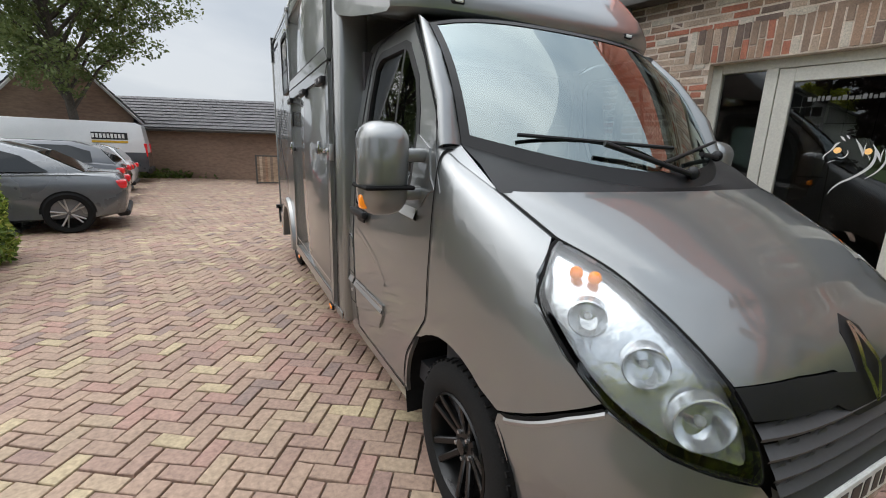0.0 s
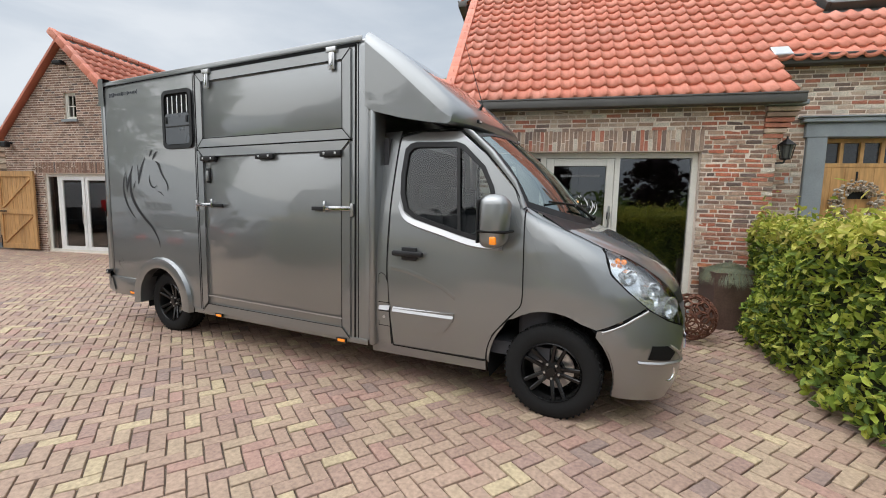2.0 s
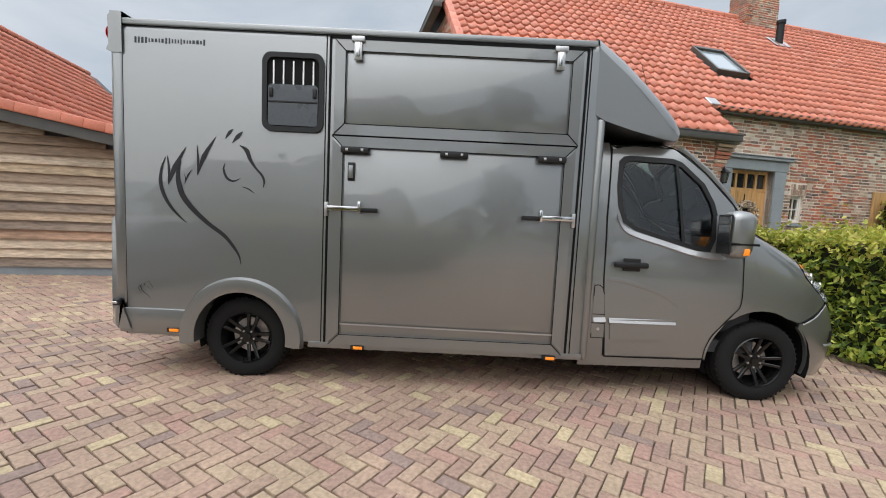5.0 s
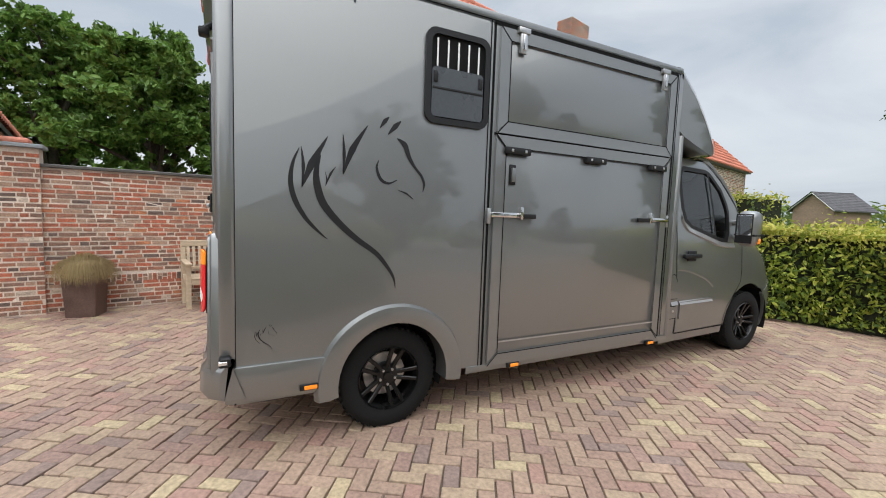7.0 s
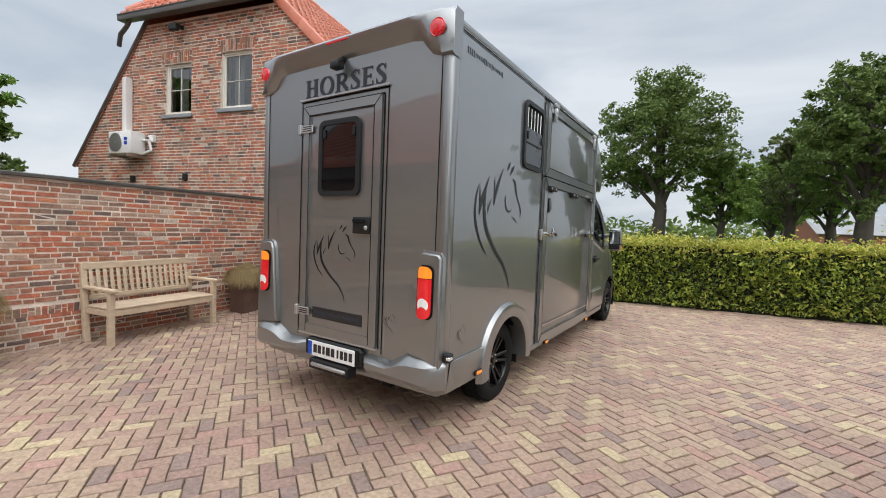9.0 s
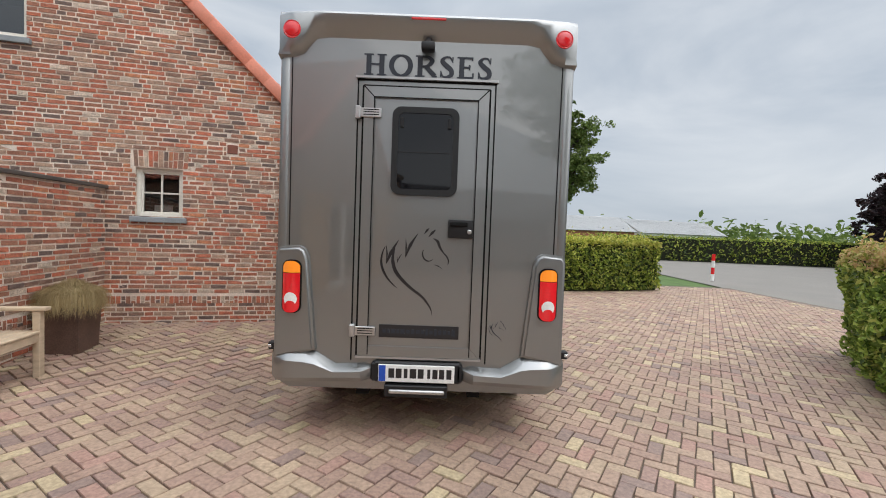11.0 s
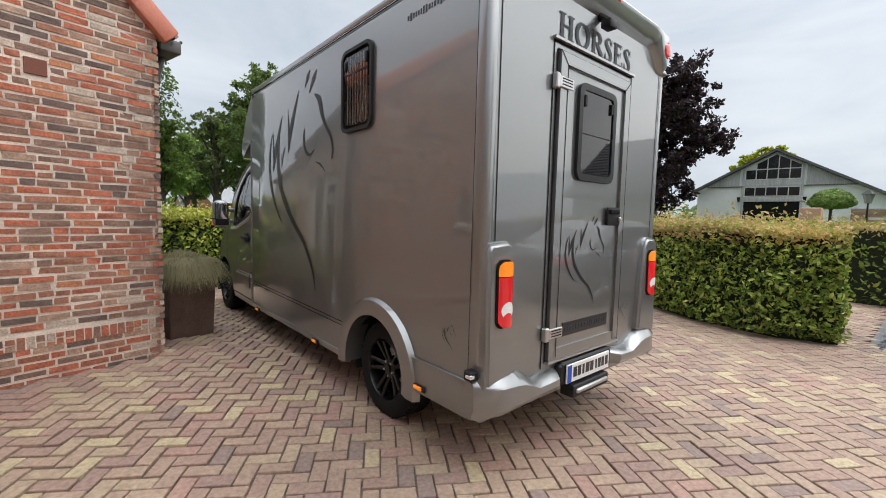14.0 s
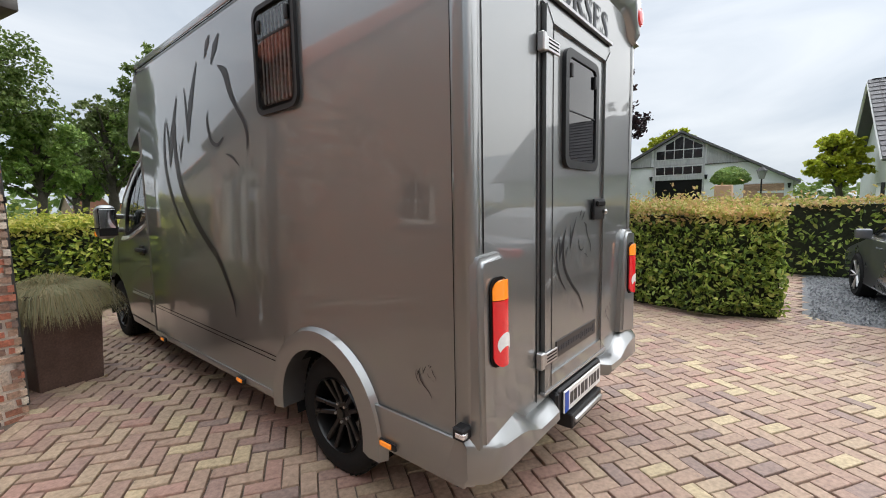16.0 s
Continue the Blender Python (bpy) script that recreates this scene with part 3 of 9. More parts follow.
    hl = part("headlamp", sheet(ls, (), 0.05, skin(side, 0.004), flip=side > 0), LAMPGLASS, truck, "clear glass headlamp")
    hl.visible_shadow = False
    cu, cv = sum(p[0] for p in ls) / len(ls), sum(p[1] for p in ls) / len(ls)
    big = [(cu + (u - cu) * 1.03, cv + (v - cv) * 1.022) for u, v in ls]
    part("lamp_seal", sheet(big, [ls], 0.0, skin(side, 0.002), 0.02, flip=side > 0), SEAM, hl)
    part("lamp_bowl", sheet(ls, (), 0.05, skin(side, -0.055), 0.0, flip=side > 0), REFLECTOR, hl, "silver lamp reflector")
    for x, z, r in ((-0.635, 0.845, 0.072), (-0.725, 0.965, 0.056), (-0.795, 1.055, 0.05)):
        p, q = skin(side, -0.055)(s_of_x(x, z), z), skin(side, 0.0)(s_of_x(x, z), z)
        n = (q - p).normalized()
        rot = Matrix.Translation(p) @ n.to_track_quat("Z", "Y").to_matrix().to_4x4()
        bm = bmesh.new()
        lathe(bm, [(0.012, 0.012), (r * 0.5, 0.004), (r * 0.8, 0.018), (r, 0.048), (r * 1.06, 0.046), (r * 1.06, 0.0)], 24, "Z")
        bmesh.ops.transform(bm, matrix=rot, verts=bm.verts)
        bowl = part("lamp_cup", bm, REFLECTOR, hl)
        bm = bmesh.new()
        bmesh.ops.create_uvsphere(bm, u_segments=10, v_segments=6, radius=r * 0.2, matrix=rot @ Matrix.Translation((0, 0, 0.02)))
        part("bulb", bm, WHITE, bowl)
    for k, z in enumerate((1.158, 1.15)):
        bm = bmesh.new()
        p = skin(side, -0.02)(s_of_x(-0.765 + 0.034 * k, z), z)
        bmesh.ops.create_uvsphere(bm, u_segments=12, v_segments=8, radius=0.02, matrix=Matrix.Translation(p))
        part("indicator_bulb", bm, AMBER, hl, "orange indicator bulb")
    # flat black patch for the recess shade, bright edge, fog lamp in the bumper
    bm = sheet(around([(-0.85, 0.528), (-0.838, 0.622), (-0.76, 0.616), (-0.69, 0.562), (-0.735, 0.512)]), (), 0.04, skin(side, 0.0025), flip=side > 0)
    part("bumper_slit", bm, SEAM, truck, "black patch for the shaded recess in the bumper")
    for line in ([(-0.875, 0.512), (-0.80, 0.503), (-0.72, 0.498), (-0.53, 0.476)], [(-0.745, 0.622), (-0.66, 0.572), (-0.53, 0.482)]):
        bm = bmesh.new()
        tilted(bm, side, around(line), 0.012, 0.003, 0.012)
        part("slit_edge", bm, SILVER, truck)
    for line, wd in (([(-0.795, 1.37), (-0.772, 1.30), (-0.748, 1.245)], 0.008), ([(-0.748, 1.245), (-0.673, 1.178), (-0.625, 1.09), (-0.583, 1.0), (-0.555, 0.935)], 0.007)):
        bm = bmesh.new()
        ribbon(bm, line, [wd] * len(line), lambda x, z: skin(side, 0.0055)(s_of_x(x, z), z))
        part("panel_gap", flipped(bm, side), SEAM, truck)
    bm = bmesh.new()
    ribbon(bm, [(-0.925, 0.70), (-0.895, 0.757), (-0.855, 0.812), (-0.81, 0.856)], [0.006] * 4, lambda x, z: skin(side, 0.003)(s_of_x(x, z), z))
    part("panel_gap", flipped(bm, side), SEAM, truck)
    bm = bmesh.new()
    tilted(bm, side, around([(-0.925, 0.692), (-0.895, 0.749), (-0.855, 0.804), (-0.81, 0.848)]), 0.007, 0.002, 0.006)
    part("bumper_edge", bm, SILVER, truck)
    p, q = skin(side, -0.02)(s_of_x(-0.705, 0.41), 0.41), skin(side, 0.02)(s_of_x(-0.705, 0.41), 0.41)
    bm = bmesh.new()
    lathe(bm, [(0.0, -0.01), (0.035, 0.0), (0.045, 0.02), (0.055, 0.022), (0.058, 0.0)], 20, "Z")
    bmesh.ops.transform(bm, matrix=Matrix.Translation(p) @ (q - p).to_track_quat("Z", "Y").to_matrix().to_4x4(), verts=bm.verts)
    part("fog_lamp", bm, REFLECTOR, truck)
    # pillar between door and windscreen
    bm = bmesh.new()
    outer = [(1.50, 1.50), (1.60, 1.66), (1.83, 1.915), (2.07, 2.115)]
    inner = [screen(1, f) for f in (0.0, 0.36, 0.70, 1.0)]
    rows = []
    for (y0, z0), v in zip(outer, inner):
        a, c = skin(side)(NOSE_S - y0, z0), Vector((side * v.x, v.y, v.z))
        row = []
        for k in range(7):
            f = k / 6
            row.append(bm.verts.new(a.lerp(c, f) + Vector((side * 0.75, -0.6, 0.25)) * 0.042 * math.sin(math.pi * f) ** 0.8))
        rows.append(row)
    for r0, r1 in zip(rows, rows[1:]):
        for k in range(6):
            bm.faces.new((r0[k], r0[k + 1], r1[k + 1], r1[k]) if side > 0 else (r0[k], r1[k], r1[k + 1], r0[k + 1]))
    part("windscreen_pillar", bm, PAINT, truck, "", 60)
    bm = bmesh.new()
    foot = screen(1, 0)
    A0, C0 = skin(side)(NOSE_S - 1.50, 1.50), Vector((side * (foot.x + 0.004), foot.y - 0.004, foot.z))
    chain = [skin(side, 0.004)(s_of_x(x, z), z) for x, z in ((-0.795, 1.358), (-0.808, 1.385), (-0.82, 1.415), (-0.838, 1.45), (-0.85, 1.478))] + [A0]
    ca, cv = bm.verts.new(C0), [bm.verts.new(p) for p in chain]
    for a, b in zip(cv, cv[1:]):
        bm.faces.new((ca, a, b))
    bm.normal_update()
    if sum(f.normal.x for f in bm.faces) * side < 0:
        bmesh.ops.reverse_faces(bm, faces=bm.faces)
    part("pillar_foot", bm, PAINT, truck, "", 60)
    patch = by_y([(1.57, 1.53), (1.55, 1.40), (1.53, 1.26)]) + around([(-0.76, 1.27), (-0.775, 1.32), (-0.79, 1.375), (-0.80, 1.42), (-0.815, 1.46)])
    part("fender_top", sheet(patch, (), 0.04, skin(side, -0.003), 0.0, flip=side > 0), PAINT, truck, "", 60)
    # mirror with two arms
    x0 = side * 0.905
    mir = part("door_mirror", boxes(((min(x0 + side * 0.07, x0 + side * 0.265), 1.60, 1.225), (max(x0 + side * 0.07, x0 + side * 0.265), 1.785, 1.60)), bevel=0.075, seg=5), PAINT, truck, "grey door mirror on two arms")
    for v in mir.data.vertices:
        v.co.y -= 0.05 * (1 - abs(v.co.z - 1.45) / 0.21) if v.co.y < 1.66 else 0
    part("mirror_face", boxes(((min(x0 + side * 0.085, x0 + side * 0.25), 1.775, 1.26), (max(x0 + side * 0.085, x0 + side * 0.25), 1.788, 1.565)), bevel=0.005), BLACK, mir)
    part("mirror_glass", boxes(((min(x0 + side * 0.10, x0 + side * 0.24), 1.787, 1.345), (max(x0 + side * 0.10, x0 + side * 0.24), 1.791, 1.55)), bevel=0.001), MIRROR, mir)
    for z in (1.47, 1.315):
        bm = bmesh.new()
        box(bm, (min(x0 - side * 0.03, x0 + side * 0.12), 1.625, z - 0.028), (max(x0 - side * 0.03, x0 + side * 0.12), 1.70, z + 0.028), 0.018, 3)
        part("mirror_arm", bm, PAINT, mir, "dark grey mirror arm")
    part("mirror_indicator", boxes(((min(x0 + side * 0.235, x0 + side * 0.270), 1.635, 1.255), (max(x0 + side * 0.235, x0 + side * 0.270), 1.685, 1.315)), bevel=0.012, seg=2), AMBER, mir, "orange indicator lens")
    part("mirror_waist", boxes(((min(x0 + side * 0.066, x0 + side * 0.269), 1.565, 1.335), (max(x0 + side * 0.066, x0 + side * 0.269), 1.772, 1.352)), bevel=0.006), SEAM, mir, "dark groove round the mirror")
    base = [(NOSE_S - 1.79, 1.25), (NOSE_S - 1.745, 1.36), (NOSE_S - 1.74, 1.56), (NOSE_S - 1.60, 1.50), (NOSE_S - 1.545, 1.34), (NOSE_S - 1.62, 1.26)]
    part("mirror_base", sheet(base, (), 0.1, skin(side, 0.005), 0.01, flip=side > 0), PAINT, mir)

# bonnet, bumper and grille wrap round the front
half_bonnet = [(-0.787, 1.362), (-0.765, 1.30), (-0.742, 1.245), (-0.668, 1.178), (-0.62, 1.09), (-0.578, 1.0), (-0.55, 0.945)]
edge = half_bonnet + [(-0.34, 0.948), (-0.18, 0.938), (-0.10, 0.90)]
BULGE = np.array([(1.085, 0.0), (1.10, 0.30), (1.12, 0.44), (1.16, 0.535), (1.22, 0.60), (1.30, 0.675), (1.36, 0.745), (1.45, 0.80)])


def bonnet_skin(s, z):
    """The bonnet with its raised middle, which ends in a round step above the grille."""
    p = nose(s, z, 0.003)
    f = min(1.0, max(0.0, 0.5 + (float(np.interp(z, BULGE[:, 0], BULGE[:, 1])) - abs(p.x)) / 0.07)) * min(1.0, max(0.0, (z - 1.085) / 0.03))
    f = f * f * (3 - 2 * f)
    return nose(s, z, 0.003 + 0.013 * f)


part("bonnet", sheet(around(edge) + around([(-x, z) for x, z in edge[::-1]]), (), 0.02, bonnet_skin, 0.02), PAINT, truck, "grey painted bonnet with a raised middle", 50)
arch_b = [p for p in arch_f if p[0] < 1.03 and p[1] < 0.70]
bump_half = by_y([(0.982, 0.69)] + [p for p in arch_b if p[1] > 0.24]) + [(s_of_y(0.84, 0.22), 0.235), (s_of_x(-0.62, 0.21), 0.21), (s_of_x(-0.3, 0.2), 0.2)]
top_half = around([(-0.806, 0.848), (-0.72, 0.772), (-0.58, 0.722), (-0.505, 0.70), (-0.455, 0.645), (-0.40, 0.605), (-0.3, 0.578)])
loop = bump_half + [(2 - s, z) for s, z in bump_half[::-1]] + [(2 - s, z) for s, z in top_half] + top_half[::-1]
part("front_bumper", sheet(loop, (), 0.05, skin(-1), 0.03), PAINT, truck, "grey painted front bumper")
gr = around([(-0.552, 0.942), (-0.535, 0.88), (-0.505, 0.74), (-0.455, 0.648), (-0.40, 0.61), (-0.28, 0.583)])
gr = gr + [(2 - s, z) for s, z in gr[::-1]]
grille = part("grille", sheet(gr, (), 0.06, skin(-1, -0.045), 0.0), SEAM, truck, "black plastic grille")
GRILLE = surface("satin_grille_plastic", (0.055, 0.055, 0.058), 0.38, var=0.1)
for k, z in enumerate((0.835, 0.78, 0.725, 0.672)):
    h = 0.505 - (0.835 - z) * 0.42
    bm = bmesh.new()
    tilted(bm, -1, around([(-h, z), (-h / 2, z - 0.004), (-0.1, z - 0.006), (0.1, z - 0.006), (h / 2, z - 0.004), (h, z)]), 0.020, -0.02, 0.006)
    part("grille_bar", bm, GRILLE, grille)
    for x in (-0.43, -0.30, -0.19, 0.19, 0.30, 0.43):
        x += 0.05 * (k % 2) * (1 if x < 0 else -1)
        if abs(x) < h:
            bm = bmesh.new()
            ribbon(bm, [(x, z + 0.008), (x * 0.97, z - 0.045)], [0.05, 0.03], lambda x, z: skin(-1, -0.012)(s_of_x(x, z), z))
            part("grille_web", bm, GRILLE, grille)
bm = bmesh.new()
tilted(bm, -1, around([(-0.45, 0.645), (-0.40, 0.617), (-0.2, 0.60), (0.0, 0.597), (0.2, 0.60), (0.40, 0.617), (0.45, 0.645)]), 0.05, -0.02, 0.012)
part("grille_lip", bm, GRILLE, grille, "satin grey lower grille lip")
part("grille_top", sheet(around([(-0.55, 0.943), (-0.522, 0.868), (-0.2, 0.855), (-0.09, 0.80), (0.09, 0.80), (0.2, 0.855), (0.522, 0.868), (0.55, 0.943), (0.34, 0.944), (0.18, 0.932), (0.07, 0.915), (0.06, 1.01), (0.0, 1.045), (-0.06, 1.01), (-0.07, 0.915), (-0.18, 0.932), (-0.34, 0.944)]), (), 0.05, skin(-1, 0.005), 0.02), BLACK, grille)
bm = bmesh.new()
for a, b in (((-0.045, 0.93), (0, 1.03)), ((0, 1.03), (0.045, 0.93)), ((0.045, 0.93), (0, 0.83)), ((0, 0.83), (-0.045, 0.93))):
    ribbon(bm, [a, ((a[0] + b[0]) / 2, (a[1] + b[1]) / 2), b], [0.017, 0.02, 0.017], lambda x, z: skin(-1, 0.018)(s_of_x(x, z), z))
part("front_emblem", bm, CHROME, grille, "chrome diamond-shaped emblem")
plate = part("number_plate", boxes(((-0.26, 0.402, 0.475), (0.26, 0.416, 0.585)), bevel=0.004), WHITE, truck, "white number plate with a blue edge")
BLUE = surface("plate_blue", (0.01, 0.07, 0.42), 0.4, var=0.03)
part("plate_edge", boxes(((-0.258, 0.4005, 0.478), (-0.218, 0.4025, 0.582))), BLUE, plate)
for x, w in ((-0.19, 0.045), (-0.135, 0.045), (-0.06, 0.06), (0.02, 0.04), (0.09, 0.04), (0.15, 0.03)):
    part("plate_bar", boxes(((x, 0.4, 0.497), (x + w, 0.4025, 0.562))), DECAL, plate)

# windscreen, cowl, wipers, roof of the cab, inside
def screen_sheet(a0, a1, b0, b1, out=0.0, na=14, nb=8):
    bm = bmesh.new()
    g = [[bm.verts.new(screen(a0 + (a1 - a0) * i / na, b0 + (b1 - b0) * j / nb, out)) for i in range(na + 1)] for j in range(nb + 1)]
    for j in range(nb):
        for i in range(na):
            bm.faces.new((g[j][i], g[j][i + 1], g[j + 1][i + 1], g[j + 1][i]))
    return bm


ws = part("windscreen", screen_sheet(-0.985, 0.985, 0.06, 0.985), WINDSCREEN, truck, "large curved glass windscreen")
ws.visible_shadow = False
bm = bmesh.new()
for a0, a1, b0, b1 in ((-1.0, 1.0, 0.0, 0.075), (-1.0, 1.0, 0.965, 1.0), (-1.0, -0.962, 0.06, 0.98), (0.962, 1.0, 0.06, 0.98)):
    t = screen_sheet(a0, a1, b0, b1, 0.003)
    me = bpy.data.meshes.new("tmp")
    t.to_mesh(me)
    bm.from_mesh(me)
    bpy.data.meshes.remove(me)
part("screen_border", bm, BLACK, ws, "black windscreen border and cowl")
bm = bmesh.new()
rows = []
for k in range(25):
    a = -1 + k / 12
    top = screen(a, 0.0, 0.003)
    low = nose(s_of_x(0.795 * a, 1.356), 1.356, 0.006)
    rows.append([bm.verts.new(v) for v in (top, top.lerp(low, 0.5) + Vector((0, -0.004, 0.012)), low)])
for p, q in zip(rows, rows[1:]):
    for k in range(2):
        bm.faces.new((p[k], p[k + 1], q[k + 1], q[k]))
part("cowl", bm, BLACK, truck, "black plastic cowl below the windscreen")
bm = bmesh.new()
rod(bm, screen(-0.78, 0.115, 0.03), screen(0.05, 0.16, 0.045), 0.008)
rod(bm, screen(-0.05, 0.10, 0.03), screen(0.75, 0.13, 0.045), 0.008)
rod(bm, screen(0.15, 0.04, 0.03), screen(-0.40, 0.14, 0.05), 0.011)
rod(bm, screen(0.75, 0.04, 0.03), screen(0.30, 0.12, 0.05), 0.011)
for a in (0.15, 0.75):
    bmesh.ops.create_uvsphere(bm, u_segments=10, v_segments=6, radius=0.028, matrix=Matrix.Translation(screen(a, 0.05, 0.03)))
part("wiper", bm, BLACK, truck, "black windscreen wipers")
bm = bmesh.new()
ys, cols = (1.90, 2.1, 2.4, 2.8), 9
g = []
for k, y in enumerate(ys):
    row = []
    for i in range(cols):
        a = -1 + 2 * i / (cols - 1)
        if k == 0:
            row.append(bm.verts.new(screen(a, 1.0)))
        else:
            row.append(bm.verts.new((0.765 * a, y + 0.02 * a * a, 2.13 + 0.03 * math.sin(k * 0.9) - 0.045 * a ** 6)))
    g.append(row)
for k in range(len(ys) - 1):
    for i in range(cols - 1):
        bm.faces.new((g[k][i], g[k][i + 1], g[k + 1][i + 1], g[k + 1][i]))
part("cab_roof", bm, PAINT, truck)
bm = bmesh.new()
box(bm, (-0.86, 1.30, 0.40), (0.86, 2.78, 0.50))
box(bm, (-0.84, 1.30, 0.5), (0.84, 1.56, 1.22), 0.08, 3)
box(bm, (-0.83, 1.56, 0.95), (0.83, 1.75, 1.20), 0.06, 3)
box(bm, (-0.84, 2.70, 0.4), (0.84, 2.76, 2.06))
part("cab_interior", bm, CLOTH, truck, "dark grey dashboard and cab floor")
for x in (-0.45, 0.12, 0.50):
    bm = bmesh.new()
    box(bm, (x - 0.22, 2.02, 0.72), (x + 0.22, 2.52, 0.92), 0.06, 3)
    box(bm, (x - 0.21, 2.45, 0.85), (x + 0.21, 2.60, 1.48), 0.07, 3)
    box(bm, (x - 0.13, 2.47, 1.49), (x + 0.13, 2.57, 1.70), 0.045, 3)
    part("seat", bm, CLOTH, truck, "dark cloth seat with headrest")
bm = bmesh.new()
R0 = Matrix.Translation((0.42, 1.87, 1.18)) @ Matrix.Rotation(radians(-60), 4, "X")
for k in range(24):
    a, b = 2 * math.pi * k / 24, 2 * math.pi * (k + 1) / 24
    rod(bm, R0 @ Vector((0.19 * math.cos(a), 0.19 * math.sin(a), 0)), R0 @ Vector((0.19 * math.cos(b), 0.19 * math.sin(b), 0)), 0.016, 6)
for a in (0, 180, 270):
    rod(bm, R0 @ Vector((0, 0, -0.02)), R0 @ Vector((0.19 * math.cos(radians(a)), 0.19 * math.sin(radians(a)), 0)), 0.018, 6)
part("steering_wheel", bm, BLACK, truck)

# ---- wheels ----
def wheel(x, y, side):
    base = new("wheel")
    base.empty_display_size = 0.1
    base.parent = truck
    base.location = (x, y, 0.34)
    o = side
    bm = bmesh.new()
    prof = [(0.215, -0.10), (0.235, -0.112), (0.28, -0.118), (0.32, -0.108), (0.338, -0.092), (0.345, -0.06), (0.339, -0.052), (0.339, -0.045), (0.346, -0.04), (0.346, -0.005), (0.339, -0.003), (0.339, 0.003), (0.346, 0.005), (0.346, 0.04), (0.339, 0.045), (0.339, 0.052), (0.345, 0.06), (0.338, 0.092), (0.32, 0.108), (0.28, 0.118), (0.235, 0.112), (0.215, 0.10)]
    lathe(bm, prof, 48)
    for k in range(48):
        a = 2 * math.pi * k / 48
        for s in (-1, 1):
            box(bm, (s * 0.062 - 0.001 if s > 0 else -0.094, -0.012, 0.332), (0.094 if s > 0 else -0.061, 0.004, 0.348), m=Matrix.Rotation(a, 4, "X"))
    part("tyre", bm, RUBBER, base, "black rubber tyre", 50)
    bm = bmesh.new()
    lathe(bm, [(0.218, o * 0.105), (0.212, o * 0.112), (0.205, o * 0.10), (0.198, o * 0.03), (0.19, -o * 0.09), (0.0, -o * 0.09)], 40)
    rim = part("rim", bm, RIM, base, "gloss black alloy rim", 50)
    for k in range(5):
        bm = bmesh.new()
        for d in (-1, 1):
            m = Matrix.Rotation(2 * math.pi * k / 5 + 0.3, 4, "X")
            vs = box(bm, (-0.014, -0.014, 0.05), (0.014, 0.014, 0.205), 0.005)
            for v in [v for v in vs if v.is_valid]:
                t = (v.co.z - 0.05) / 0.155
                v.co.y += d * (0.018 + 0.022 * t)
                v.co.x += o * (0.05 + 0.045 * t)
                v.co = m @ v.co
        part("spoke", bm, RIM, rim)
    bm = bmesh.new()
    lathe(bm, [(0.0, o * 0.085), (0.03, o * 0.083), (0.034, o * 0.07), (0.075, o * 0.062), (0.085, o * 0.04), (0.085, -o * 0.05)], 24)
    part("hub", bm, RIM, rim)
    for k in range(5):
        bm = bmesh.new()
        a = 2 * math.pi * k / 5 + 0.93
        rod(bm, (o * 0.05, 0.055 * math.cos(a), 0.055 * math.sin(a)), (o * 0.078, 0.055 * math.cos(a), 0.055 * math.sin(a)), 0.009, 6)
        part("wheel_nut", bm, STEEL, rim)
    bm = bmesh.new()
    lathe(bm, [(0.06, 0.0), (0.15, 0.0), (0.15, -o * 0.02), (0.06, -o * 0.02)], 24)
    part("brake_disc", bm, STEEL, base)


for side in (-1, 1):
    for y in (1.279, 5.61):
        wheel(side * 0.80, y, side)
    for yc, rr in ((1.303, 0.445), (5.61, 0.385)):
        bm = bmesh.new()
        for k in range(16):
            a, b = (math.pi + 0.6) * k / 16 - 0.3, (math.pi + 0.6) * (k + 1) / 16 - 0.3
            q = [(side * 0.93, yc + rr * math.cos(t), 0.36 + rr * math.sin(t)) for t in (a, b)]
            p = [(side * 0.45, yc + rr * math.cos(t), 0.36 + rr * math.sin(t)) for t in (a, b)]
            bm.faces.new([bm.verts.new(v) for v in (q[0], q[1], p[1], p[0])])
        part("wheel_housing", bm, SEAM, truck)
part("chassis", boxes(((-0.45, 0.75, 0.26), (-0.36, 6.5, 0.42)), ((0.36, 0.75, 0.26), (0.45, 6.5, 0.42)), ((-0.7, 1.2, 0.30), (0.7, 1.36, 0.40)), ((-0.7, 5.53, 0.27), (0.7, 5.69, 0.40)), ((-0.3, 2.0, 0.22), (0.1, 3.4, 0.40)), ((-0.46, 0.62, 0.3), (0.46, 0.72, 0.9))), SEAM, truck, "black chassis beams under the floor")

# ---- box body ----
BX, Y0, Y1, ZT = 0.985, 2.80, 6.58, 2.86
bm = bmesh.new()
vs = []
prof = [(0.93, 0.33), (BX, 0.36), (BX, 0.56), (BX, ZT - 0.10), (BX - 0.012, ZT - 0.045), (BX - 0.05, ZT - 0.008), (BX - 0.12, ZT + 0.012), (0.4, ZT + 0.035), (0.0, ZT + 0.04)]
full = [(-x, z) for x, z in prof] + [(x, z) for x, z in prof[-2::-1]]
for y, low in ((Y0, 0), (Y0 + 0.04, 0), (3.4, 0), (4.1, 0), (4.9, 0), (5.225, 0), (5.226, 1), (5.994, 1), (5.995, 0), (Y1 - 0.03, 0), (Y1, 0)):
    ins = 0.02 if y in (Y0, Y1) else 0.0
    ring = []
    for i, (x, z) in enumerate(full):
        ring.append(bm.verts.new((x * (1 - ins), y, max(z, (0.755, 0.76, 0.765)[min(i, 2) if i < 8 else min(16 - i, 2)]) if low and z < 0.7 else z - (ins if z > 2 else 0))))
    vs.append(ring)
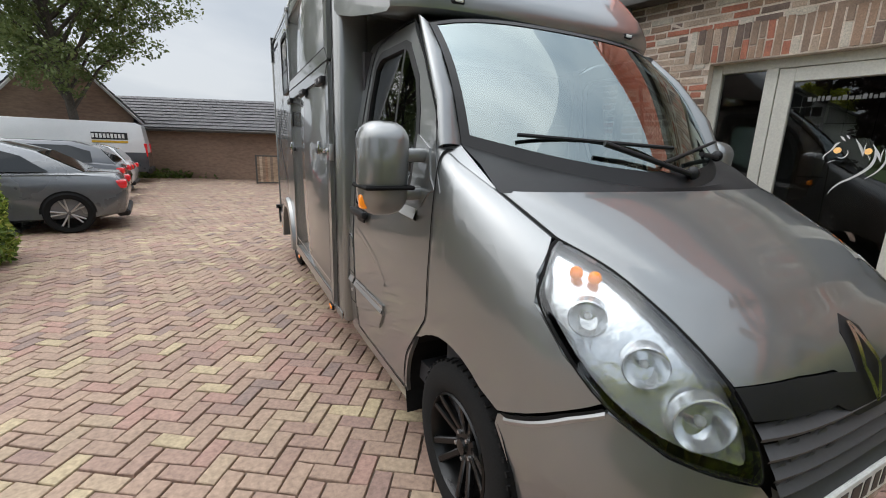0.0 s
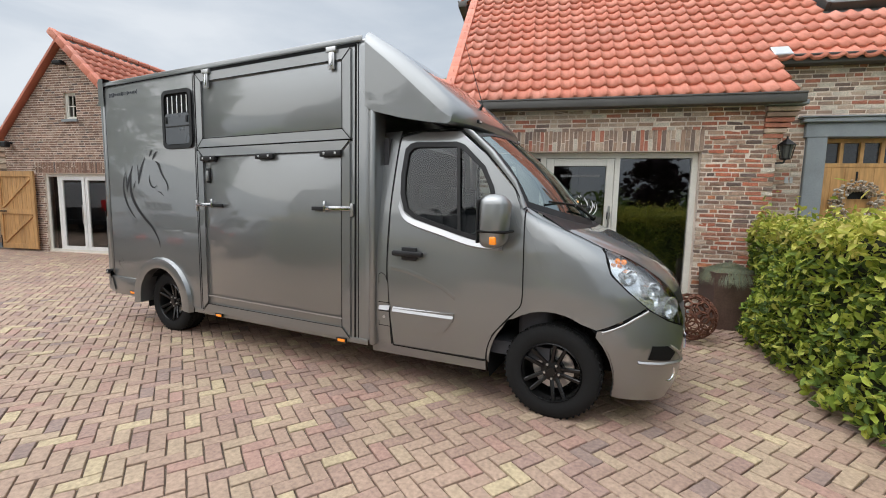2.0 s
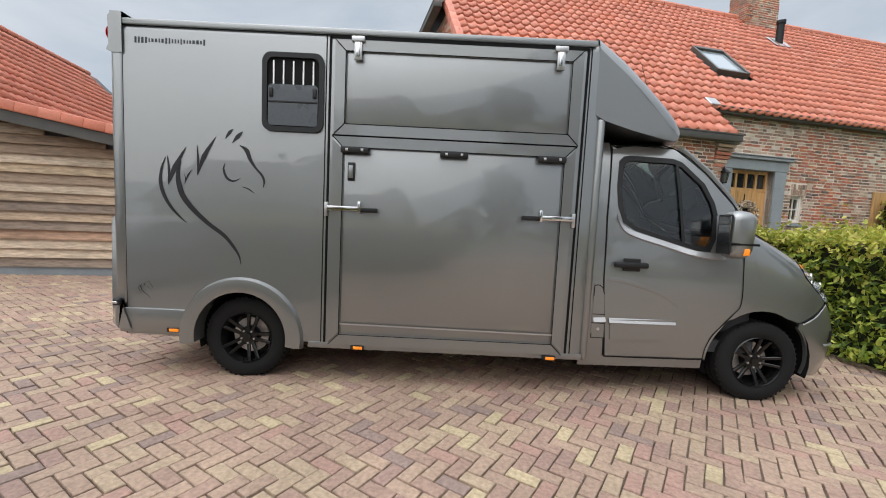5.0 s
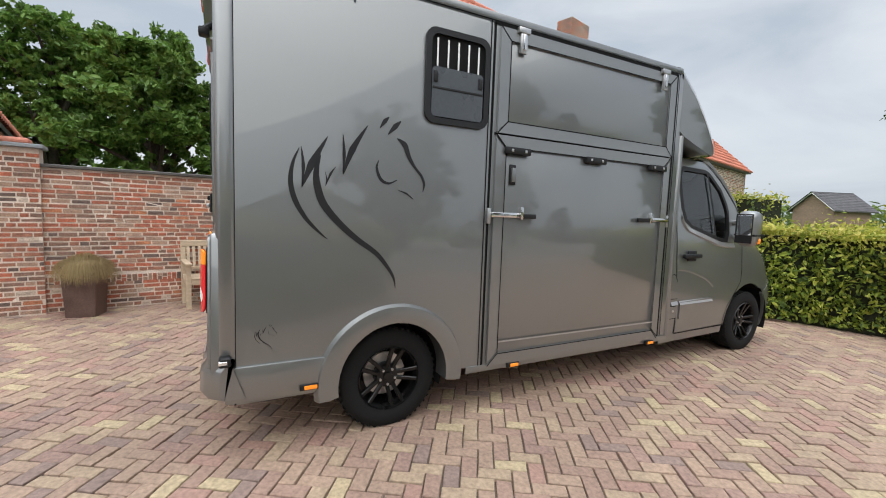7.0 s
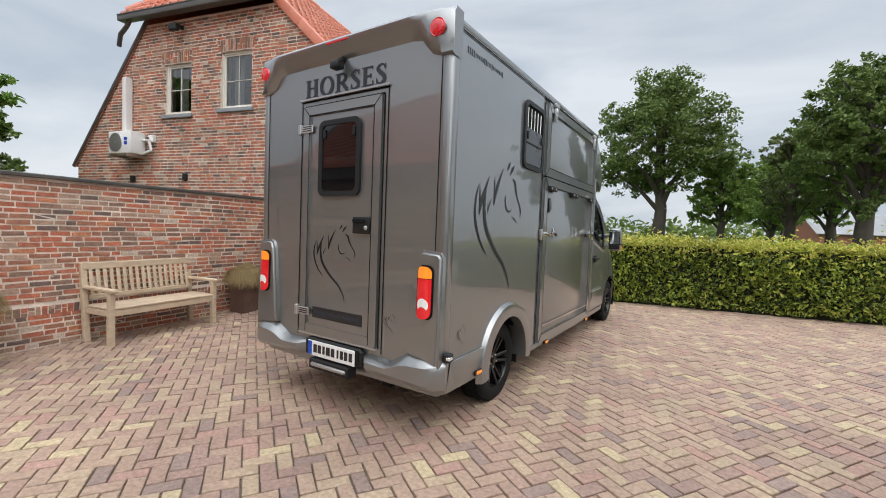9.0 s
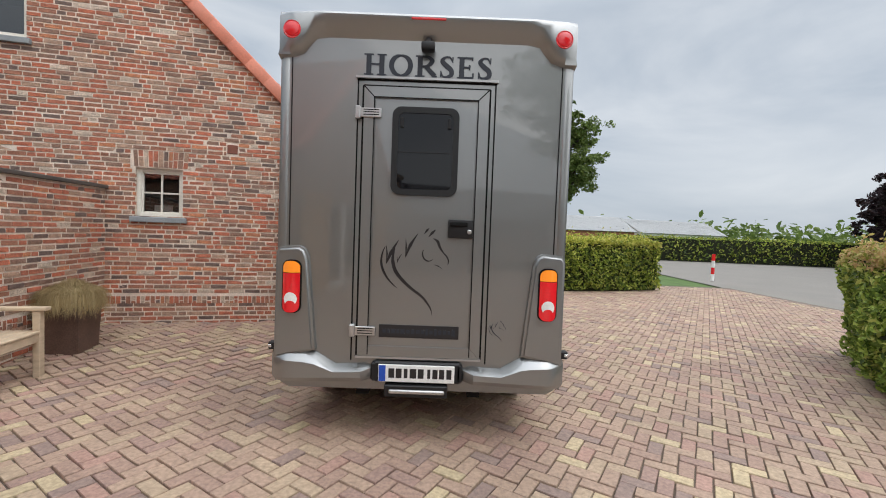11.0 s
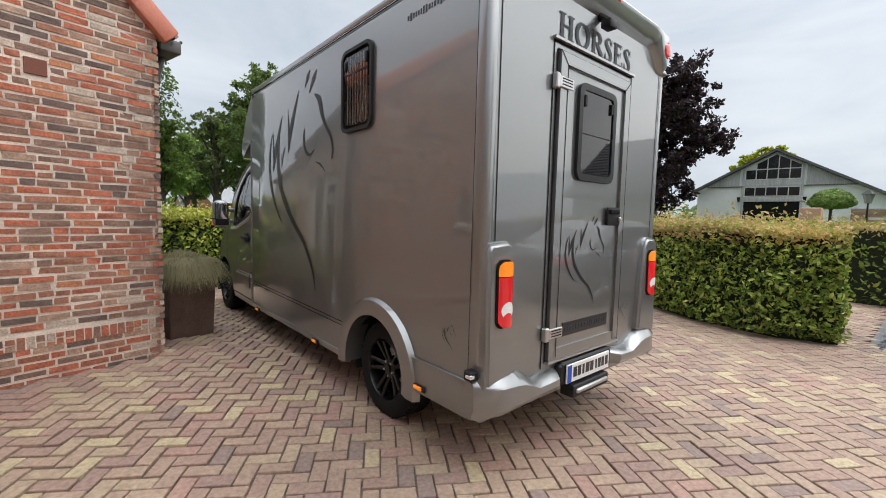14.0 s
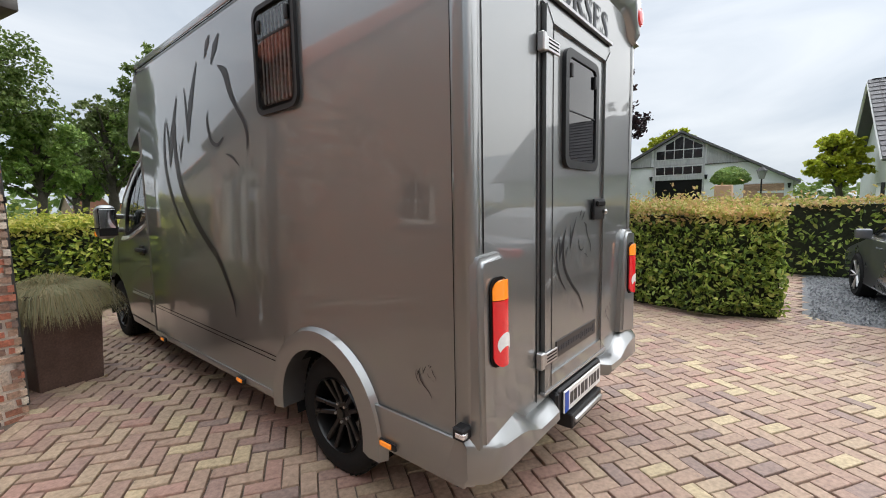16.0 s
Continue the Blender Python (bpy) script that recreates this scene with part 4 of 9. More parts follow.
for a, b in zip(vs, vs[1:]):
    for i in range(len(full) - 1):
        bm.faces.new((a[i], b[i], b[i + 1], a[i + 1]))
bm.faces.new(vs[0])
bm.faces.new(vs[-1][::-1])
for a, b in zip(vs, vs[1:]):
    bm.faces.new((a[0], a[-1], b[-1], b[0]))
bmesh.ops.recalc_face_normals(bm, faces=bm.faces)
body = part("box_body", bm, PAINT, truck, "grey box body with round roof edges", 30)

# nose of the box over the cab
bm = bmesh.new()
# rows: y, z, half width, how far the ends bow back, how round the long edge is
prof = [(2.84, 2.90, 0.985, 0.0, 0.10), (2.60, 2.752, 0.98, 0.02, 0.13), (2.40, 2.60, 0.965, 0.04, 0.14), (2.20, 2.445, 0.94, 0.07, 0.14), (2.08, 2.345, 0.92, 0.10, 0.12), (2.02, 2.285, 0.90, 0.12, 0.09), (1.985, 2.235, 0.89, 0.13, 0.05), (1.975, 2.195, 0.885, 0.135, 0.0), (1.985, 2.155, 0.885, 0.135, 0.0), (2.02, 2.14, 0.89, 0.13, 0.0), (2.20, 2.15, 0.93, 0.08, 0.0), (2.50, 2.195, 0.965, 0.03, 0.0), (2.76, 2.255, 0.985, 0.0, 0.0), (2.84, 2.30, 0.985, 0.0, 0.0)]
rows = []
for y, z, w, bow, R in prof:
    row = []
    for k in range(33):
        a = -1 + 2 * k / 32
        a = math.copysign(1 - (1 - abs(a)) ** 1.5, a)
        q = max(0.0, (abs(a) * w - (w - R)) / R) if R else 0.0
        row.append(bm.verts.new((w * a, y + bow * abs(a) ** 4, z - R * (1 - math.sqrt(max(0.0, 1 - q * q))))))
    rows.append(row)
for a, b in zip(rows, rows[1:]):
    for k in range(32):
        bm.faces.new((a[k], a[k + 1], b[k + 1], b[k]))
for e in (0, 32):
    bm.faces.new([r[e] for r in rows])
bmesh.ops.recalc_face_normals(bm, faces=bm.faces)
luton = part("luton", bm, PAINT, truck, "grey sloping roof nose over the cab", 40)
for f in luton.data.polygons:
    f.use_smooth = len(f.vertices) == 4
for x in (-0.58, 0.58):
    bm = bmesh.new()
    box(bm, (x - 0.035, 1.992, 2.182), (x + 0.035, 2.03, 2.208), 0.006)
    lm = part("roof_marker", bm, BLACK, luton)
    part("marker_lens", boxes(((x - 0.022, 1.987, 2.187), (x + 0.022, 1.995, 2.203)), bevel=0.003), WHITE, lm, "small white marker lamp")
bm = bmesh.new()
rod(bm, (-0.36, 2.09, 2.335), (-0.36, 2.06, 2.38), 0.018, 8, 0.01)
rod(bm, (-0.36, 2.06, 2.38), (-0.36, 2.24, 2.92), 0.004, 5, 0.002)
part("antenna", bm, BLACK, luton, "thin black whip antenna")
# corner posts of the box beside the cab
for side in (-1, 1):
    part("corner_post", boxes(((min(side * 0.80, side * BX), 2.745, 0.31), (max(side * 0.80, side * BX), 2.81, 2.28)), bevel=0.03, seg=3), PAINT, body)


def on_side(side, out=0.0):
    return lambda y, z: Vector((side * (BX + out), y, z))


def strip_lines(side, lines, w, out, material, name, parent, label=""):
    for a, b in lines:
        bm = bmesh.new()
        ribbon(bm, [a, b], [w, w], on_side(side, out))
        part(name, flipped(bm, -side), material, parent, label, 0)


def slab(side, y0, y1, z0, z1, t, material, name, parent, label="", bev=0.004, base=0.0):
    x0, x1 = side * (BX + base), side * (BX + base + t)
    return part(name, boxes(((min(x0, x1), y0, z0), (max(x0, x1), y1, z1)), bevel=bev, seg=2), material, parent, label)


def mitred(side, y0, y1, z0, z1, w, t, name, parent):
    """A frame of four mitred bars."""
    o = [(y0, z0), (y1, z0), (y1, z1), (y0, z1)]
    i = [(y0 + w, z0 + w), (y1 - w, z0 + w), (y1 - w, z1 - w), (y0 + w, z1 - w)]
    for k in range(4):
        q = [o[k], o[(k + 1) % 4], i[(k + 1) % 4], i[k]]
        cy, cz = sum(p[0] for p in q) / 4, sum(p[1] for p in q) / 4
        q = [(cy + (p[0] - cy) * 0.9985, cz + (p[1] - cz) * 0.97) for p in q]
        part(name, sheet(q, (), 0, on_side(side, t), t - 0.001, flip=side < 0), PAINT, parent)


def frame_lines(side, y0, y1, z0, z1, w, out, parent):
    """Dark joints along the inner edge of a mitred frame and across its corners."""
    a, b, c, d = y0 + w, y1 - w, z0 + w, z1 - w
    lines = [((a, c), (b, c)), ((b, c), (b, d)), ((b, d), (a, d)), ((a, d), (a, c))]
    lines += [((y0, z0), (a, c)), ((y1, z0), (b, c)), ((y1, z1), (b, d)), ((y0, z1), (a, d))]
    strip_lines(side, lines, 0.007, out, SEAM, "frame_joint", parent)


N = -1
# seams and rails on both sides
for side in (-1, 1):
    strip_lines(side, [((6.55, 0.36), (6.55, 2.80)), ((6.55, 2.80), (2.88, 2.80))], 0.010, 0.0015, SEAM, "panel_seam", body)
    slab(side, 2.86, 6.57, 2.806, 2.852, 0.010, PAINT, "roof_rail", body, bev=0.006)
    # lower skirt with wheel arch
    slab(side, 6.03, 6.60, 0.375, 0.580, 0.020, PAINT, "skirt", body, bev=0.008)
    slab(side, 2.80, 5.06, 0.315, 0.365, 0.008, PAINT, "skirt", body)
    arc_o = [(5.61 - 0.515 * math.cos(radians(a)), 0.37 + 0.505 * math.sin(radians(a))) for a in range(-8, 189, 7)]
    arc_i = [(5.61 - 0.375 * math.cos(radians(a)), 0.37 + 0.38 * math.sin(radians(a))) for a in range(-8, 189, 7)]
    bm = bmesh.new()
    rows = []
    for (yo, zo), (yi, zi) in zip(arc_o, arc_i):
        rows.append([bm.verts.new((side * x, y, z)) for x, y, z in ((BX - 0.01, yo, zo), (BX + 0.035, yo * 0.85 + yi * 0.15, zo * 0.85 + zi * 0.15), (BX + 0.045, yo * 0.4 + yi * 0.6, zo * 0.4 + zi * 0.6), (BX + 0.035, yi, zi), (BX - 0.12, yi, zi))])
    for a, b in zip(rows, rows[1:]):
        for k in range(4):
            bm.faces.new((a[k], a[k + 1], b[k + 1], b[k]))
    bmesh.ops.recalc_face_normals(bm, faces=bm.faces)
    part("wheel_arch", bm, PAINT, body, "grey moulded wheel arch")
    wh = [(5.61 - 0.385 * math.cos(radians(a)), 0.37 + 0.385 * math.sin(radians(a))) for a in range(-5, 186, 5)]
    part("arch_panel", sheet(wh + [(5.995, 0.77), (5.225, 0.77)], (), 0, on_side(side, -0.001), 0.02, flip=side < 0), PAINT, body)
    for y, z in ((6.155, 0.41), (4.65, 0.335), (3.07, 0.325)):
        mk = slab(side, y - 0.055, y + 0.055, z - 0.018, z + 0.018, 0.018, BLACK, "side_marker", truck, base=0.012)
        slab(side, y - 0.045, y + 0.03, z - 0.012, z + 0.012, 0.024, AMBER, "marker_lens", mk, "orange side marker lens", base=0.014)
    # window with bars
    wy0, wy1, wz0, wz1 = (4.97, 5.45, 2.05, 2.65) if side < 0 else (5.10, 5.54, 2.06, 2.66)
    fw_ = 0.038 if side < 0 else 0.026
    fr_o, fr_i = rounded(wy0, wy1, wz0, wz1, 0.07, 5), rounded(wy0 + fw_, wy1 - fw_, wz0 + fw_, wz1 - fw_, 0.05, 5)
    win = part("side_window", sheet(fr_o, [fr_i], 0, on_side(side, 0.02), 0.02, flip=side < 0), surface("window_frame_grey", (0.014, 0.015, 0.016), 0.45, spec=0.35) if side < 0 else bpy.data.materials["window_frame_grey"], body, "dark framed window with white bars")
    # black sheet painted for the shaded inside of the box
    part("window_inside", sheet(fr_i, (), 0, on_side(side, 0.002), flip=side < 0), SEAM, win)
    nb = 5 if side < 0 else 8
    for k in range(nb):
        y = wy0 + 0.085 + (wy1 - wy0 - 0.17) * k / (nb - 1)
        slab(side, y - 0.006, y + 0.006, wz0 + 0.06, wz1 - 0.06, 0.006, WHITE, "window_bar", win, "pale window bar", 0.002, 0.004)
    mid = wz0 + 0.36 if side < 0 else wz1 - 0.05
    gl = part("window_glass", sheet(rounded(wy0 + 0.046, wy1 - 0.046, wz0 + 0.046, mid, 0.03, 4), (), 0, on_side(side, 0.014), flip=side < 0), pane("clear_acrylic", (0.72, 0.75, 0.76), least=0.02) if side > 0 else surface("grey_acrylic", (0.075, 0.085, 0.095), 0.28, var=0.06), win)
    slab(side, wy0 + 0.05, wy1 - 0.05, mid - 0.14, mid - 0.125, 0.004, BLACK, "glass_edge", win, base=0.014)
    for y in (wy0 + 0.07, wy1 - 0.07):
        slab(side, y - 0.015, y + 0.015, mid - 0.10, mid - 0.03, 0.012, BLACK, "window_catch", win, base=0.014)
    # side reflector lamp arm at the rear
    bm = boxes(((min(side * BX, side * (BX + 0.06)), 6.57, 0.60), (max(side * BX, side * (BX + 0.06)), 6.63, 0.655)), bevel=0.008)
    la = part("rear_marker", bm, BLACK, truck)
    part("marker_lens", boxes(((min(side * (BX + 0.03), side * (BX + 0.062)), 6.585, 0.612), (max(side * (BX + 0.03), side * (BX + 0.062)), 6.632, 0.640)), bevel=0.006), REFLECTOR, la)

# near side: folding flap over a ramp
flap = slab(N, 2.965, 4.885, 2.05, 2.76, 0.012, PAINT, "top_flap", body, "grey top-hinged side flap")
mitred(N, 2.965, 4.885, 2.045, 2.765, 0.085, 0.024, "flap_frame", flap)
frame_lines(N, 2.965, 4.885, 2.045, 2.765, 0.085, 0.0255, flap)
ramp = slab(N, 2.975, 4.89, 0.36, 2.03, 0.012, PAINT, "side_ramp", body, "grey folding side ramp, shut")
mitred(N, 2.975, 4.89, 0.355, 2.035, 0.085, 0.024, "ramp_frame", ramp)
frame_lines(N, 2.975, 4.89, 0.355, 2.035, 0.085, 0.0255, ramp)
strip_lines(N, [((4.925, 0.33), (4.925, 2.79)), ((2.935, 0.33), (2.925, 2.79)), ((4.93, 2.785), (2.925, 2.785)), ((4.90, 2.04), (2.96, 2.04))], 0.020, 0.002, SEAM, "panel_seam", body)
strip_lines(N, [((4.955, 0.33), (4.955, 2.80)), ((2.90, 0.33), (2.90, 2.80))], 0.009, 0.002, SEAM, "panel_seam", body)
strip_lines(N, [((4.80, 0.53), (3.06, 0.52))], 0.012, 0.026, SILVER, "ramp_edge", ramp)
for y in (4.705, 3.145):
    cl = slab(N, y - 0.05, y + 0.05, 2.745, 2.785, 0.03, STEEL, "flap_clip", flap, "steel over-centre clip", base=0.02)
    slab(N, y - 0.03, y + 0.03, 2.61, 2.75, 0.02, STEEL, "clip_lever", cl, base=0.024)
    slab(N, y - 0.015, y + 0.015, 2.63, 2.74, 0.008, CHROME, "clip_hook", cl, base=0.044)
for y0, y1 in ((4.60, 4.82), (3.82, 4.04), (3.05, 3.27)):
    hg = slab(N, y0, y1, 1.905, 1.955, 0.035, BLACK, "ramp_hinge", ramp, "black hinge", 0.008, 0.02)
    for y in (y0 + 0.05, y1 - 0.05):
        slab(N, y - 0.01, y + 0.01, 1.92, 1.94, 0.006, STEEL, "hinge_bolt", hg, base=0.053)
grip = slab(N, 4.71, 4.765, 1.69, 1.835, 0.012, BLACK, "ramp_grip", ramp, base=0.012)
slab(N, 4.72, 4.755, 1.71, 1.81, 0.03, PAINT, "grip_pad", grip, base=0.012)
for y0, y1, yb, yp in ((4.66, 4.92, 4.52, 4.93), (2.96, 3.22, 3.37, 2.955)):
    lt = slab(N, yp - 0.014, yp + 0.014, 1.405, 1.515, 0.03, STEEL, "ramp_latch", ramp, "steel bar latch with black grip", base=0.0)
    slab(N, min(y0, y1), max(y0, y1), 1.452, 1.488, 0.016, CHROME, "latch_bar", lt, base=0.026)
    slab(N, min(yb, y0 if yb < y0 else y1), max(yb, y0 if yb < y0 else y1), 1.447, 1.482, 0.022, BLACK, "latch_grip", lt, base=0.026)
    slab(N, (y0 if yb < y0 else y1) - 0.012, (y0 if yb < y0 else y1) + 0.012, 1.44, 1.53, 0.03, CHROME, "latch_pin", lt, base=0.03)

# far side: a lower fold line
strip_lines(1, [((2.85, 0.60), (5.12, 0.57)), ((2.86, 0.63), (5.12, 0.60))], 0.007, 0.002, SEAM, "panel_seam", body)

# curved black decals on both sides and on the door behind
STROKES = [
    ([(6.096, 1.783), (6.119, 1.70), (6.116, 1.611), (6.079, 1.501), (5.989, 1.392), (5.875, 1.292), (5.754, 1.206), (5.677, 1.118), (5.631, 1.044), (5.616, 0.975)], [0.004, 0.03, 0.042, 0.045, 0.04, 0.034, 0.03, 0.024, 0.016, 0.003]),
    ([(6.216, 1.811), (6.25, 1.724), (6.262, 1.619), (6.237, 1.515), (6.178, 1.413), (6.103, 1.334), (6.053, 1.292)], [0.004, 0.018, 0.028, 0.03, 0.024, 0.014, 0.003]),
    ([(6.206, 1.822), (6.193, 1.712), (6.20, 1.592)], [0.003, 0.02, 0.004]),
    ([(6.20, 1.592), (6.145, 1.729), (6.056, 1.892)], [0.004, 0.045, 0.003]),
    ([(5.968, 1.911), (5.96, 1.797), (5.965, 1.678)], [0.003, 0.02, 0.004]),
    ([(5.965, 1.678), (5.911, 1.829), (5.818, 1.983)], [0.004, 0.04, 0.003]),
    ([(6.07, 1.685), (6.061, 1.644), (6.067, 1.606)], [0.002, 0.008, 0.002]),
    ([(6.067, 1.606), (6.04, 1.674), (6.009, 1.72)], [0.002, 0.014, 0.002]),
    ([(5.742, 1.976), (5.71, 2.022), (5.684, 2.049)], [0.004, 0.028, 0.004]),
    ([(5.689, 1.942), (5.643, 1.996), (5.604, 2.034)], [0.004, 0.034, 0.004]),
    ([(5.629, 1.926), (5.575, 1.889), (5.544, 1.817), (5.499, 1.752), (5.454, 1.703), (5.433, 1.652), (5.441, 1.602)], [0.003, 0.036, 0.028, 0.016, 0.018, 0.018, 0.004]),
    ([(5.745, 1.781), (5.757, 1.733), (5.731, 1.667), (5.679, 1.643), (5.623, 1.666)], [0.003, 0.016, 0.02, 0.014, 0.004]),
    ([(5.611, 1.603), (5.558, 1.586), (5.508, 1.552)], [0.003, 0.012, 0.003]),
]


def decal(shape, k, material, parent, name="curved_decal", flip=False):
    bm = bmesh.new()
    for pts, ws in STROKES:
        ribbon(bm, [((p[0] - 5.616) * k, (p[1] - 0.975) * abs(k)) for p in pts], [w * abs(k) for w in ws], shape)
    if flip:
        bmesh.ops.reverse_faces(bm, faces=bm.faces)
    return part(name, bm, material, parent, "black curved brush-stroke decal", 0)


decal(lambda u, v: Vector((-BX - 0.003, 5.616 + u, 0.975 + v)), 1.0, DECAL, body)
decal(lambda u, v: Vector((BX + 0.003, 4.60 - u, 0.77 + v)), 1.79, DECAL, body, flip=True)
decal(lambda u, v: Vector((-BX - 0.003, 6.36 + u, 0.655 + v)), 0.14, DECAL, body)
decal(lambda u, v: Vector((BX + 0.003, 6.42 - u, 0.70 + v)), 0.14, DECAL, body, flip=True)
bars = random.Random(5)
for side, y0, y1, z0 in ((-1, 6.45, 5.89, 2.695), (1, 5.93, 6.49, 2.65)):
    bm, y, d = bmesh.new(), y0, (1 if y1 > y0 else -1)
    while (y1 - y) * d > 0.02:
        w, h = bars.uniform(0.008, 0.018), bars.choice((0.026, 0.03, 0.045))
        x = side * BX
        box(bm, (min(x, x + side * 0.002), min(y, y + d * w), z0 - h / 2), (max(x, x + side * 0.002), max(y, y + d * w), z0 + h / 2))
        y += d * (w + 0.013)
    part("lettering_bars", bm, DECAL_GREY, body, "row of dark lettering", 0)

# ---- the back of the box ----
YB = 6.60
BACK = YB + 0.036


def on_back(out=0.0):
    return lambda x, z: Vector((-x, BACK + out, z))


part("back_wall", sheet(rounded(-0.955, 0.955, 0.5, 2.80, 0.03, 2), (), 0, on_back(0.0), 0.03), PAINT, body)
for side in (-1, 1):
    part("corner_post", boxes(((min(side * 0.915, side * 0.995), YB - 0.06, 0.6), (max(side * 0.915, side * 0.995), YB + 0.040, 2.66)), bevel=0.028, seg=3), PAINT, body)
    strip = bmesh.new()
    ribbon(strip, [(side * 0.908, 1.33), (side * 0.912, 2.62)], [0.008, 0.008], on_back(0.002))
    part("panel_seam", strip, SEAM, body, "", 0)
    # lamp tower
    o = [(0.995, 0.56), (0.995, 1.30), (0.975, 1.335), (0.82, 1.345), (0.78, 1.325), (0.755, 1.26), (0.69, 0.62)]
    bm = bmesh.new()
    fr = [bm.verts.new((side * x, YB + 0.075 + 0.015 * (1.3 - z), z)) for x, z in [(0.985, 0.56), (0.985, 1.28), (0.965, 1.315), (0.83, 1.325), (0.795, 1.305), (0.772, 1.25), (0.71, 0.62)]]
    bk = [bm.verts.new((side * x, YB - 0.03, z)) for x, z in o]
    bm.faces.new(fr)
    for k in range(len(o)):
        bm.faces.new((fr[k], fr[(k + 1) % len(o)], bk[(k + 1) % len(o)], bk[k]))
    bmesh.ops.recalc_face_normals(bm, faces=bm.faces)
    bmesh.ops.bevel(bm, geom=[e for e in bm.edges if all(v in fr for v in e.verts)], offset=0.018, segments=3, affect="EDGES")
    tower = part("lamp_tower", bm, PAINT, truck, "grey moulded tail lamp tower", 50)
    tl = part("tail_lamp", sheet([(side * x, z) for x, z in rounded(0.804, 0.934, 0.874, 1.236, 0.048, 6)], (), 0, lambda u, v: Vector((u, YB + 0.083 + 0.012 * (1.3 - v), v)), 0.006, flip=True), SEAM, truck, "tail lamp with amber, red and white lenses")
    outline = rounded(0.812, 0.926, 0.882, 1.228, 0.043, 6)

    def lens_skin(u, v, out=0.0):
        return Vector((u, YB + 0.090 + out + 0.012 * (1.3 - v) + 0.022 * (1 - ((abs(u) - 0.869) / 0.057) ** 2), v))
    for z0, z1, ml, nm in ((1.15, 1.23, AMBER, "amber_lens"), (0.88, 1.146, RED, "red_lens")):
        lens = [(x, min(max(z, z0), z1)) for x, z in outline]
        keep = [p for n, p in enumerate(lens) if p != lens[n - 1]]
        bm = sheet([(side * x, z) for x, z in keep], (), 0.02, lens_skin, 0.012, flip=True)
        bm.normal_update()
        if sum(f.normal.y for f in bm.faces) < 0:
            bmesh.ops.reverse_faces(bm, faces=bm.faces)
        part(nm, bm, ml, tl)
    # a white half moon over the red disc
    moon = [(0.869 + 0.044 * math.cos(radians(q)), 0.972 + 0.046 * math.sin(radians(q))) for q in range(-40, 221, 20)]
    moon += [(0.869 + 0.036 * math.cos(radians(q)), 0.932 + 0.030 * math.sin(radians(q))) for q in range(160, 19, -20)]
    bm = sheet([(side * x, z) for x, z in moon], (), 0, lambda u, v: lens_skin(u, v, 0.002), 0.002, flip=True)
    bm.normal_update()
    if sum(f.normal.y for f in bm.faces) < 0:
        bmesh.ops.reverse_faces(bm, faces=bm.faces)
    part("white_lens", bm, WHITE, tl)
    bm = bmesh.new()
    lathe(bm, [(0.0, 0.012), (0.03, 0.011), (0.046, 0.006), (0.050, 0.0), (0.056, 0.002), (0.060, -0.006)], 24, "Y")
    bmesh.ops.transform(bm, matrix=Matrix.Translation((side * 0.90, YB + 0.098, 2.76)), verts=bm.verts)
    part("round_tail_lamp", bm, RED, truck, "round red upper tail lamp")

# roof spoiler with deep ends
bm = bmesh.new()
rows = []
for k in range(25):
    a = -1 + 2 * k / 24
    x = 1.0 * a
    deep = max(0.0, min(1.0, (abs(a) - 0.72) / 0.16))
    deep = deep * deep * (3 - 2 * deep)
    zb = 2.715 - 0.125 * deep
    yo = YB + 0.115 - 0.02 * deep
    e = 1 - max(0, abs(a) - 0.96) / 0.04 * 0.5
    ye = yo * e + YB * (1 - e)
    rows.append([bm.verts.new(v) for v in ((x, YB - 0.06, 2.895), (x, YB + 0.03, 2.897), (x, ye - 0.015, 2.882), (x, ye, 2.862), (x, ye - 0.004, 2.838 - 0.19 * deep), (x, YB + 0.052 + 0.012 * deep, zb + 0.045 - 0.028 * deep), (x, YB + 0.02, zb))])
for a, b in zip(rows, rows[1:]):
    for k in range(6):
        bm.faces.new((a[k], b[k], b[k + 1], a[k + 1]))
for r in (rows[0], rows[-1]):
    bm.faces.new(r + [bm.verts.new((r[0].co.x, YB - 0.06, r[-1].co.z))])
bmesh.ops.recalc_face_normals(bm, faces=bm.faces)
spoiler = part("roof_spoiler", bm, PAINT, truck, "grey moulded roof spoiler", 40)
part("third_brake_lamp", boxes(((-0.115, YB + 0.098, 2.842), (0.115, YB + 0.119, 2.859)), bevel=0.005), RED, spoiler, "long red brake lamp")
bm = bmesh.new()
rod(bm, (0, YB + 0.04, 2.74), (0, YB + 0.12, 2.68), 0.025, 10)
box(bm, (-0.045, YB + 0.07, 2.645), (0.045, YB + 0.14, 2.70), 0.012, 2)
part("rear_camera", bm, BLACK, truck, "small black reversing camera")

# door behind
def back_frame(x0, x1, z0, z1, w, out, name, parent):
    o = [(x0, z0), (x1, z0), (x1, z1), (x0, z1)]
    i = [(x0 + w, z0 + w), (x1 - w, z0 + w), (x1 - w, z1 - w), (x0 + w, z1 - w)]
    for k in range(4):
        q = [o[k], o[(k + 1) % 4], i[(k + 1) % 4], i[k]]
        cx, cz = sum(p[0] for p in q) / 4, sum(p[1] for p in q) / 4
        q = [(cx + (p[0] - cx) * 0.998, cz + (p[1] - cz) * 0.998) for p in q]
        bm = sheet(q, (), 0, on_back(out), out - 0.001)
        part(name, bm, PAINT, parent)


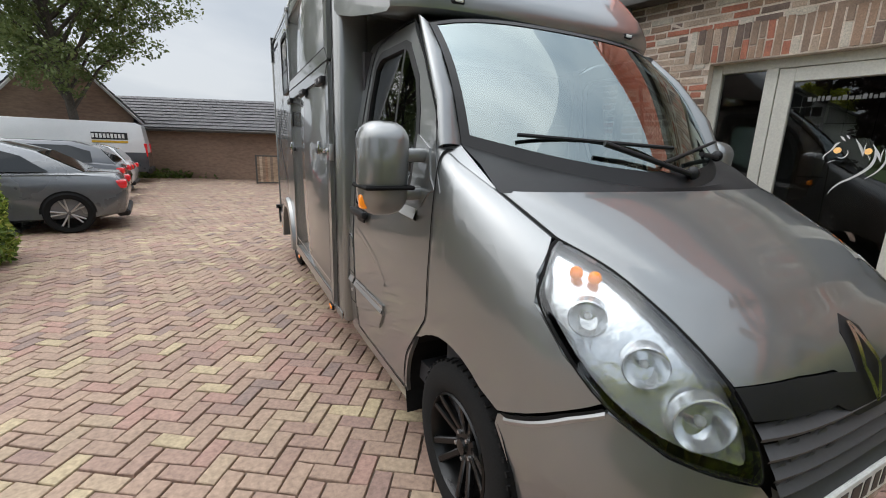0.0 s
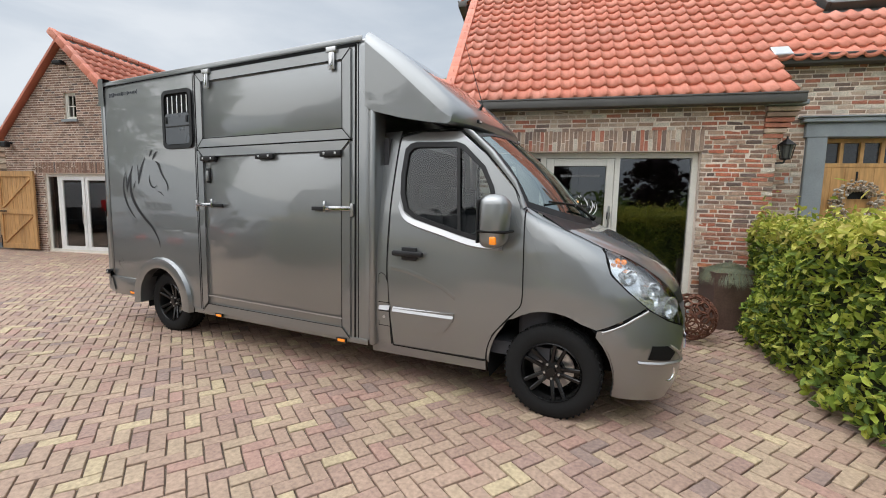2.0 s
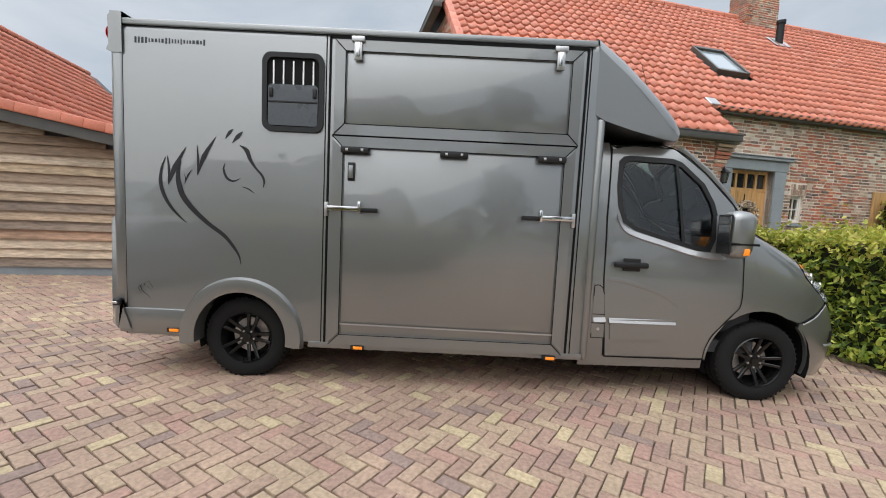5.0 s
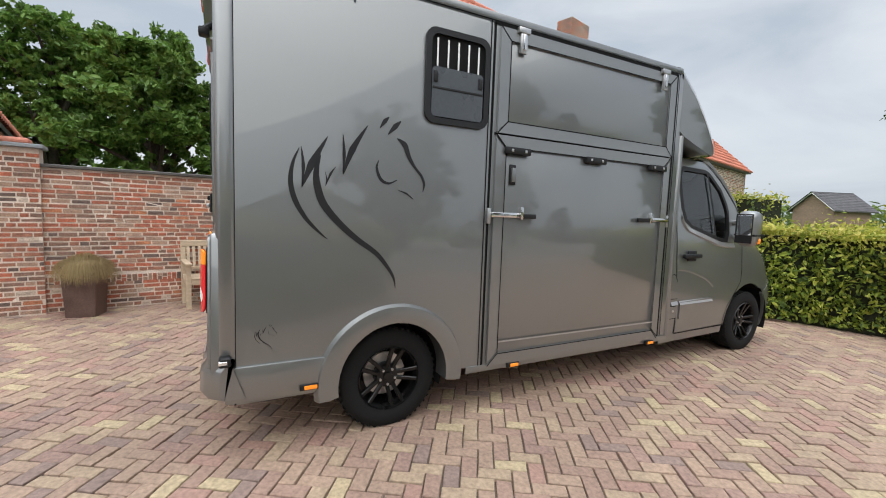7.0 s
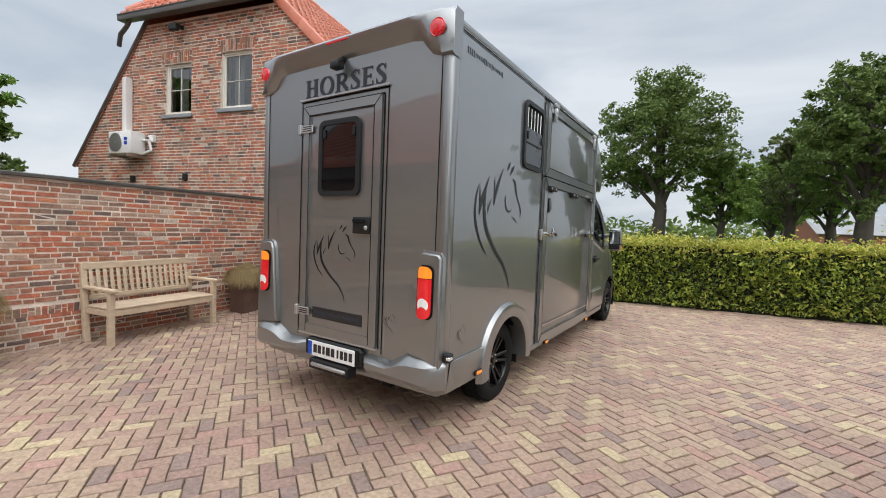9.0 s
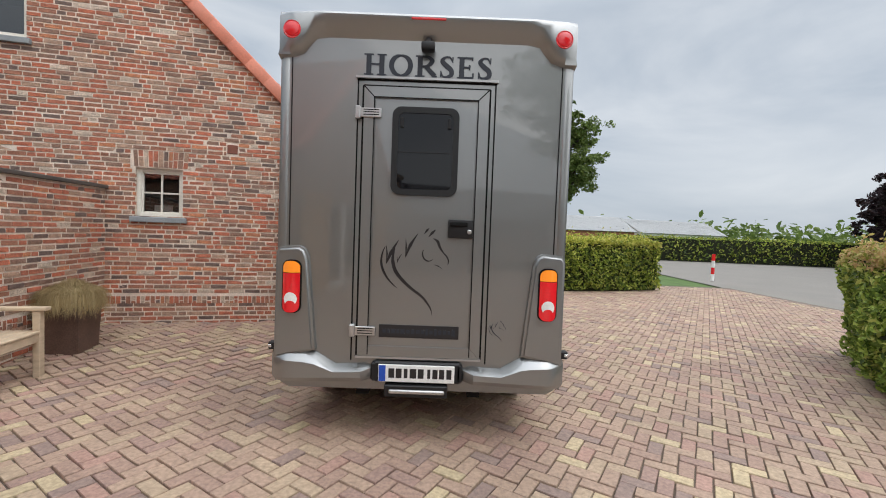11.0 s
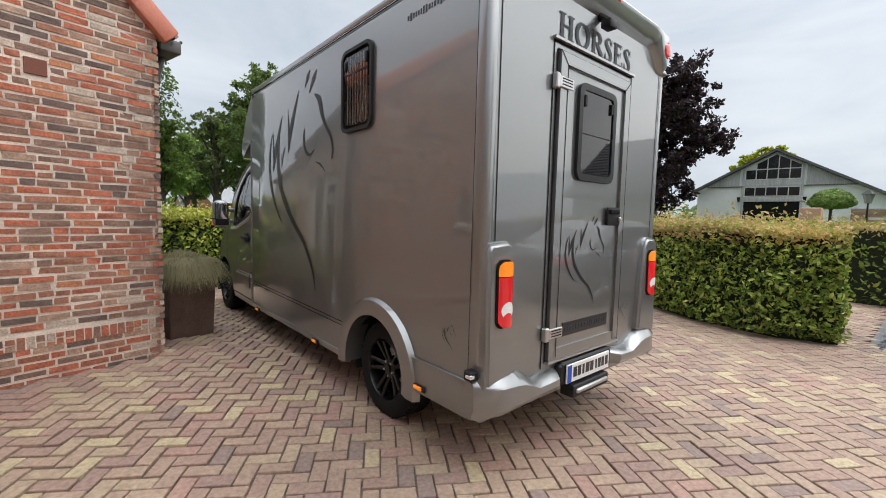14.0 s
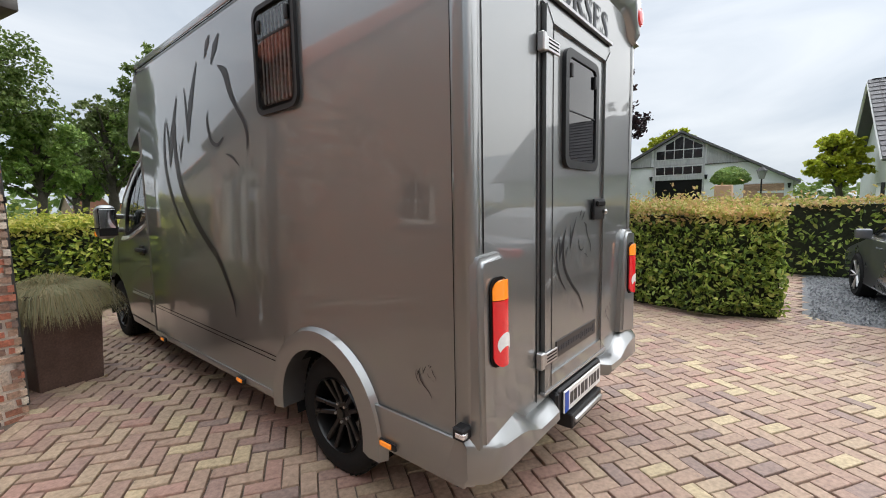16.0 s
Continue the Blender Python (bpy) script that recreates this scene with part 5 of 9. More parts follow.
bd = part("back_door", sheet([(-0.42, 0.59), (0.42, 0.59), (0.42, 2.42), (-0.42, 2.42)], (), 0, on_back(0.012), 0.012), PAINT, truck, "grey door in the back wall, shut")
back_frame(-0.42, 0.42, 0.59, 2.42, 0.07, 0.024, "door_frame", bd)
bm = bmesh.new()
for a, b, w in (((-0.465, 0.55), (-0.465, 2.47), 0.010), ((0.465, 0.55), (0.465, 2.47), 0.010), ((-0.43, 0.58), (-0.43, 2.43), 0.012), ((0.43, 0.58), (0.43, 2.43), 0.012), ((-0.43, 2.43), (0.43, 2.43), 0.012), ((-0.47, 2.47), (0.47, 2.47), 0.016)):
    bm = bmesh.new()
    ribbon(bm, [a, b], [w, w], on_back(0.003))
    part("panel_seam", bm, SEAM, body, "", 0)
for a, b in (((-0.35, 0.60), (-0.35, 2.35)), ((0.35, 0.60), (0.35, 2.35)), ((-0.35, 2.35), (0.35, 2.35)), ((-0.42, 2.42), (-0.35, 2.35)), ((0.42, 2.42), (0.35, 2.35))):
    bm = bmesh.new()
    ribbon(bm, [a, b], [0.007, 0.007], on_back(0.0255))
    part("frame_joint", bm, SEAM, bd, "", 0)
bm = bmesh.new()
box(bm, (-0.43, BACK, 0.575), (0.43, BACK + 0.03, 0.588))
part("door_sill", bm, SILVER, bd)
bm = bmesh.new()
box(bm, (-0.48, BACK, 2.475), (0.48, BACK + 0.022, 2.49))
part("drip_rail", bm, SILVER, bd)
fo, fi = rounded(-0.225, 0.225, 1.70, 2.29, 0.06, 5), rounded(-0.185, 0.185, 1.74, 2.25, 0.04, 5)
bw = part("door_window", sheet(fo, [fi], 0, on_back(0.034), 0.022), bpy.data.materials["window_frame_grey"], bd, "dark framed window")
part("window_glass", sheet(fi, (), 0, on_back(0.026)), surface("dark_window", (0.006, 0.006, 0.007), 0.03, var=0.05, rough_var=0.0), bw, "near-black window glass")
part("window_line", boxes(((-0.18, BACK + 0.027, 1.985), (0.18, BACK + 0.030, 1.990))), BLACK, bw)
for x in (-0.16, 0.16):
    part("window_catch", boxes(((x - 0.012, BACK + 0.026, 2.15), (x + 0.012, BACK + 0.04, 2.22)), bevel=0.004), BLACK, bw)
for z0, z1 in ((2.20, 2.285), (0.72, 0.805)):
    h = part("door_hinge", boxes(((0.44, BACK + 0.004, z0), (0.478, BACK + 0.04, z1)), bevel=0.006), STEEL, bd, "bright steel hinge")
    part("hinge_leaf", boxes(((0.30, BACK + 0.026, z0 + 0.012), (0.44, BACK + 0.036, z1 - 0.012)), bevel=0.003), STEEL, h)
    part("hinge_slots", boxes(*[((0.315, BACK + 0.0362, z), (0.42, BACK + 0.0375, z + 0.006)) for z in (z0 + 0.025, z0 + 0.042, z0 + 0.058)]), SEAM, h)
lock = part("door_lock", boxes(((-0.345, BACK + 0.022, 1.42), (-0.175, BACK + 0.04, 1.545)), bevel=0.012, seg=2), BLACK, bd, "black recessed door lock")
part("lock_handle", boxes(((-0.31, BACK + 0.038, 1.50), (-0.185, BACK + 0.055, 1.53)), bevel=0.006), SEAM, lock)
part("lock_knob", boxes(((-0.335, BACK + 0.038, 1.45), (-0.305, BACK + 0.06, 1.48)), bevel=0.008), STEEL, lock)
decal(lambda u, v: Vector((-0.085 + u, BACK + 0.014, 0.885 + v)), 0.555, DECAL, bd, flip=True)
decal(lambda u, v: Vector((-0.575 + u, BACK + 0.004, 0.71 + v)), 0.14, DECAL_GREY, body, flip=True)
plq = part("name_plate", boxes(((-0.275, BACK + 0.012, 0.72), (0.275, BACK + 0.017, 0.81)), bevel=0.002), DECAL, bd, "black name plate")
bm, x = bmesh.new(), 0.25
while x > -0.24:
    w, h = bars.uniform(0.014, 0.03), bars.choice((0.026, 0.03, 0.045))
    box(bm, (x - w, BACK + 0.0172, 0.765 - h / 2), (x, BACK + 0.0185, 0.765 + h / 2))
    x -= w + 0.009
part("lettering_bars", bm, DECAL_GREY, plq, "", 0)


def serif_word(word, width, z0, h, material, parent):
    """Roman capitals with thick and thin strokes, one mesh a letter; x runs from 0 to w within each letter."""
    T, t = 0.034, 0.012
    cells = {"H": 0.150, "O": 0.150, "R": 0.142, "S": 0.098, "E": 0.118}
    k = width / (sum(cells[c] for c in word) + 0.012 * (len(word) - 1))
    x = -width / 2
    for c in word:
        w = cells[c]
        strokes = []

        def stem(u):
            strokes.append(([(u, 0), (u, h)], [T, T]))
            for v in (0.005, h - 0.005):
                strokes.append(([(u - 0.03, v), (u + 0.03, v)], [0.010, 0.010]))

        if c == "H":
            stem(0.034)
            stem(w - 0.034)
            strokes.append(([(0.04, h * 0.52), (w - 0.04, h * 0.52)], [t, t]))
        elif c == "O":
            ring = [(w / 2 + (w / 2 - 0.015) * math.cos(a), h / 2 + h * 0.47 * math.sin(a)) for a in [math.pi / 2 + 2 * math.pi * i / 12 for i in range(13)]]
            strokes.append((ring, [t, T * 0.9, T, T * 0.9, t, T * 0.9, T, T * 0.9, t]))
        elif c == "R":
            stem(0.034)
            strokes.append(([(0.04, h - 0.007), (0.085, h - 0.01), (0.108, h * 0.75), (0.082, h * 0.52), (0.04, h * 0.49)], [t, t * 1.6, T, t * 1.6, t]))
            strokes.append(([(0.07, h * 0.49), (0.128, 0.008)], [T * 0.8, T]))
            strokes.append(([(0.112, 0.005), (0.142, 0.005)], [0.010, 0.010]))
        elif c == "S":
            strokes.append(([(0.084, h * 0.76), (0.068, h * 0.95), (0.04, h * 0.95), (0.02, h * 0.78), (0.045, h * 0.57), (0.076, h * 0.37), (0.078, h * 0.15), (0.05, h * 0.04), (0.024, h * 0.07), (0.014, h * 0.26)], [t * 0.7, t, t * 1.3, T * 0.9, T, T, T * 0.9, t * 1.3, t, t * 0.7]))
            strokes.append(([(0.086, h * 0.70), (0.086, h * 0.99)], [0.008, 0.008]))
            strokes.append(([(0.012, h * 0.02), (0.012, h * 0.32)], [0.008, 0.008]))
        else:
            stem(0.034)
            for v, e in ((0.006, 0.106), (h * 0.52, 0.084), (h - 0.006, 0.100)):
                strokes.append(([(0.04, v), (e, v)], [t, t]))
                strokes.append(([(e, max(0, v - 0.018)), (e, min(h, v + 0.03 if v < h * 0.4 else v + 0.018))], [0.009, 0.012]))
        bm = bmesh.new()
        for n, (pts, ws) in enumerate(strokes):
            ribbon(bm, [(x + u * k, z0 + v) for u, v in pts], ws, lambda u, v, n=n: Vector((-u, BACK + 0.004 + 0.0002 * n, v)))
        for f in bm.faces:
            if f.normal.y < 0:
                f.normal_flip()
        part("letter", bm, material, parent, "slate grey capital letter " + c, 0)
        x += (w + 0.012) * k


serif_word("HORSES", 0.87, 2.50, 0.142, DECAL_GREY, body)

# rear bumper, plate, tow bar
bm = bmesh.new()
rows = []
for k in range(33):
    x = -1.015 + 2.03 * k / 32
    ax = abs(x)
    zt = lerp([(0, 0.555), (0.32, 0.55), (0.40, 0.53), (0.57, 0.525), (0.72, 0.615), (1.02, 0.635)], ax)
    zb = lerp([(0, 0.44), (0.3, 0.43), (1.02, 0.405)], ax)
    e = 0.10 * max(0, (ax - 0.93) / 0.085)
    yo = YB + 0.125 - e - lerp([(0, 0.09), (0.30, 0.09), (0.36, 0.0), (1, 0)], ax)
    rows.append([bm.verts.new(v) for v in ((x, YB - 0.02, zt), (x, yo - 0.075, zt - 0.002), (x, yo - 0.012, zt - 0.058 * min(1, (zt - zb) / 0.2)), (x, yo - 0.003, zt - 0.070 * min(1, (zt - zb) / 0.2)), (x, yo, zb + 0.03), (x, yo - 0.02, zb), (x, YB - 0.1, zb))])
for a, b in zip(rows, rows[1:]):
    for k in range(6):
        bm.faces.new((a[k], b[k], b[k + 1], a[k + 1]))
bm.faces.new(rows[0])
bm.faces.new(rows[-1])
bmesh.ops.recalc_face_normals(bm, faces=bm.faces)
part("rear_bumper", bm, PAINT, truck, "grey moulded rear bumper", 32)
np2 = part("number_plate", boxes(((-0.255, YB + 0.085, 0.425), (0.265, YB + 0.097, 0.545)), bevel=0.004), WHITE, truck, "white number plate with a blue edge")
part("plate_edge", boxes(((0.215, YB + 0.0965, 0.43), (0.26, YB + 0.0985, 0.54))), BLUE, np2)
for x, w in ((0.195, 0.04), (0.145, 0.04), (0.09, 0.025), (0.05, 0.045), (-0.005, 0.04), (-0.07, 0.02), (-0.105, 0.035), (-0.15, 0.035), (-0.20, 0.035)):
    part("plate_bar", boxes(((x - w, YB + 0.0965, 0.455), (x, YB + 0.0985, 0.52))), DECAL, np2)
bm = boxes(((-0.31, YB + 0.02, 0.42), (-0.265, YB + 0.08, 0.55)), ((0.275, YB + 0.02, 0.42), (0.32, YB + 0.08, 0.55)), ((-0.30, YB + 0.03, 0.415), (0.30, YB + 0.08, 0.56)), bevel=0.012)
part("plate_lamp_box", bm, BLACK, truck)
bm = bmesh.new()
box(bm, (-0.21, YB + 0.02, 0.33), (0.22, YB + 0.12, 0.41), 0.006)
tow = part("tow_step", bm, BLACK, truck, "black tow bar carrier")
part("step_tube", boxes(((-0.19, YB + 0.07, 0.355), (0.19, YB + 0.135, 0.385)), bevel=0.012, seg=3), STEEL, tow, "bright step tube")

# ---- ground ----
HOUSE = pose(3.98, 3.60, 0, 0, 0, 13.5)


def rise(x, y):
    """The yard climbs a hand's width towards the corner of the house."""
    c, s = math.cos(radians(13.5)), math.sin(radians(13.5))
    dx, dy = x - 3.98, y - 3.60
    lx, ly = dx * c + dy * s, -dx * s + dy * c
    a = min(1, max(0, (2.3 - ly) / 2.2))
    b = min(1, max(0, (lx + 1.6) / 1.4))
    c2 = min(1, max(0, (ly + 4.6) / 2.5))
    return 0.11 * a * a * (3 - 2 * a) * b * b * (3 - 2 * b) * c2


def mesh_from(name, verts, faces, material, parent=None, m=None, label="", kind="", smooth=False):
    me = bpy.data.meshes.new(name)
    me.from_pydata([tuple(v) for v in verts], [], faces)
    me.materials.append(material)
    if smooth:
        me.polygons.foreach_set("use_smooth", [True] * len(me.polygons))
    ob = new(name, me)
    if parent is not None:
        ob.parent = parent
    if m is not None:
        ob.matrix_world = m
    if label:
        ob["label"] = label
    if kind:
        ob["kind"] = kind
    return ob


def grid_ground(name, x0, x1, y0, y1, n, dz, material, label, category):
    vs, fs = [], []
    for j in range(n + 1):
        for i in range(n + 1):
            x, y = x0 + (x1 - x0) * i / n, y0 + (y1 - y0) * j / n
            vs.append((x, y, rise(x, y) + dz))
    for j in range(n):
        for i in range(n):
            k = j * (n + 1) + i
            fs.append((k, k + 1, k + n + 2, k + n + 1))
    return tagged(mesh_from(name, vs, fs, material, kind="structure", smooth=True), label, category)


tagged(mesh_from("ground", [(-900, -900, -0.06), (900, -900, -0.06), (900, 900, -0.06), (-900, 900, -0.06)], [(0, 1, 2, 3)], LAWN, kind="structure"), "green fields reaching the horizon", "ground")
pavement = grid_ground("pavement", -7.5, 9.0, -4.0, 24.0, 70, -0.014, SAND, "sandy bed of the brick-paved yard", "pavement")
road = tagged(mesh_from("road", [(-9.5, -30, -0.03), (-7.4, -4.0, -0.03), (-7.4, 3.6, -0.03), (-60, -16, -0.03), (-60, -30, -0.03)], [(0, 1, 2, 3, 4)], ASPHALT, kind="structure"), "pale lane beyond the yard", "road")
gravel_bed = tagged(mesh_from("gravel_strip", [(-9, 7.75, 0.003), (-2.72, 7.70, 0.003), (-2.62, 8.55, 0.003), (-3.0, 11.5, 0.003), (-9, 11.5, 0.003)], [(4, 3, 2, 1, 0)], surface("gravel_bed", (0.16, 0.165, 0.17), 0.95, var=0.2, grain=120, grain_amt=0.4), kind="structure"), "grey gravel parking strip", "gravel")

# ---- masonry ----
def slab_wall(name, m, outline, holes, material, label, thick=0.25):
    """A wall seen from its +Y side, drawn as (along, up)."""
    bm = sheet(outline, holes, 0, lambda u, v: Vector((u, 0, v)), thick, flip=True)
    back = bmesh.ops.triangulate(bm, faces=bm.faces)
    ob = part(name, bm, material, None, "", 0)
    ob.matrix_world = m
    return tagged(ob, label, "wall", kind="structure")


BRICK_H, BRICK_L, BRICK_S, JOINT = 0.0425, 0.180, 0.086, 0.0185
brick_rng = random.Random(11)


def brick_box(u0, u1, z0, z1, out, rng, j=0.003):
    """Eight corners of a slightly uneven brick, without its back."""
    q = []
    for d in (-0.03, out):
        for u, z in ((u0, z0), (u1, z0), (u1, z1), (u0, z1)):
            k = j if d > 0 else 0
            q.append((u + rng.uniform(-k, k), d + (rng.uniform(-k, k) if d > 0 else 0), z + rng.uniform(-k, k)))
    return q


BRICK_F = ((4, 7, 6, 5), (0, 1, 5, 4), (1, 2, 6, 5), (2, 3, 7, 6), (3, 0, 4, 7))
STOCK = {}
for ln in (BRICK_L, BRICK_S):
    STOCK[ln] = []
    for k in range(8):
        me = bpy.data.meshes.new("brick")
        me.from_pydata(brick_box(0, ln, 0, BRICK_H, 0.005, brick_rng, 0.004), [], BRICK_F)
        me.materials.append(BRICK_P)
        STOCK[ln].append(me)


def lay_bricks(wall, spans, z0, z1, stretch=None, material=None, seed=1, most=300, heads=0.28):
    """Courses of bricks on a wall. spans(z): the (from, to) runs of a course. Bricks in the stretch (u0, u1, z0, z1) are objects of their own."""
    rng = random.Random(seed)
    vs, fs, singles = [], [], 0
    z = z0
    while z + BRICK_H <= z1 + 0.001:
        for a, b in spans(z + BRICK_H / 2):
            u = a + rng.uniform(-0.18, 0.0)
            while u < b - 0.01:
                ln = BRICK_S if rng.random() < heads else BRICK_L
                ln2 = ln + rng.uniform(-0.006, 0.006)
                u0, u1 = max(u, a), min(u + ln2, b)
                if u1 - u0 > 0.025:
                    whole = u0 == u and u1 == u + ln2
                    if whole and stretch and singles < most and stretch[0] <= u0 and u1 <= stretch[1] and stretch[2] <= z <= stretch[3]:
                        ob = new("brick", rng.choice(STOCK[ln]))
                        ob.parent = wall
                        ob.matrix_local = Matrix.Translation((u0, rng.uniform(-0.003, 0.003), z + rng.uniform(-0.003, 0.003))) @ Matrix.Rotation(rng.uniform(-0.012, 0.012), 4, "Y")
                        singles += 1
                    else:
                        k = len(vs)
                        vs += brick_box(u0, u1, z, z + BRICK_H, rng.uniform(0.002, 0.008), rng)
                        fs += [tuple(k + i for i in f) for f in BRICK_F]
                u += ln2 + 0.0155
        z += BRICK_H + JOINT
    ob = mesh_from("bricks", vs, fs, material or BRICK_J, wall, kind="stuff")
    return ob


def soldiers(wall, u0, u1, z0, z1, seed=3, material=None, lean=0.0):
    """A row of bricks on end over an opening."""
    rng = random.Random(seed)
    vs, fs, u, n = [], [], u0, 0
    mid = (u0 + u1) / 2
    while u < u1 - 0.03:
        w = 0.046 + rng.uniform(-0.006, 0.006)
        zs = [z0]
        if rng.random() < 0.5:
            zs += [z0 + (z1 - z0) * rng.uniform(0.35, 0.65)]
        zs += [z1 + 0.013]
        for a, b in zip(zs, zs[1:]):
            k = len(vs)
            q = brick_box(u, u + w, a, b - 0.013, rng.uniform(0.003, 0.010), rng)
            vs += [(x + lean * (x - mid) * (zz - z0), y, zz) for x, y, zz in q]
            fs += [tuple(k + i for i in f) for f in BRICK_F]
        u += w + 0.012
    return mesh_from("lintel_bricks", vs, fs, material or BRICK_J, wall, kind="stuff", label="bricks on end over the opening")


def cut(runs, a, b):
    """Take the stretch (a, b) out of a list of runs."""
    out = []
    for u0, u1 in runs:
        if b <= u0 or a >= u1:
            out.append((u0, u1))
        else:
            if a > u0:
                out.append((u0, a))
            if b < u1:
                out.append((b, u1))
    return out


def roof_z(lx):
    return 2.98 + 0.96 * lx


# gable wall of the house
GABLE = HOUSE @ pose(0, -0.10, 0)
gable_holes = [[(1.40, 1.52), (1.96, 1.52), (1.96, 2.16), (1.40, 2.16)], [(3.13, 3.64), (3.90, 3.64), (3.90, 4.72), (3.13, 4.72)], [(4.66, 3.60), (5.40, 3.60), (5.40, 4.62), (4.66, 4.62)]]
gable = slab_wall("wall_gable", GABLE, [(0, -0.1), (8.14, -0.1), (8.14, 2.70), (6.0, 5.48), (2.62, 5.48), (0, 2.98)], gable_holes, MORTAR, "red and brown brick gable wall with pale mortar")


def gable_runs(z):
    a = 0.0 if z < 2.98 else (z - 2.98) / 0.96
    b = 8.14 if z < 2.70 else 8.14 - (z - 2.70) / 1.30
    runs = [(a, b)]
    for h in gable_holes:
        if h[0][1] - 0.01 < z < h[2][1] + (0.0 if z > 3 else 0.0):
            runs = cut(runs, h[0][0], h[1][0])
        if h[2][1] <= z < h[2][1] + 0.24:
            runs = cut(runs, h[0][0] - 0.06, h[1][0] + 0.06)
    if 0.36 <= z < 0.47:
        runs = []
    if 2.41 < z < 2.55:
        runs = cut(runs, 0.72, 0.88)
    return runs


lay_bricks(gable, gable_runs, 0.02, 5.46, (0.0, 1.40, 0.6, 2.7), seed=21)
for h in gable_holes:
    soldiers(gable, h[0][0] - 0.05, h[1][0] + 0.05, h[2][1] + 0.015, h[2][1] + 0.225, seed=int(h[0][0] * 100), lean=0.25)
soldiers(gable, 0.01, 8.34, 0.365, 0.46, seed=77)
part("vent_brick", boxes(((0.735, 0.0, 2.42), (0.865, 0.014, 2.54)), bevel=0.004), surface("terracotta", (0.20, 0.075, 0.05), 0.85), gable, "square terracotta vent cover")
for u, z in ((4.78, 2.33), (6.3, 2.30)):
    part("vent_pipe", boxes(((u - 0.05, 0.0, z - 0.07), (u + 0.05, 0.06, z + 0.07)), bevel=0.01), BLACK, gable)

# front of the low part, with the glazed entrance
FRONT = HOUSE @ pose(0, 0, 0, 0, 0, 90)
op = (-3.60, -1.10, 0.10, 2.30)
front = slab_wall("wall_front", FRONT, [(-4.47, -0.1), (-0.10, -0.1), (-0.10, 2.98), (-4.47, 2.98)], [[(op[0], op[2] - 0.02), (op[1], op[2] - 0.02), (op[1], op[3]), (op[0], op[3])]], MORTAR, "brick front wall with a wide glazed opening")


def front_runs(z):
    runs = [(-4.47, -0.08)]
    if z < op[3]:
        runs = cut(runs, op[0], op[1])
    elif z < op[3] + 0.30:
        runs = cut(runs, op[0] - 0.02, op[1] + 0.22)
    return runs


lay_bricks(front, front_runs, 0.02, 2.97, (-4.47, -3.55, 0.5, 2.9), BRICK_W, seed=22)
soldiers(front, op[0] - 0.01, op[1] + 0.21, op[3] + 0.012, op[3] + 0.29, seed=5, material=BRICK_W)
side = slab_wall("wall_return", HOUSE @ pose(0, -4.47, 0, 0, 0, 180), [(-0.66, -0.1), (0.0, -0.1), (0.0, 3.0), (-0.66, 3.65)], (), MORTAR, "short brick return wall", 0.1)
lay_bricks(side, lambda z: [(-0.66, 0.0)] if z < 2.98 else [(-0.66, -(z - 2.98) / 0.96)], 0.02, 3.5, None, BRICK_W, seed=23)
part("corbel", boxes(*[((-0.012 * k, -4.50 - 0.03 * k, 2.40 + 0.066 * k), (0.24, -4.30, 2.452 + 0.066 * k)) for k in range(7)], bevel=0.004), BRICK_W, None).matrix_world = HOUSE
bpy.data.objects["corbel"].parent = front
bpy.data.objects["corbel"].matrix_parent_inverse = front.matrix_world.inverted()
cap = part("corbel_cap", boxes(((-0.10, -4.74, 2.865), (0.26, -4.28, 2.925)), bevel=0.008), STONE, front)
cap.matrix_parent_inverse = front.matrix_world.inverted()
cap.matrix_world = HOUSE

# main front, set back
MAIN = HOUSE @ pose(0.65, 0, 0, 0, 0, 90)
main_holes = [[(-6.42, -0.05), (-5.36, -0.05), (-5.36, 2.58), (-6.42, 2.58)], [(-7.27, 1.58), (-6.92, 1.58), (-6.92, 2.13), (-7.27, 2.13)]]
main = slab_wall("wall_main", MAIN, [(-17.5, -0.1), (-4.35, -0.1), (-4.35, 3.68), (-17.5, 3.68)], [main_holes[1], [(-6.42, 0.0), (-5.36, 0.0), (-5.36, 2.58), (-6.42, 2.58)]], MORTAR, "brown brick front wall of the house")


def main_runs(z):
    runs = [(-17.5, -4.36)]
    if z < 2.8:
        runs = cut(runs, -6.72, -5.12)
    if 1.58 < z < 2.13:
        runs = cut(runs, -7.27, -6.92)
    if 2.13 <= z < 2.36:
        runs = cut(runs, -7.32, -6.87)
    return runs


lay_bricks(main, main_runs, 0.02, 3.66, (-8.8, -6.72, 1.5, 3.6), BRICK_W, seed=24)
soldiers(main, -7.31, -6.88, 2.145, 2.355, seed=8, lean=0.3, material=BRICK_W)

# garden wall with a coping and an end pier
GW = HOUSE @ pose(2.31, 0, 0, 0, 0, 85)
garden = slab_wall("wall_garden", GW, [(-0.10, -0.1), (4.60, -0.1), (4.60, 1.86), (-0.10, 1.86)], (), MORTAR, "old red brick garden wall with dark coping", 0.22)
lay_bricks(garden, lambda z: [] if 0.36 <= z < 0.47 else [(-0.09, 4.60)], 0.02, 1.85, (1.2, 3.9, 0.5, 1.3), seed=25)
soldiers(garden, -0.08, 4.59, 0.365, 0.46, seed=9)
part("coping", boxes(((-0.10, -0.26, 1.86), (4.60, 0.045, 1.905)), bevel=0.008), ZINC, garden, "dark metal wall coping")
pier = slab_wall("garden_pier", GW, [(4.52, -0.1), (4.98, -0.1), (4.98, 2.08), (4.52, 2.08)], (), MORTAR, "brick pier at the end of the garden wall", 0.3)
pier.matrix_world = GW @ pose(0, 0.05, 0)
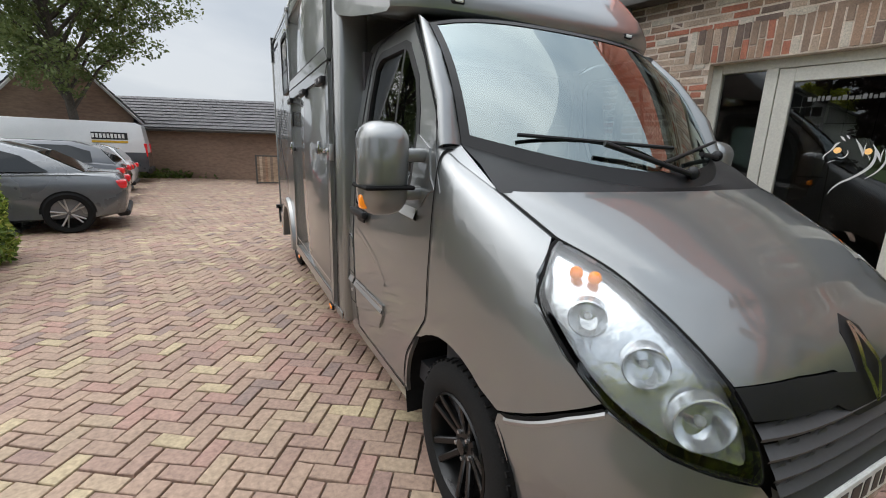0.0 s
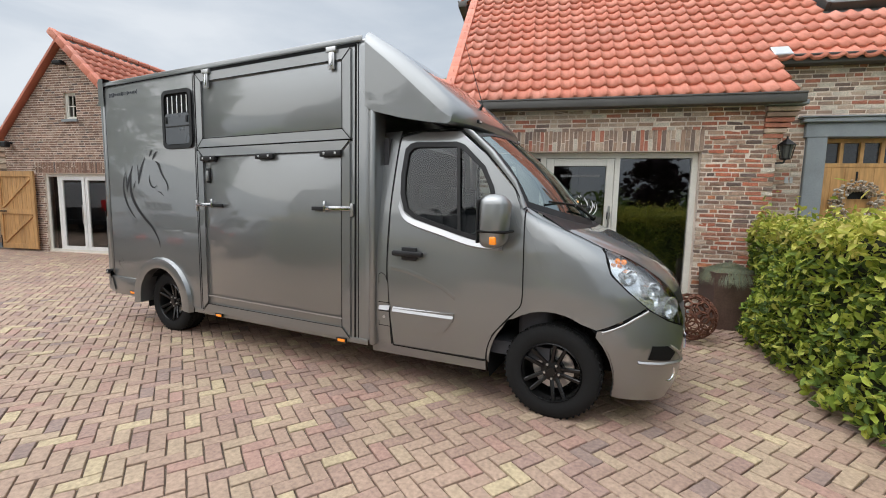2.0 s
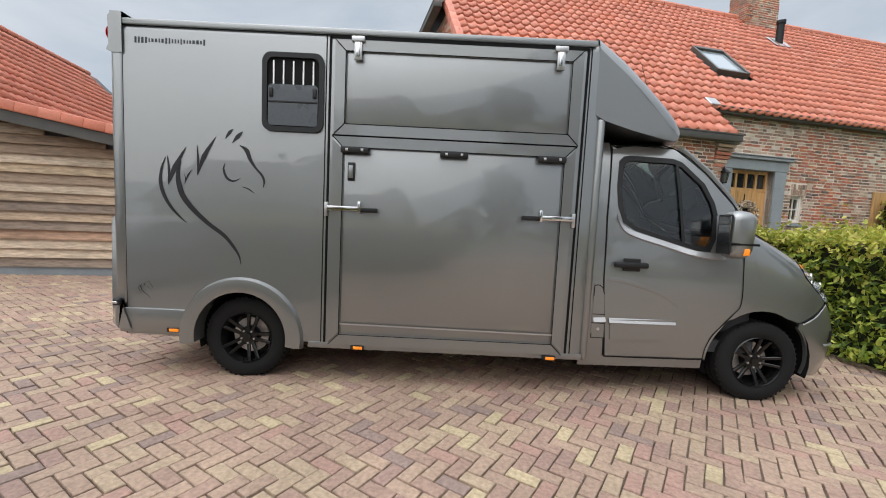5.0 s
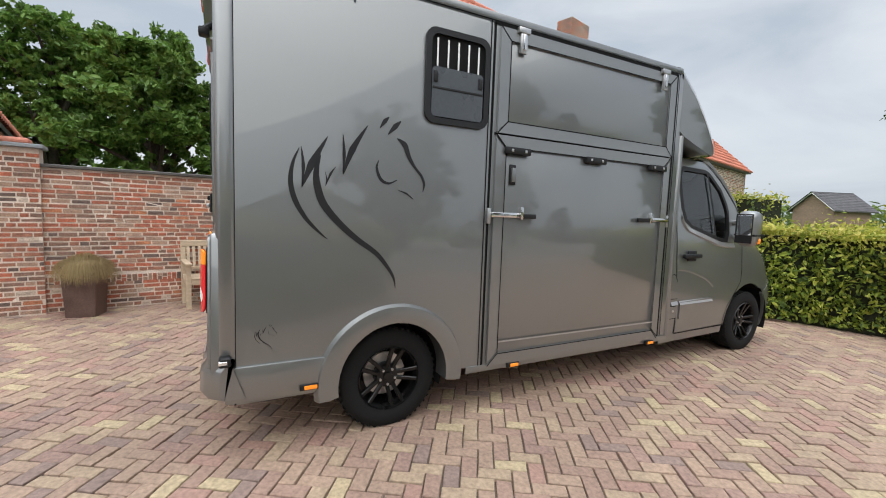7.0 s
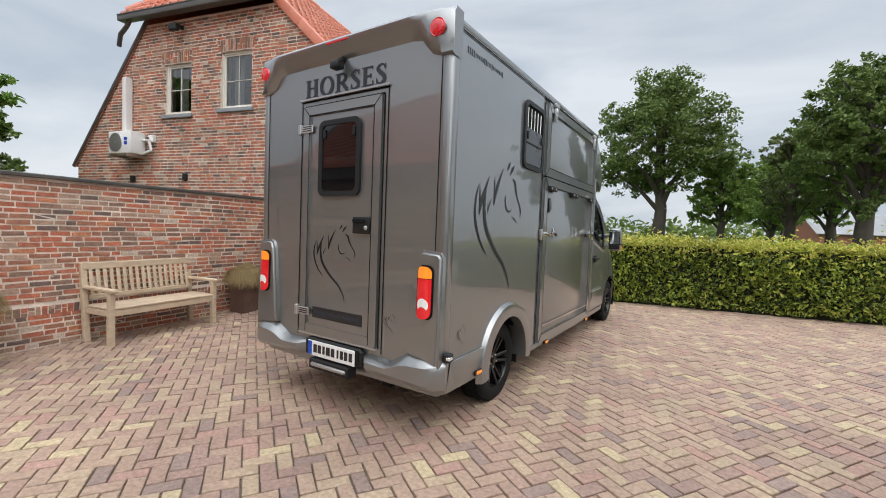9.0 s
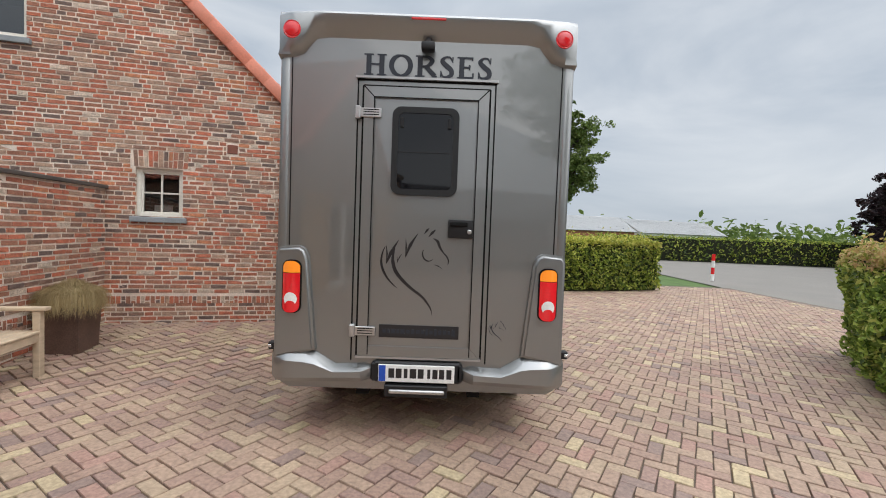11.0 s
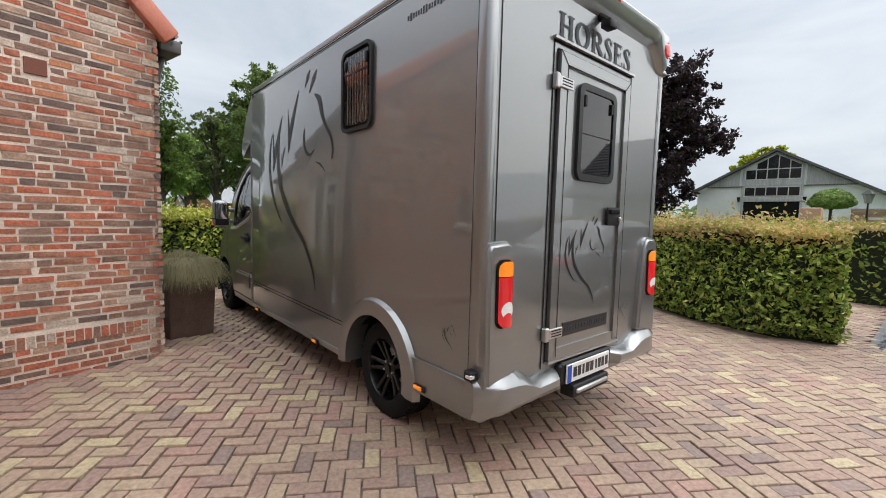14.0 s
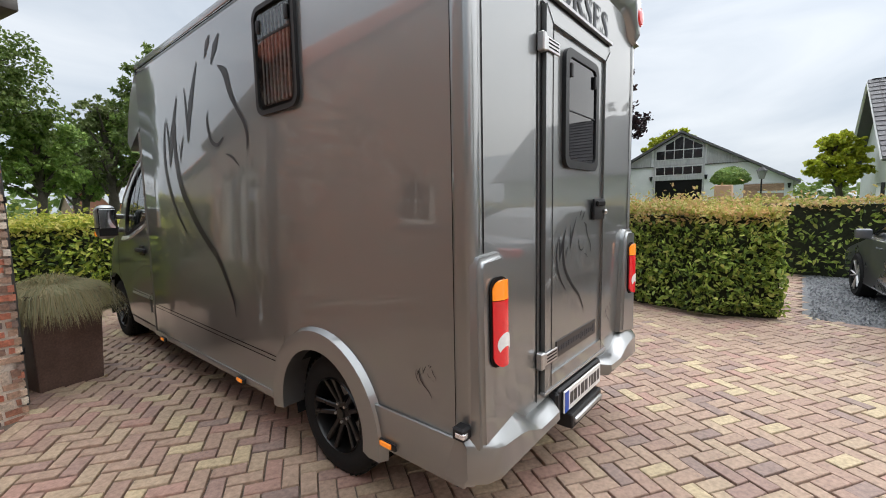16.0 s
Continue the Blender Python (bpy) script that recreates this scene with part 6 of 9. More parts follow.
lay_bricks(pier, lambda z: [(4.52, 4.98)], 0.02, 2.06, seed=26)
part("pier_cap", boxes(((4.47, -0.30, 2.08), (5.03, 0.06, 2.13)), bevel=0.008), STONE, pier)
part("pier_tile", boxes(((4.60, -0.25, 2.13), (4.90, 0.02, 2.20)), bevel=0.03, seg=2), TILE_J, pier, "red ridge tile on the pier")

# ---- windows, doors and frames ----
def frame_bars(name, m, u0, u1, z0, z1, w, d, material, parent=None, out=0.0):
    """Four bars of a frame in a wall's own axes."""
    bm = boxes(((u0, out - d, z0), (u0 + w, out, z1)), ((u1 - w, out - d, z0), (u1, out, z1)), ((u0 + w, out - d, z1 - w), (u1 - w, out, z1)), ((u0 + w, out - d, z0), (u1 - w, out, z0 + w)), bevel=0.004)
    ob = part(name, bm, material, parent)
    if parent is None:
        ob.matrix_world = m
    return ob


def glass(name, u0, u1, z0, z1, out, material, parent, label=""):
    return part(name, sheet([(u0, z0), (u1, z0), (u1, z1), (u0, z1)], (), 0, lambda u, v: Vector((u, out, v)), 0, flip=True), material, parent, label, 0)


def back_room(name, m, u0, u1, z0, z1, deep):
    """A closed room behind a window; its dimness is put into dark walls."""
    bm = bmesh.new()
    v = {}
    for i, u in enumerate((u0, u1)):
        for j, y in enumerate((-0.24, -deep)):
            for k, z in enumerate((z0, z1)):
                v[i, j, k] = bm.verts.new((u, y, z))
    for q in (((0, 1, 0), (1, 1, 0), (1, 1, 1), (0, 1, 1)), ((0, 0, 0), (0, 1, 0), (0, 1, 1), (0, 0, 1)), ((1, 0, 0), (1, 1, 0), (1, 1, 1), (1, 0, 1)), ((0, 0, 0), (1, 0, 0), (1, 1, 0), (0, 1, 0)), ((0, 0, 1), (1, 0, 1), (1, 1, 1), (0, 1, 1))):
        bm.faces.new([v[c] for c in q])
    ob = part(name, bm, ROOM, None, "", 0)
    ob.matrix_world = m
    return tagged(ob, "plain room behind the window, its dimness put into dark walls", "room", kind="structure")


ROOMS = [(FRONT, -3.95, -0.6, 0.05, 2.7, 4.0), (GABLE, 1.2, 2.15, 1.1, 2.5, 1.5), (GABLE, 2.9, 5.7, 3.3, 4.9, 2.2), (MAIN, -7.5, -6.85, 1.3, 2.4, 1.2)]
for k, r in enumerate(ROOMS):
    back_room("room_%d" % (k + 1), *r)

# glazed entrance
ent = tagged(frame_bars("door_entrance", FRONT, op[0], op[1], op[2], op[3], 0.075, 0.09, CREAM, None, -0.10), "cream framed glazed entrance with door and window", "door", kind="structure")
part("mullion", boxes(((-2.60, -0.19, 0.12), (-2.53, -0.10, 2.23)), ((-1.585, -0.19, 0.12), (-1.50, -0.10, 2.23)), bevel=0.004), CREAM, ent)
glass("side_pane", -1.50, -1.17, 0.18, 2.23, -0.14, ROOMGLASS, ent)
glass("large_pane", -3.53, -2.60, 0.18, 2.23, -0.14, ROOMGLASS, ent)
leaf = frame_bars("door_leaf", FRONT, -2.525, -1.59, 0.14, 2.22, 0.105, 0.07, CREAM, ent, -0.105)
glass("door_pane", -2.425, -1.69, 0.24, 2.12, -0.14, ROOMGLASS, leaf)
bm = bmesh.new()
rod(bm, (-2.475, -0.06, 1.0), (-2.475, -0.06, 1.55), 0.013)
for z in (1.05, 1.5):
    rod(bm, (-2.475, -0.06, z), (-2.475, -0.105, z), 0.009)
part("door_handle", bm, STEEL, leaf, "upright steel pull handle")
part("door_lock", boxes(((-2.50, -0.105, 1.36), (-2.455, -0.092, 1.46)), bevel=0.004), BLACK, leaf)
part("entrance_sill", boxes(((op[0], -0.16, 0.08), (op[1], 0.03, 0.115)), bevel=0.005), STONE, ent)
decal(lambda u, v: Vector((-2.05 - u * 1.0, -0.137, 1.25 + v)), 0.42, surface("white_vinyl", (0.7, 0.7, 0.7), 0.5), leaf, flip=True)
bm, x = bmesh.new(), -1.80
while x > -2.32:
    w = bars.uniform(0.015, 0.03)
    box(bm, (x - w, -0.139, 1.96), (x, -0.137, 1.96 + bars.choice((0.025, 0.035))))
    x -= w + 0.009
part("lettering_bars", bm, surface("dim_vinyl", (0.16, 0.16, 0.16), 0.6), leaf, "row of small pale lettering", 0)
for k, u in enumerate((-1.85, -2.05, -2.25)):
    lampo = thing("pendant_lamp", FRONT @ pose(u, -1.6 - 0.3 * k, 1.62), "small warm pendant bulb glowing in the room", "lamp", "pendants in the entrance")
    bm = bmesh.new()
    bmesh.ops.create_uvsphere(bm, u_segments=12, v_segments=8, radius=0.032)
    part("bulb", bm, BULB, lampo)
    bm = bmesh.new()
    rod(bm, (0, 0, 0.05), (0, 0, 1.06), 0.005, 5)
    part("cord", bm, BLACK, lampo)


def small_window(name, m, u0, u1, z0, z1, label, bars_u=1, bars_z=1, curtain=False):
    w = tagged(frame_bars(name, m, u0, u1, z0, z1, 0.042, 0.07, CREAM, None, -0.05), label, "window", kind="structure")
    frame_bars("sash", m, u0 + 0.04, u1 - 0.04, z0 + 0.04, z1 - 0.04, 0.03, 0.045, CREAM, w, -0.065)
    bm = bmesh.new()
    um, zm = (u0 + u1) / 2, (z0 + z1) / 2
    gb = 0.006 if curtain else 0.011
    box(bm, (um - gb, -0.10, z0 + 0.06), (um + gb, -0.075, z1 - 0.06))
    box(bm, (u0 + 0.06, -0.101, zm - gb), (u1 - 0.06, -0.076, zm + gb))
    part("glazing_bars", bm, CREAM, w)
    glass("pane", u0 + 0.065, u1 - 0.065, z0 + 0.065, z1 - 0.065, -0.09, ROOMGLASS, w)
    part("window_sill", boxes(((u0 - 0.05, -0.08, z0 - 0.075), (u1 + 0.05, 0.055, z0 - 0.004)), bevel=0.006), STONE, w, "grey stone window sill")
    if curtain:
        bm = bmesh.new()
        for a, b in ((u0 + 0.06, u0 + 0.20), (u1 - 0.30, u1 - 0.06)):
            n = 16
            rows = []
            for k in range(n + 1):
                u = a + (b - a) * k / n
                rows.append([bm.verts.new((u, -0.30 + 0.02 * math.sin(k * 1.6), z)) for z in (z0, z1)])
            for p, q in zip(rows, rows[1:]):
                bm.faces.new((p[0], q[0], q[1], p[1]))
        part("curtain", bm, PLASTER, w, "pale hanging curtain")
    return w


small_window("window_gable_low", GABLE, 1.40, 1.96, 1.52, 2.16, "small cream window with four panes")
part("window_note", boxes(((1.56, -0.12, 1.60), (1.78, -0.115, 1.68))), WHITE, bpy.data.objects["window_gable_low"], "white paper note")
small_window("window_gable_right", GABLE, 3.13, 3.90, 3.64, 4.72, "upper cream window with pale curtains", curtain=True)
small_window("window_gable_left", GABLE, 4.66, 5.40, 3.60, 4.62, "upper cream window with pale curtains", curtain=True)
small_window("window_main", MAIN, -7.27, -6.92, 1.58, 2.13, "small cream window with four panes")

# front door in a stone surround
fd = new("door_front")
fd.matrix_world = MAIN
tagged(fd, "oiled oak front door in a grey stone surround", "door", kind="structure")
part("stone_jamb", boxes(((-5.38, -0.1, 0), (-5.13, 0.05, 2.56)), bevel=0.01), STONE, fd)
part("stone_jamb", boxes(((-6.70, -0.1, 0), (-6.42, 0.05, 2.56)), bevel=0.01), STONE, fd)
part("stone_lintel", boxes(((-6.73, -0.1, 2.56), (-5.10, 0.055, 2.76)), bevel=0.01), STONE, fd)
part("lintel_moulding", boxes(((-6.79, -0.1, 2.76), (-5.04, 0.10, 2.82)), ((-6.82, -0.1, 2.82), (-5.01, 0.12, 2.845)), bevel=0.01), STONE, fd)
lf = part("door_leaf", boxes(*[((-6.41 + 0.172 * k, -0.16, 0.05), (-6.41 + 0.172 * k + 0.168, -0.11, 2.16)) for k in range(6)], ((-6.41, -0.165, 2.16), (-5.38, -0.105, 2.22)), ((-6.41, -0.165, 2.50), (-5.38, -0.105, 2.56)), *[((-6.41 + 0.245 * k, -0.165, 2.2), (-6.41 + 0.245 * k + 0.05, -0.105, 2.52)) for k in range(5)], bevel=0.004), OAKD, fd, "oiled oak plank door leaf")
glass("top_pane", -6.40, -5.39, 2.22, 2.50, -0.14, surface("dark_door_glass", (0.02, 0.022, 0.024), 0.05, var=0.05, rough_var=0, coat=0.5), lf)
part("letter_plate", boxes(((-6.02, -0.11, 1.72), (-5.78, -0.095, 1.86)), bevel=0.005), BLACK, lf)
wreath = thing("door_wreath", MAIN @ pose(-5.83, -0.06, 1.66), "round wreath of pale dried buds hanging on the oak door", "wreath")
vs, fs, rg = [], [], random.Random(4)
bm = bmesh.new()
for k in range(420):
    a, r, b = rg.uniform(0, 6.283), 0.085 * math.sqrt(rg.random()), rg.uniform(0, 6.283)
    p = ((0.24 + r * math.cos(b)) * math.cos(a), 0.06 + r * math.sin(b) * 0.9, (0.24 + r * math.cos(b)) * math.sin(a))
    bmesh.ops.create_icosphere(bm, subdivisions=1, radius=rg.uniform(0.012, 0.022), matrix=Matrix.Translation(p))
part("buds", bm, surface("dried_buds", (0.36, 0.29, 0.21), 0.9, palette=[(1, (0.40, 0.33, 0.25)), (1, (0.28, 0.21, 0.15)), (1, (0.5, 0.45, 0.38))], pick="island"), wreath)
bm = bmesh.new()
rod(bm, (0, 0.01, 0.30), (0, 0.01, 0.44), 0.012)
part("hanger", bm, BLACK, wreath)
num = part("house_number", boxes(((-5.02, 0.008, 1.93), (-4.985, 0.016, 2.01)), ((-4.965, 0.008, 1.93), (-4.92, 0.016, 2.01))), STEEL, None)
num.matrix_world = MAIN
tagged(num, "small steel number bars on the brick wall", "sign")
sh = part("window_shutter", boxes(((-9.75, 0.01, 1.0), (-9.12, 0.05, 2.32)), bevel=0.005), OAK, None)
sh.matrix_world = MAIN
tagged(sh, "pale oak window shutter on the brick wall", "shutter")

# wall lantern
lan = thing("wall_lantern", MAIN @ pose(-4.63, 0.56, 2.21, 0, 0, 90), "black wall lantern with glass panes on a bracket", "lantern")
bm = bmesh.new()
bmesh.ops.create_cone(bm, cap_ends=True, segments=6, radius1=0.055, radius2=0.085, depth=0.17, matrix=Matrix.Translation((0, 0, 0.09)))
part("lantern_glass", bm, surface("lantern_glass", (0.10, 0.10, 0.095), 0.1), lan, "", 0)
bm = bmesh.new()
bmesh.ops.create_cone(bm, cap_ends=True, segments=6, radius1=0.115, radius2=0.02, depth=0.08, matrix=Matrix.Translation((0, 0, 0.215)))
part("lantern_cap", bm, BLACK, lan, "", 0)
bm = bmesh.new()
bmesh.ops.create_cone(bm, cap_ends=True, segments=6, radius1=0.06, radius2=0.06, depth=0.015, matrix=Matrix.Translation((0, 0, 0.0)))
part("lantern_base", bm, BLACK, lan, "", 0)
for k in range(6):
    a = math.pi / 3 * k
    bm = bmesh.new()
    rod(bm, (0.058 * math.cos(a), 0.058 * math.sin(a), 0), (0.088 * math.cos(a), 0.088 * math.sin(a), 0.18), 0.006, 4)
    part("rib", bm, BLACK, lan, "", 0)
bm = bmesh.new()
rod(bm, (0, 0, 0.25), (0, 0, 0.29), 0.012, 6)
part("finial", bm, BLACK, lan, "", 0)
bm = bmesh.new()
rod(bm, (0, -0.16, -0.06), (0, -0.02, -0.05), 0.012, 6)
rod(bm, (0, -0.02, -0.05), (0, 0, 0.0), 0.012, 6)
box(bm, (-0.03, -0.17, -0.12), (0.03, -0.15, 0.02), 0.004)
part("bracket", bm, BLACK, lan)

# ---- roofs ----
def tile_mesh():
    """One clay pantile: an S across, lifted at its lower end, with a thick front lip."""
    prof = [(k / 8, 0.021 * (math.cos(2 * math.pi * k / 8 + 0.6) + 0.35 * math.cos(4 * math.pi * k / 8 + 1.2))) for k in range(9)]
    vs, fs = [], []
    for (v, lift) in ((-0.04, 0.048), (0.29, 0.004)):
        for u, h in prof:
            vs.append((u * 0.213, v, h + lift + 0.02))
    for u, h in prof:
        vs.append((u * 0.213, -0.036, h + 0.008 + 0.02))
    n = 9
    for i in range(n - 1):
        fs.append((i, i + 1, n + i + 1, n + i))
        fs.append((2 * n + i, 2 * n + i + 1, i + 1, i))
    fs.append((0, n, 2 * n))
    fs.append((n - 1, 2 * n - 1, 3 * n - 1)[::-1])
    return vs, fs


TILE_V, TILE_F = tile_mesh()
TILE_ME = bpy.data.meshes.new("roof_tile")
TILE_ME.from_pydata(TILE_V, [], TILE_F)
TILE_ME.materials.append(TILE_P)
TILE_ME.polygons.foreach_set("use_smooth", [True] * len(TILE_F))


def tile_roof(roof, u0, u1, v1, keep, stretch=None, most=300, seed=1, material=None):
    """Rows of pantiles on a roof's own plane, (along the eave, up the slope)."""
    rng = random.Random(seed)
    vs, fs, singles = [], [], 0
    v = 0.0
    while v < v1:
        u = u0
        while u < u1:
            if keep(u + 0.10, v + 0.14):
                if stretch and singles < most and stretch[0] <= u <= stretch[1] and stretch[2] <= v <= stretch[3]:
                    ob = new("roof_tile", TILE_ME)
                    ob.parent = roof
                    ob.matrix_local = Matrix.Translation((u, v, rng.uniform(-0.003, 0.003))) @ Matrix.Rotation(rng.uniform(-0.012, 0.012), 4, "Z")
                    singles += 1
                else:
                    k, d = len(vs), rng.uniform(-0.003, 0.003)
                    vs += [(u + x, v + y, z + d) for x, y, z in TILE_V]
                    fs += [tuple(k + i for i in f) for f in TILE_F]
            u += 0.203
        v += 0.275
    mesh_from("roof_tiles", vs, fs, material or TILE_J, roof, kind="stuff", smooth=True)


def roof_slab(name, m, pts, label, material=ZINC, thick=0.06):
    ob = part(name, sheet(pts, (), 0, None, thick), material, None, "", 0)
    ob.matrix_world = m
    return tagged(ob, label, "roof", kind="structure")


SL = math.hypot(1, 0.96)
ANG = math.degrees(math.atan(0.96))
RIDGE_X = 4.45
# frame: x along the eave towards -y of the house, y up the slope, z out of the roof
EAVE = HOUSE @ Matrix.Translation((-0.10, 0.0, roof_z(-0.10) + 0.12)) @ Matrix.Rotation(radians(-90), 4, "Z") @ Matrix.Rotation(radians(ANG), 4, "X")
RV = (RIDGE_X + 0.10) * SL
STEP_V = 0.68 * SL
HIP_V = (2.62 + 0.10) * SL


def main_keep(u, v):
    if v > RV - 0.1 or u < 0.08 or u > 17.6:
        return False
    if u > 4.62 and v < STEP_V - 0.1:
        return False
    if v > HIP_V and u < (v - HIP_V) / (RV - HIP_V) * 1.75 - 0.05:
        return False
    if 5.66 < u < 6.54 and 1.68 * SL < v < 2.48 * SL:
        return False
    return True


roof = roof_slab("roof_main", EAVE, [(0.08, -0.06), (4.60, -0.06), (4.60, STEP_V - 0.06), (17.6, STEP_V - 0.06), (17.6, RV), (1.7, RV), (0.08, HIP_V)], "steep roof of bright red clay pantiles")
tile_roof(roof, 0.10, 17.5, RV, main_keep, (2.2, 7.8, 0.0, 2.6), seed=31)
vt = bmesh.new()
v = 0.0
while v < HIP_V - 0.1:
    box(vt, (0.02, v - 0.02, -0.09), (0.17, v + 0.33, 0.075), 0.02, 2, Matrix.Translation((0, 0, 0)))
    v += 0.325
part("verge_tiles", vt, TILE_J, roof, "red verge tiles")
# gutters
def gutter(u0, u1, v, parent):
    bm = bmesh.new()
    m = Matrix.Translation((0, v, 0.0)) @ Matrix.Rotation(radians(-ANG), 4, "X")
    box(bm, (u0, -0.085, -0.115), (u1, 0.085, 0.0), 0.012, 2, m)
    box(bm, (u0, -0.095, -0.012), (u1, -0.075, 0.012), 0.004, 1, m)
    return part("gutter", bm, ZINC, parent, "dark metal gutter and eaves board")


gutter(0.08, 4.66, -0.02, roof)
gutter(4.66, 17.6, STEP_V - 0.02, roof)
part("lead_flashing", boxes(((4.55, STEP_V - 0.12, 0.02), (4.78, STEP_V + 0.10, 0.10)), bevel=0.01), STEEL, roof)
# skylight and vent pipe
skl = thing("skylight", EAVE @ Matrix.Translation((5.68, 1.68 * SL, 0.06)), "grey framed roof window in red tiles", "skylight")
part("frame", boxes(((0, 0, -0.06), (0.055, 1.06, 0.07)), ((0.805, 0, -0.06), (0.86, 1.06, 0.07)), ((0.055, 0, -0.06), (0.805, 0.075, 0.06)), ((0.055, 0.97, -0.06), (0.805, 1.06, 0.08)), bevel=0.006), ZINC, skl)
part("pane", boxes(((0.055, 0.075, 0.02), (0.805, 0.97, 0.03))), surface("skylight_glass", (0.30, 0.36, 0.40), 0.06, var=0.04, rough_var=0, coat=1.0), skl)
vp = thing("roof_vent", EAVE @ Matrix.Translation((9.38, 3.47 * SL, 0.05)) @ Matrix.Rotation(radians(-ANG), 4, "X"), "black roof vent pipe with a lead apron", "vent pipe")
bm = bmesh.new()
rod(bm, (0, 0, -0.1), (0, 0, 0.55), 0.09, 14)
rod(bm, (0, 0, 0.50), (0, 0, 0.58), 0.11, 14)
part("pipe", bm, BLACK, vp)
part("apron", boxes(((-0.25, -0.22, 0.01), (0.25, 0.25, 0.03)), bevel=0.005), STEEL, vp).matrix_local = Matrix.Rotation(radians(ANG), 4, "X")
chim = slab_wall("chimney", HOUSE @ pose(RIDGE_X - 0.35, -9.6, 6.2, 0, 0, 90), [(-0.55, 0), (0.55, 0), (0.55, 2.2), (-0.55, 2.2)], (), MORTAR, "brown brick chimney on the ridge", 0.6)
lay_bricks(chim, lambda z: [(-0.55, 0.55)], 0.0, 2.19, seed=41)
chs = slab_wall("chimney_side", HOUSE @ pose(RIDGE_X - 0.35, -9.05, 6.2), [(0, 0), (0.6, 0), (0.6, 2.2), (0, 2.2)], (), MORTAR, "brown brick chimney side", 0.2)
lay_bricks(chs, lambda z: [(0.0, 0.6)], 0.0, 2.19, seed=42)
# ridge and hip over the gable, and the slope behind
bm = bmesh.new()
for k in range(40):
    rod(bm, (RIDGE_X, -1.75 - 0.40 * k, roof_z(RIDGE_X) + 0.15), (RIDGE_X, -1.75 - 0.40 * (k + 1) + 0.02, roof_z(RIDGE_X) + 0.16), 0.11, 10)
rt = part("ridge_tiles", bm, TILE_J, roof, "red ridge tiles")
rt.matrix_parent_inverse = roof.matrix_world.inverted()
rt.matrix_world = HOUSE
ZR = roof_z(RIDGE_X) + 0.13
ZH = 5.62
hip_run = 1.75
HANG = math.degrees(math.atan2(ZR - ZH, hip_run))
HIPM = HOUSE @ Matrix.Translation((RIDGE_X, 0.12, ZH)) @ Matrix.Rotation(radians(180), 4, "Z") @ Matrix.Rotation(radians(HANG), 4, "X")
HL = math.hypot(ZR - ZH, hip_run)
hip = roof_slab("roof_hip", HIPM, [(-1.85, 0), (1.95, 0), (0.06, HL), (-0.06, HL)], "small red tiled half hip over the gable")
tile_roof(hip, -1.83, 1.9, HL, lambda u, v: abs(u) < 1.9 * (1 - v / HL) + 0.05, seed=33)
gutter(-1.90, 1.98, -0.03, hip)
bm = bmesh.new()
for sx in (1.83, -1.72):
    a, b = Vector((RIDGE_X - sx, 0.12, ZH + 0.05)), Vector((RIDGE_X, -1.66, ZR + 0.06))
    for k in range(8):
        rod(bm, a.lerp(b, k / 8), a.lerp(b, (k + 1) / 8 - 0.01), 0.10, 10)
hr = part("hip_tiles", bm, TILE_J, hip, "red hip tiles")
hr.matrix_parent_inverse = hip.matrix_world.inverted()
hr.matrix_world = HOUSE
LB = math.hypot(8.24 - RIDGE_X, ZR - 2.62)
LANG = math.degrees(math.atan2(ZR - 2.62, 8.24 - RIDGE_X))
BACKM = HOUSE @ Matrix.Translation((8.24, -17.6, 2.62)) @ Matrix.Rotation(radians(90), 4, "Z") @ Matrix.Rotation(radians(LANG), 4, "X")
back_roof = roof_slab("roof_back", BACKM, [(0, 0), (17.53, 0), (17.53, LB * 0.62), (15.9, LB), (0, LB)], "red tiled slope behind the ridge", TILE_J)
part("verge_board", boxes(((17.50, -0.03, -0.04), (17.56, LB * 0.62, 0.03)), bevel=0.01), ZINC, back_roof, "dark verge board")
slab_wall("wall_back", HOUSE @ pose(8.14, 0, 0, 0, 0, -90), [(0.1, -0.1), (17.5, -0.1), (17.5, 2.7), (0.1, 2.7)], (), BRICK_J, "brick back wall of the house")
slab_wall("wall_far_gable", HOUSE @ pose(0, -17.5, 0, 0, 0, 180), [(-8.14, -0.1), (-0.65, -0.1), (-0.65, 3.6), (-4.4, 7.2), (-8.14, 2.7)], (), BRICK_J, "brick far gable of the house")
# rain pipe at the corner, gable gutter outlet
dp = thing("rain_pipe", HOUSE @ pose(-0.055, -0.34, 0), "dark grey rain pipe at the house corner", "rain pipe")
bm = bmesh.new()
rod(bm, (0, 0, 0.1), (0, 0, 2.6), 0.04, 12)
rod(bm, (0, 0, 2.6), (-0.07, 0.0, 2.90), 0.04, 12)
part("pipe", bm, ZINC, dp)
for z in (0.5, 1.6, 2.5):
    bm = bmesh.new()
    rod(bm, (0, 0, z), (0, 0, z + 0.04), 0.048, 12)
    part("pipe_clip", bm, BLACK, dp)
dq = thing("rain_pipe", HOUSE @ pose(0.56, -4.60, 0), "grey rain pipe in the corner of the brick walls", "rain pipe")
bm = bmesh.new()
rod(bm, (0, 0, 0.1), (0, 0, 3.6), 0.045, 12)
part("pipe", bm, STONE, dq)
dg = thing("rain_pipe", HOUSE @ pose(6.18, 0.02, 5.5), "dark gutter outlet bent down the gable edge", "rain pipe")
bm = bmesh.new()
for a, b in (((-0.1, 0.1, 0.05), (0.05, 0.1, -0.12)), ((0.05, 0.1, -0.12), (0.28, 0.06, -0.22)), ((0.28, 0.06, -0.22), (0.42, 0.0, -0.42))):
    rod(bm, a, b, 0.045, 10)
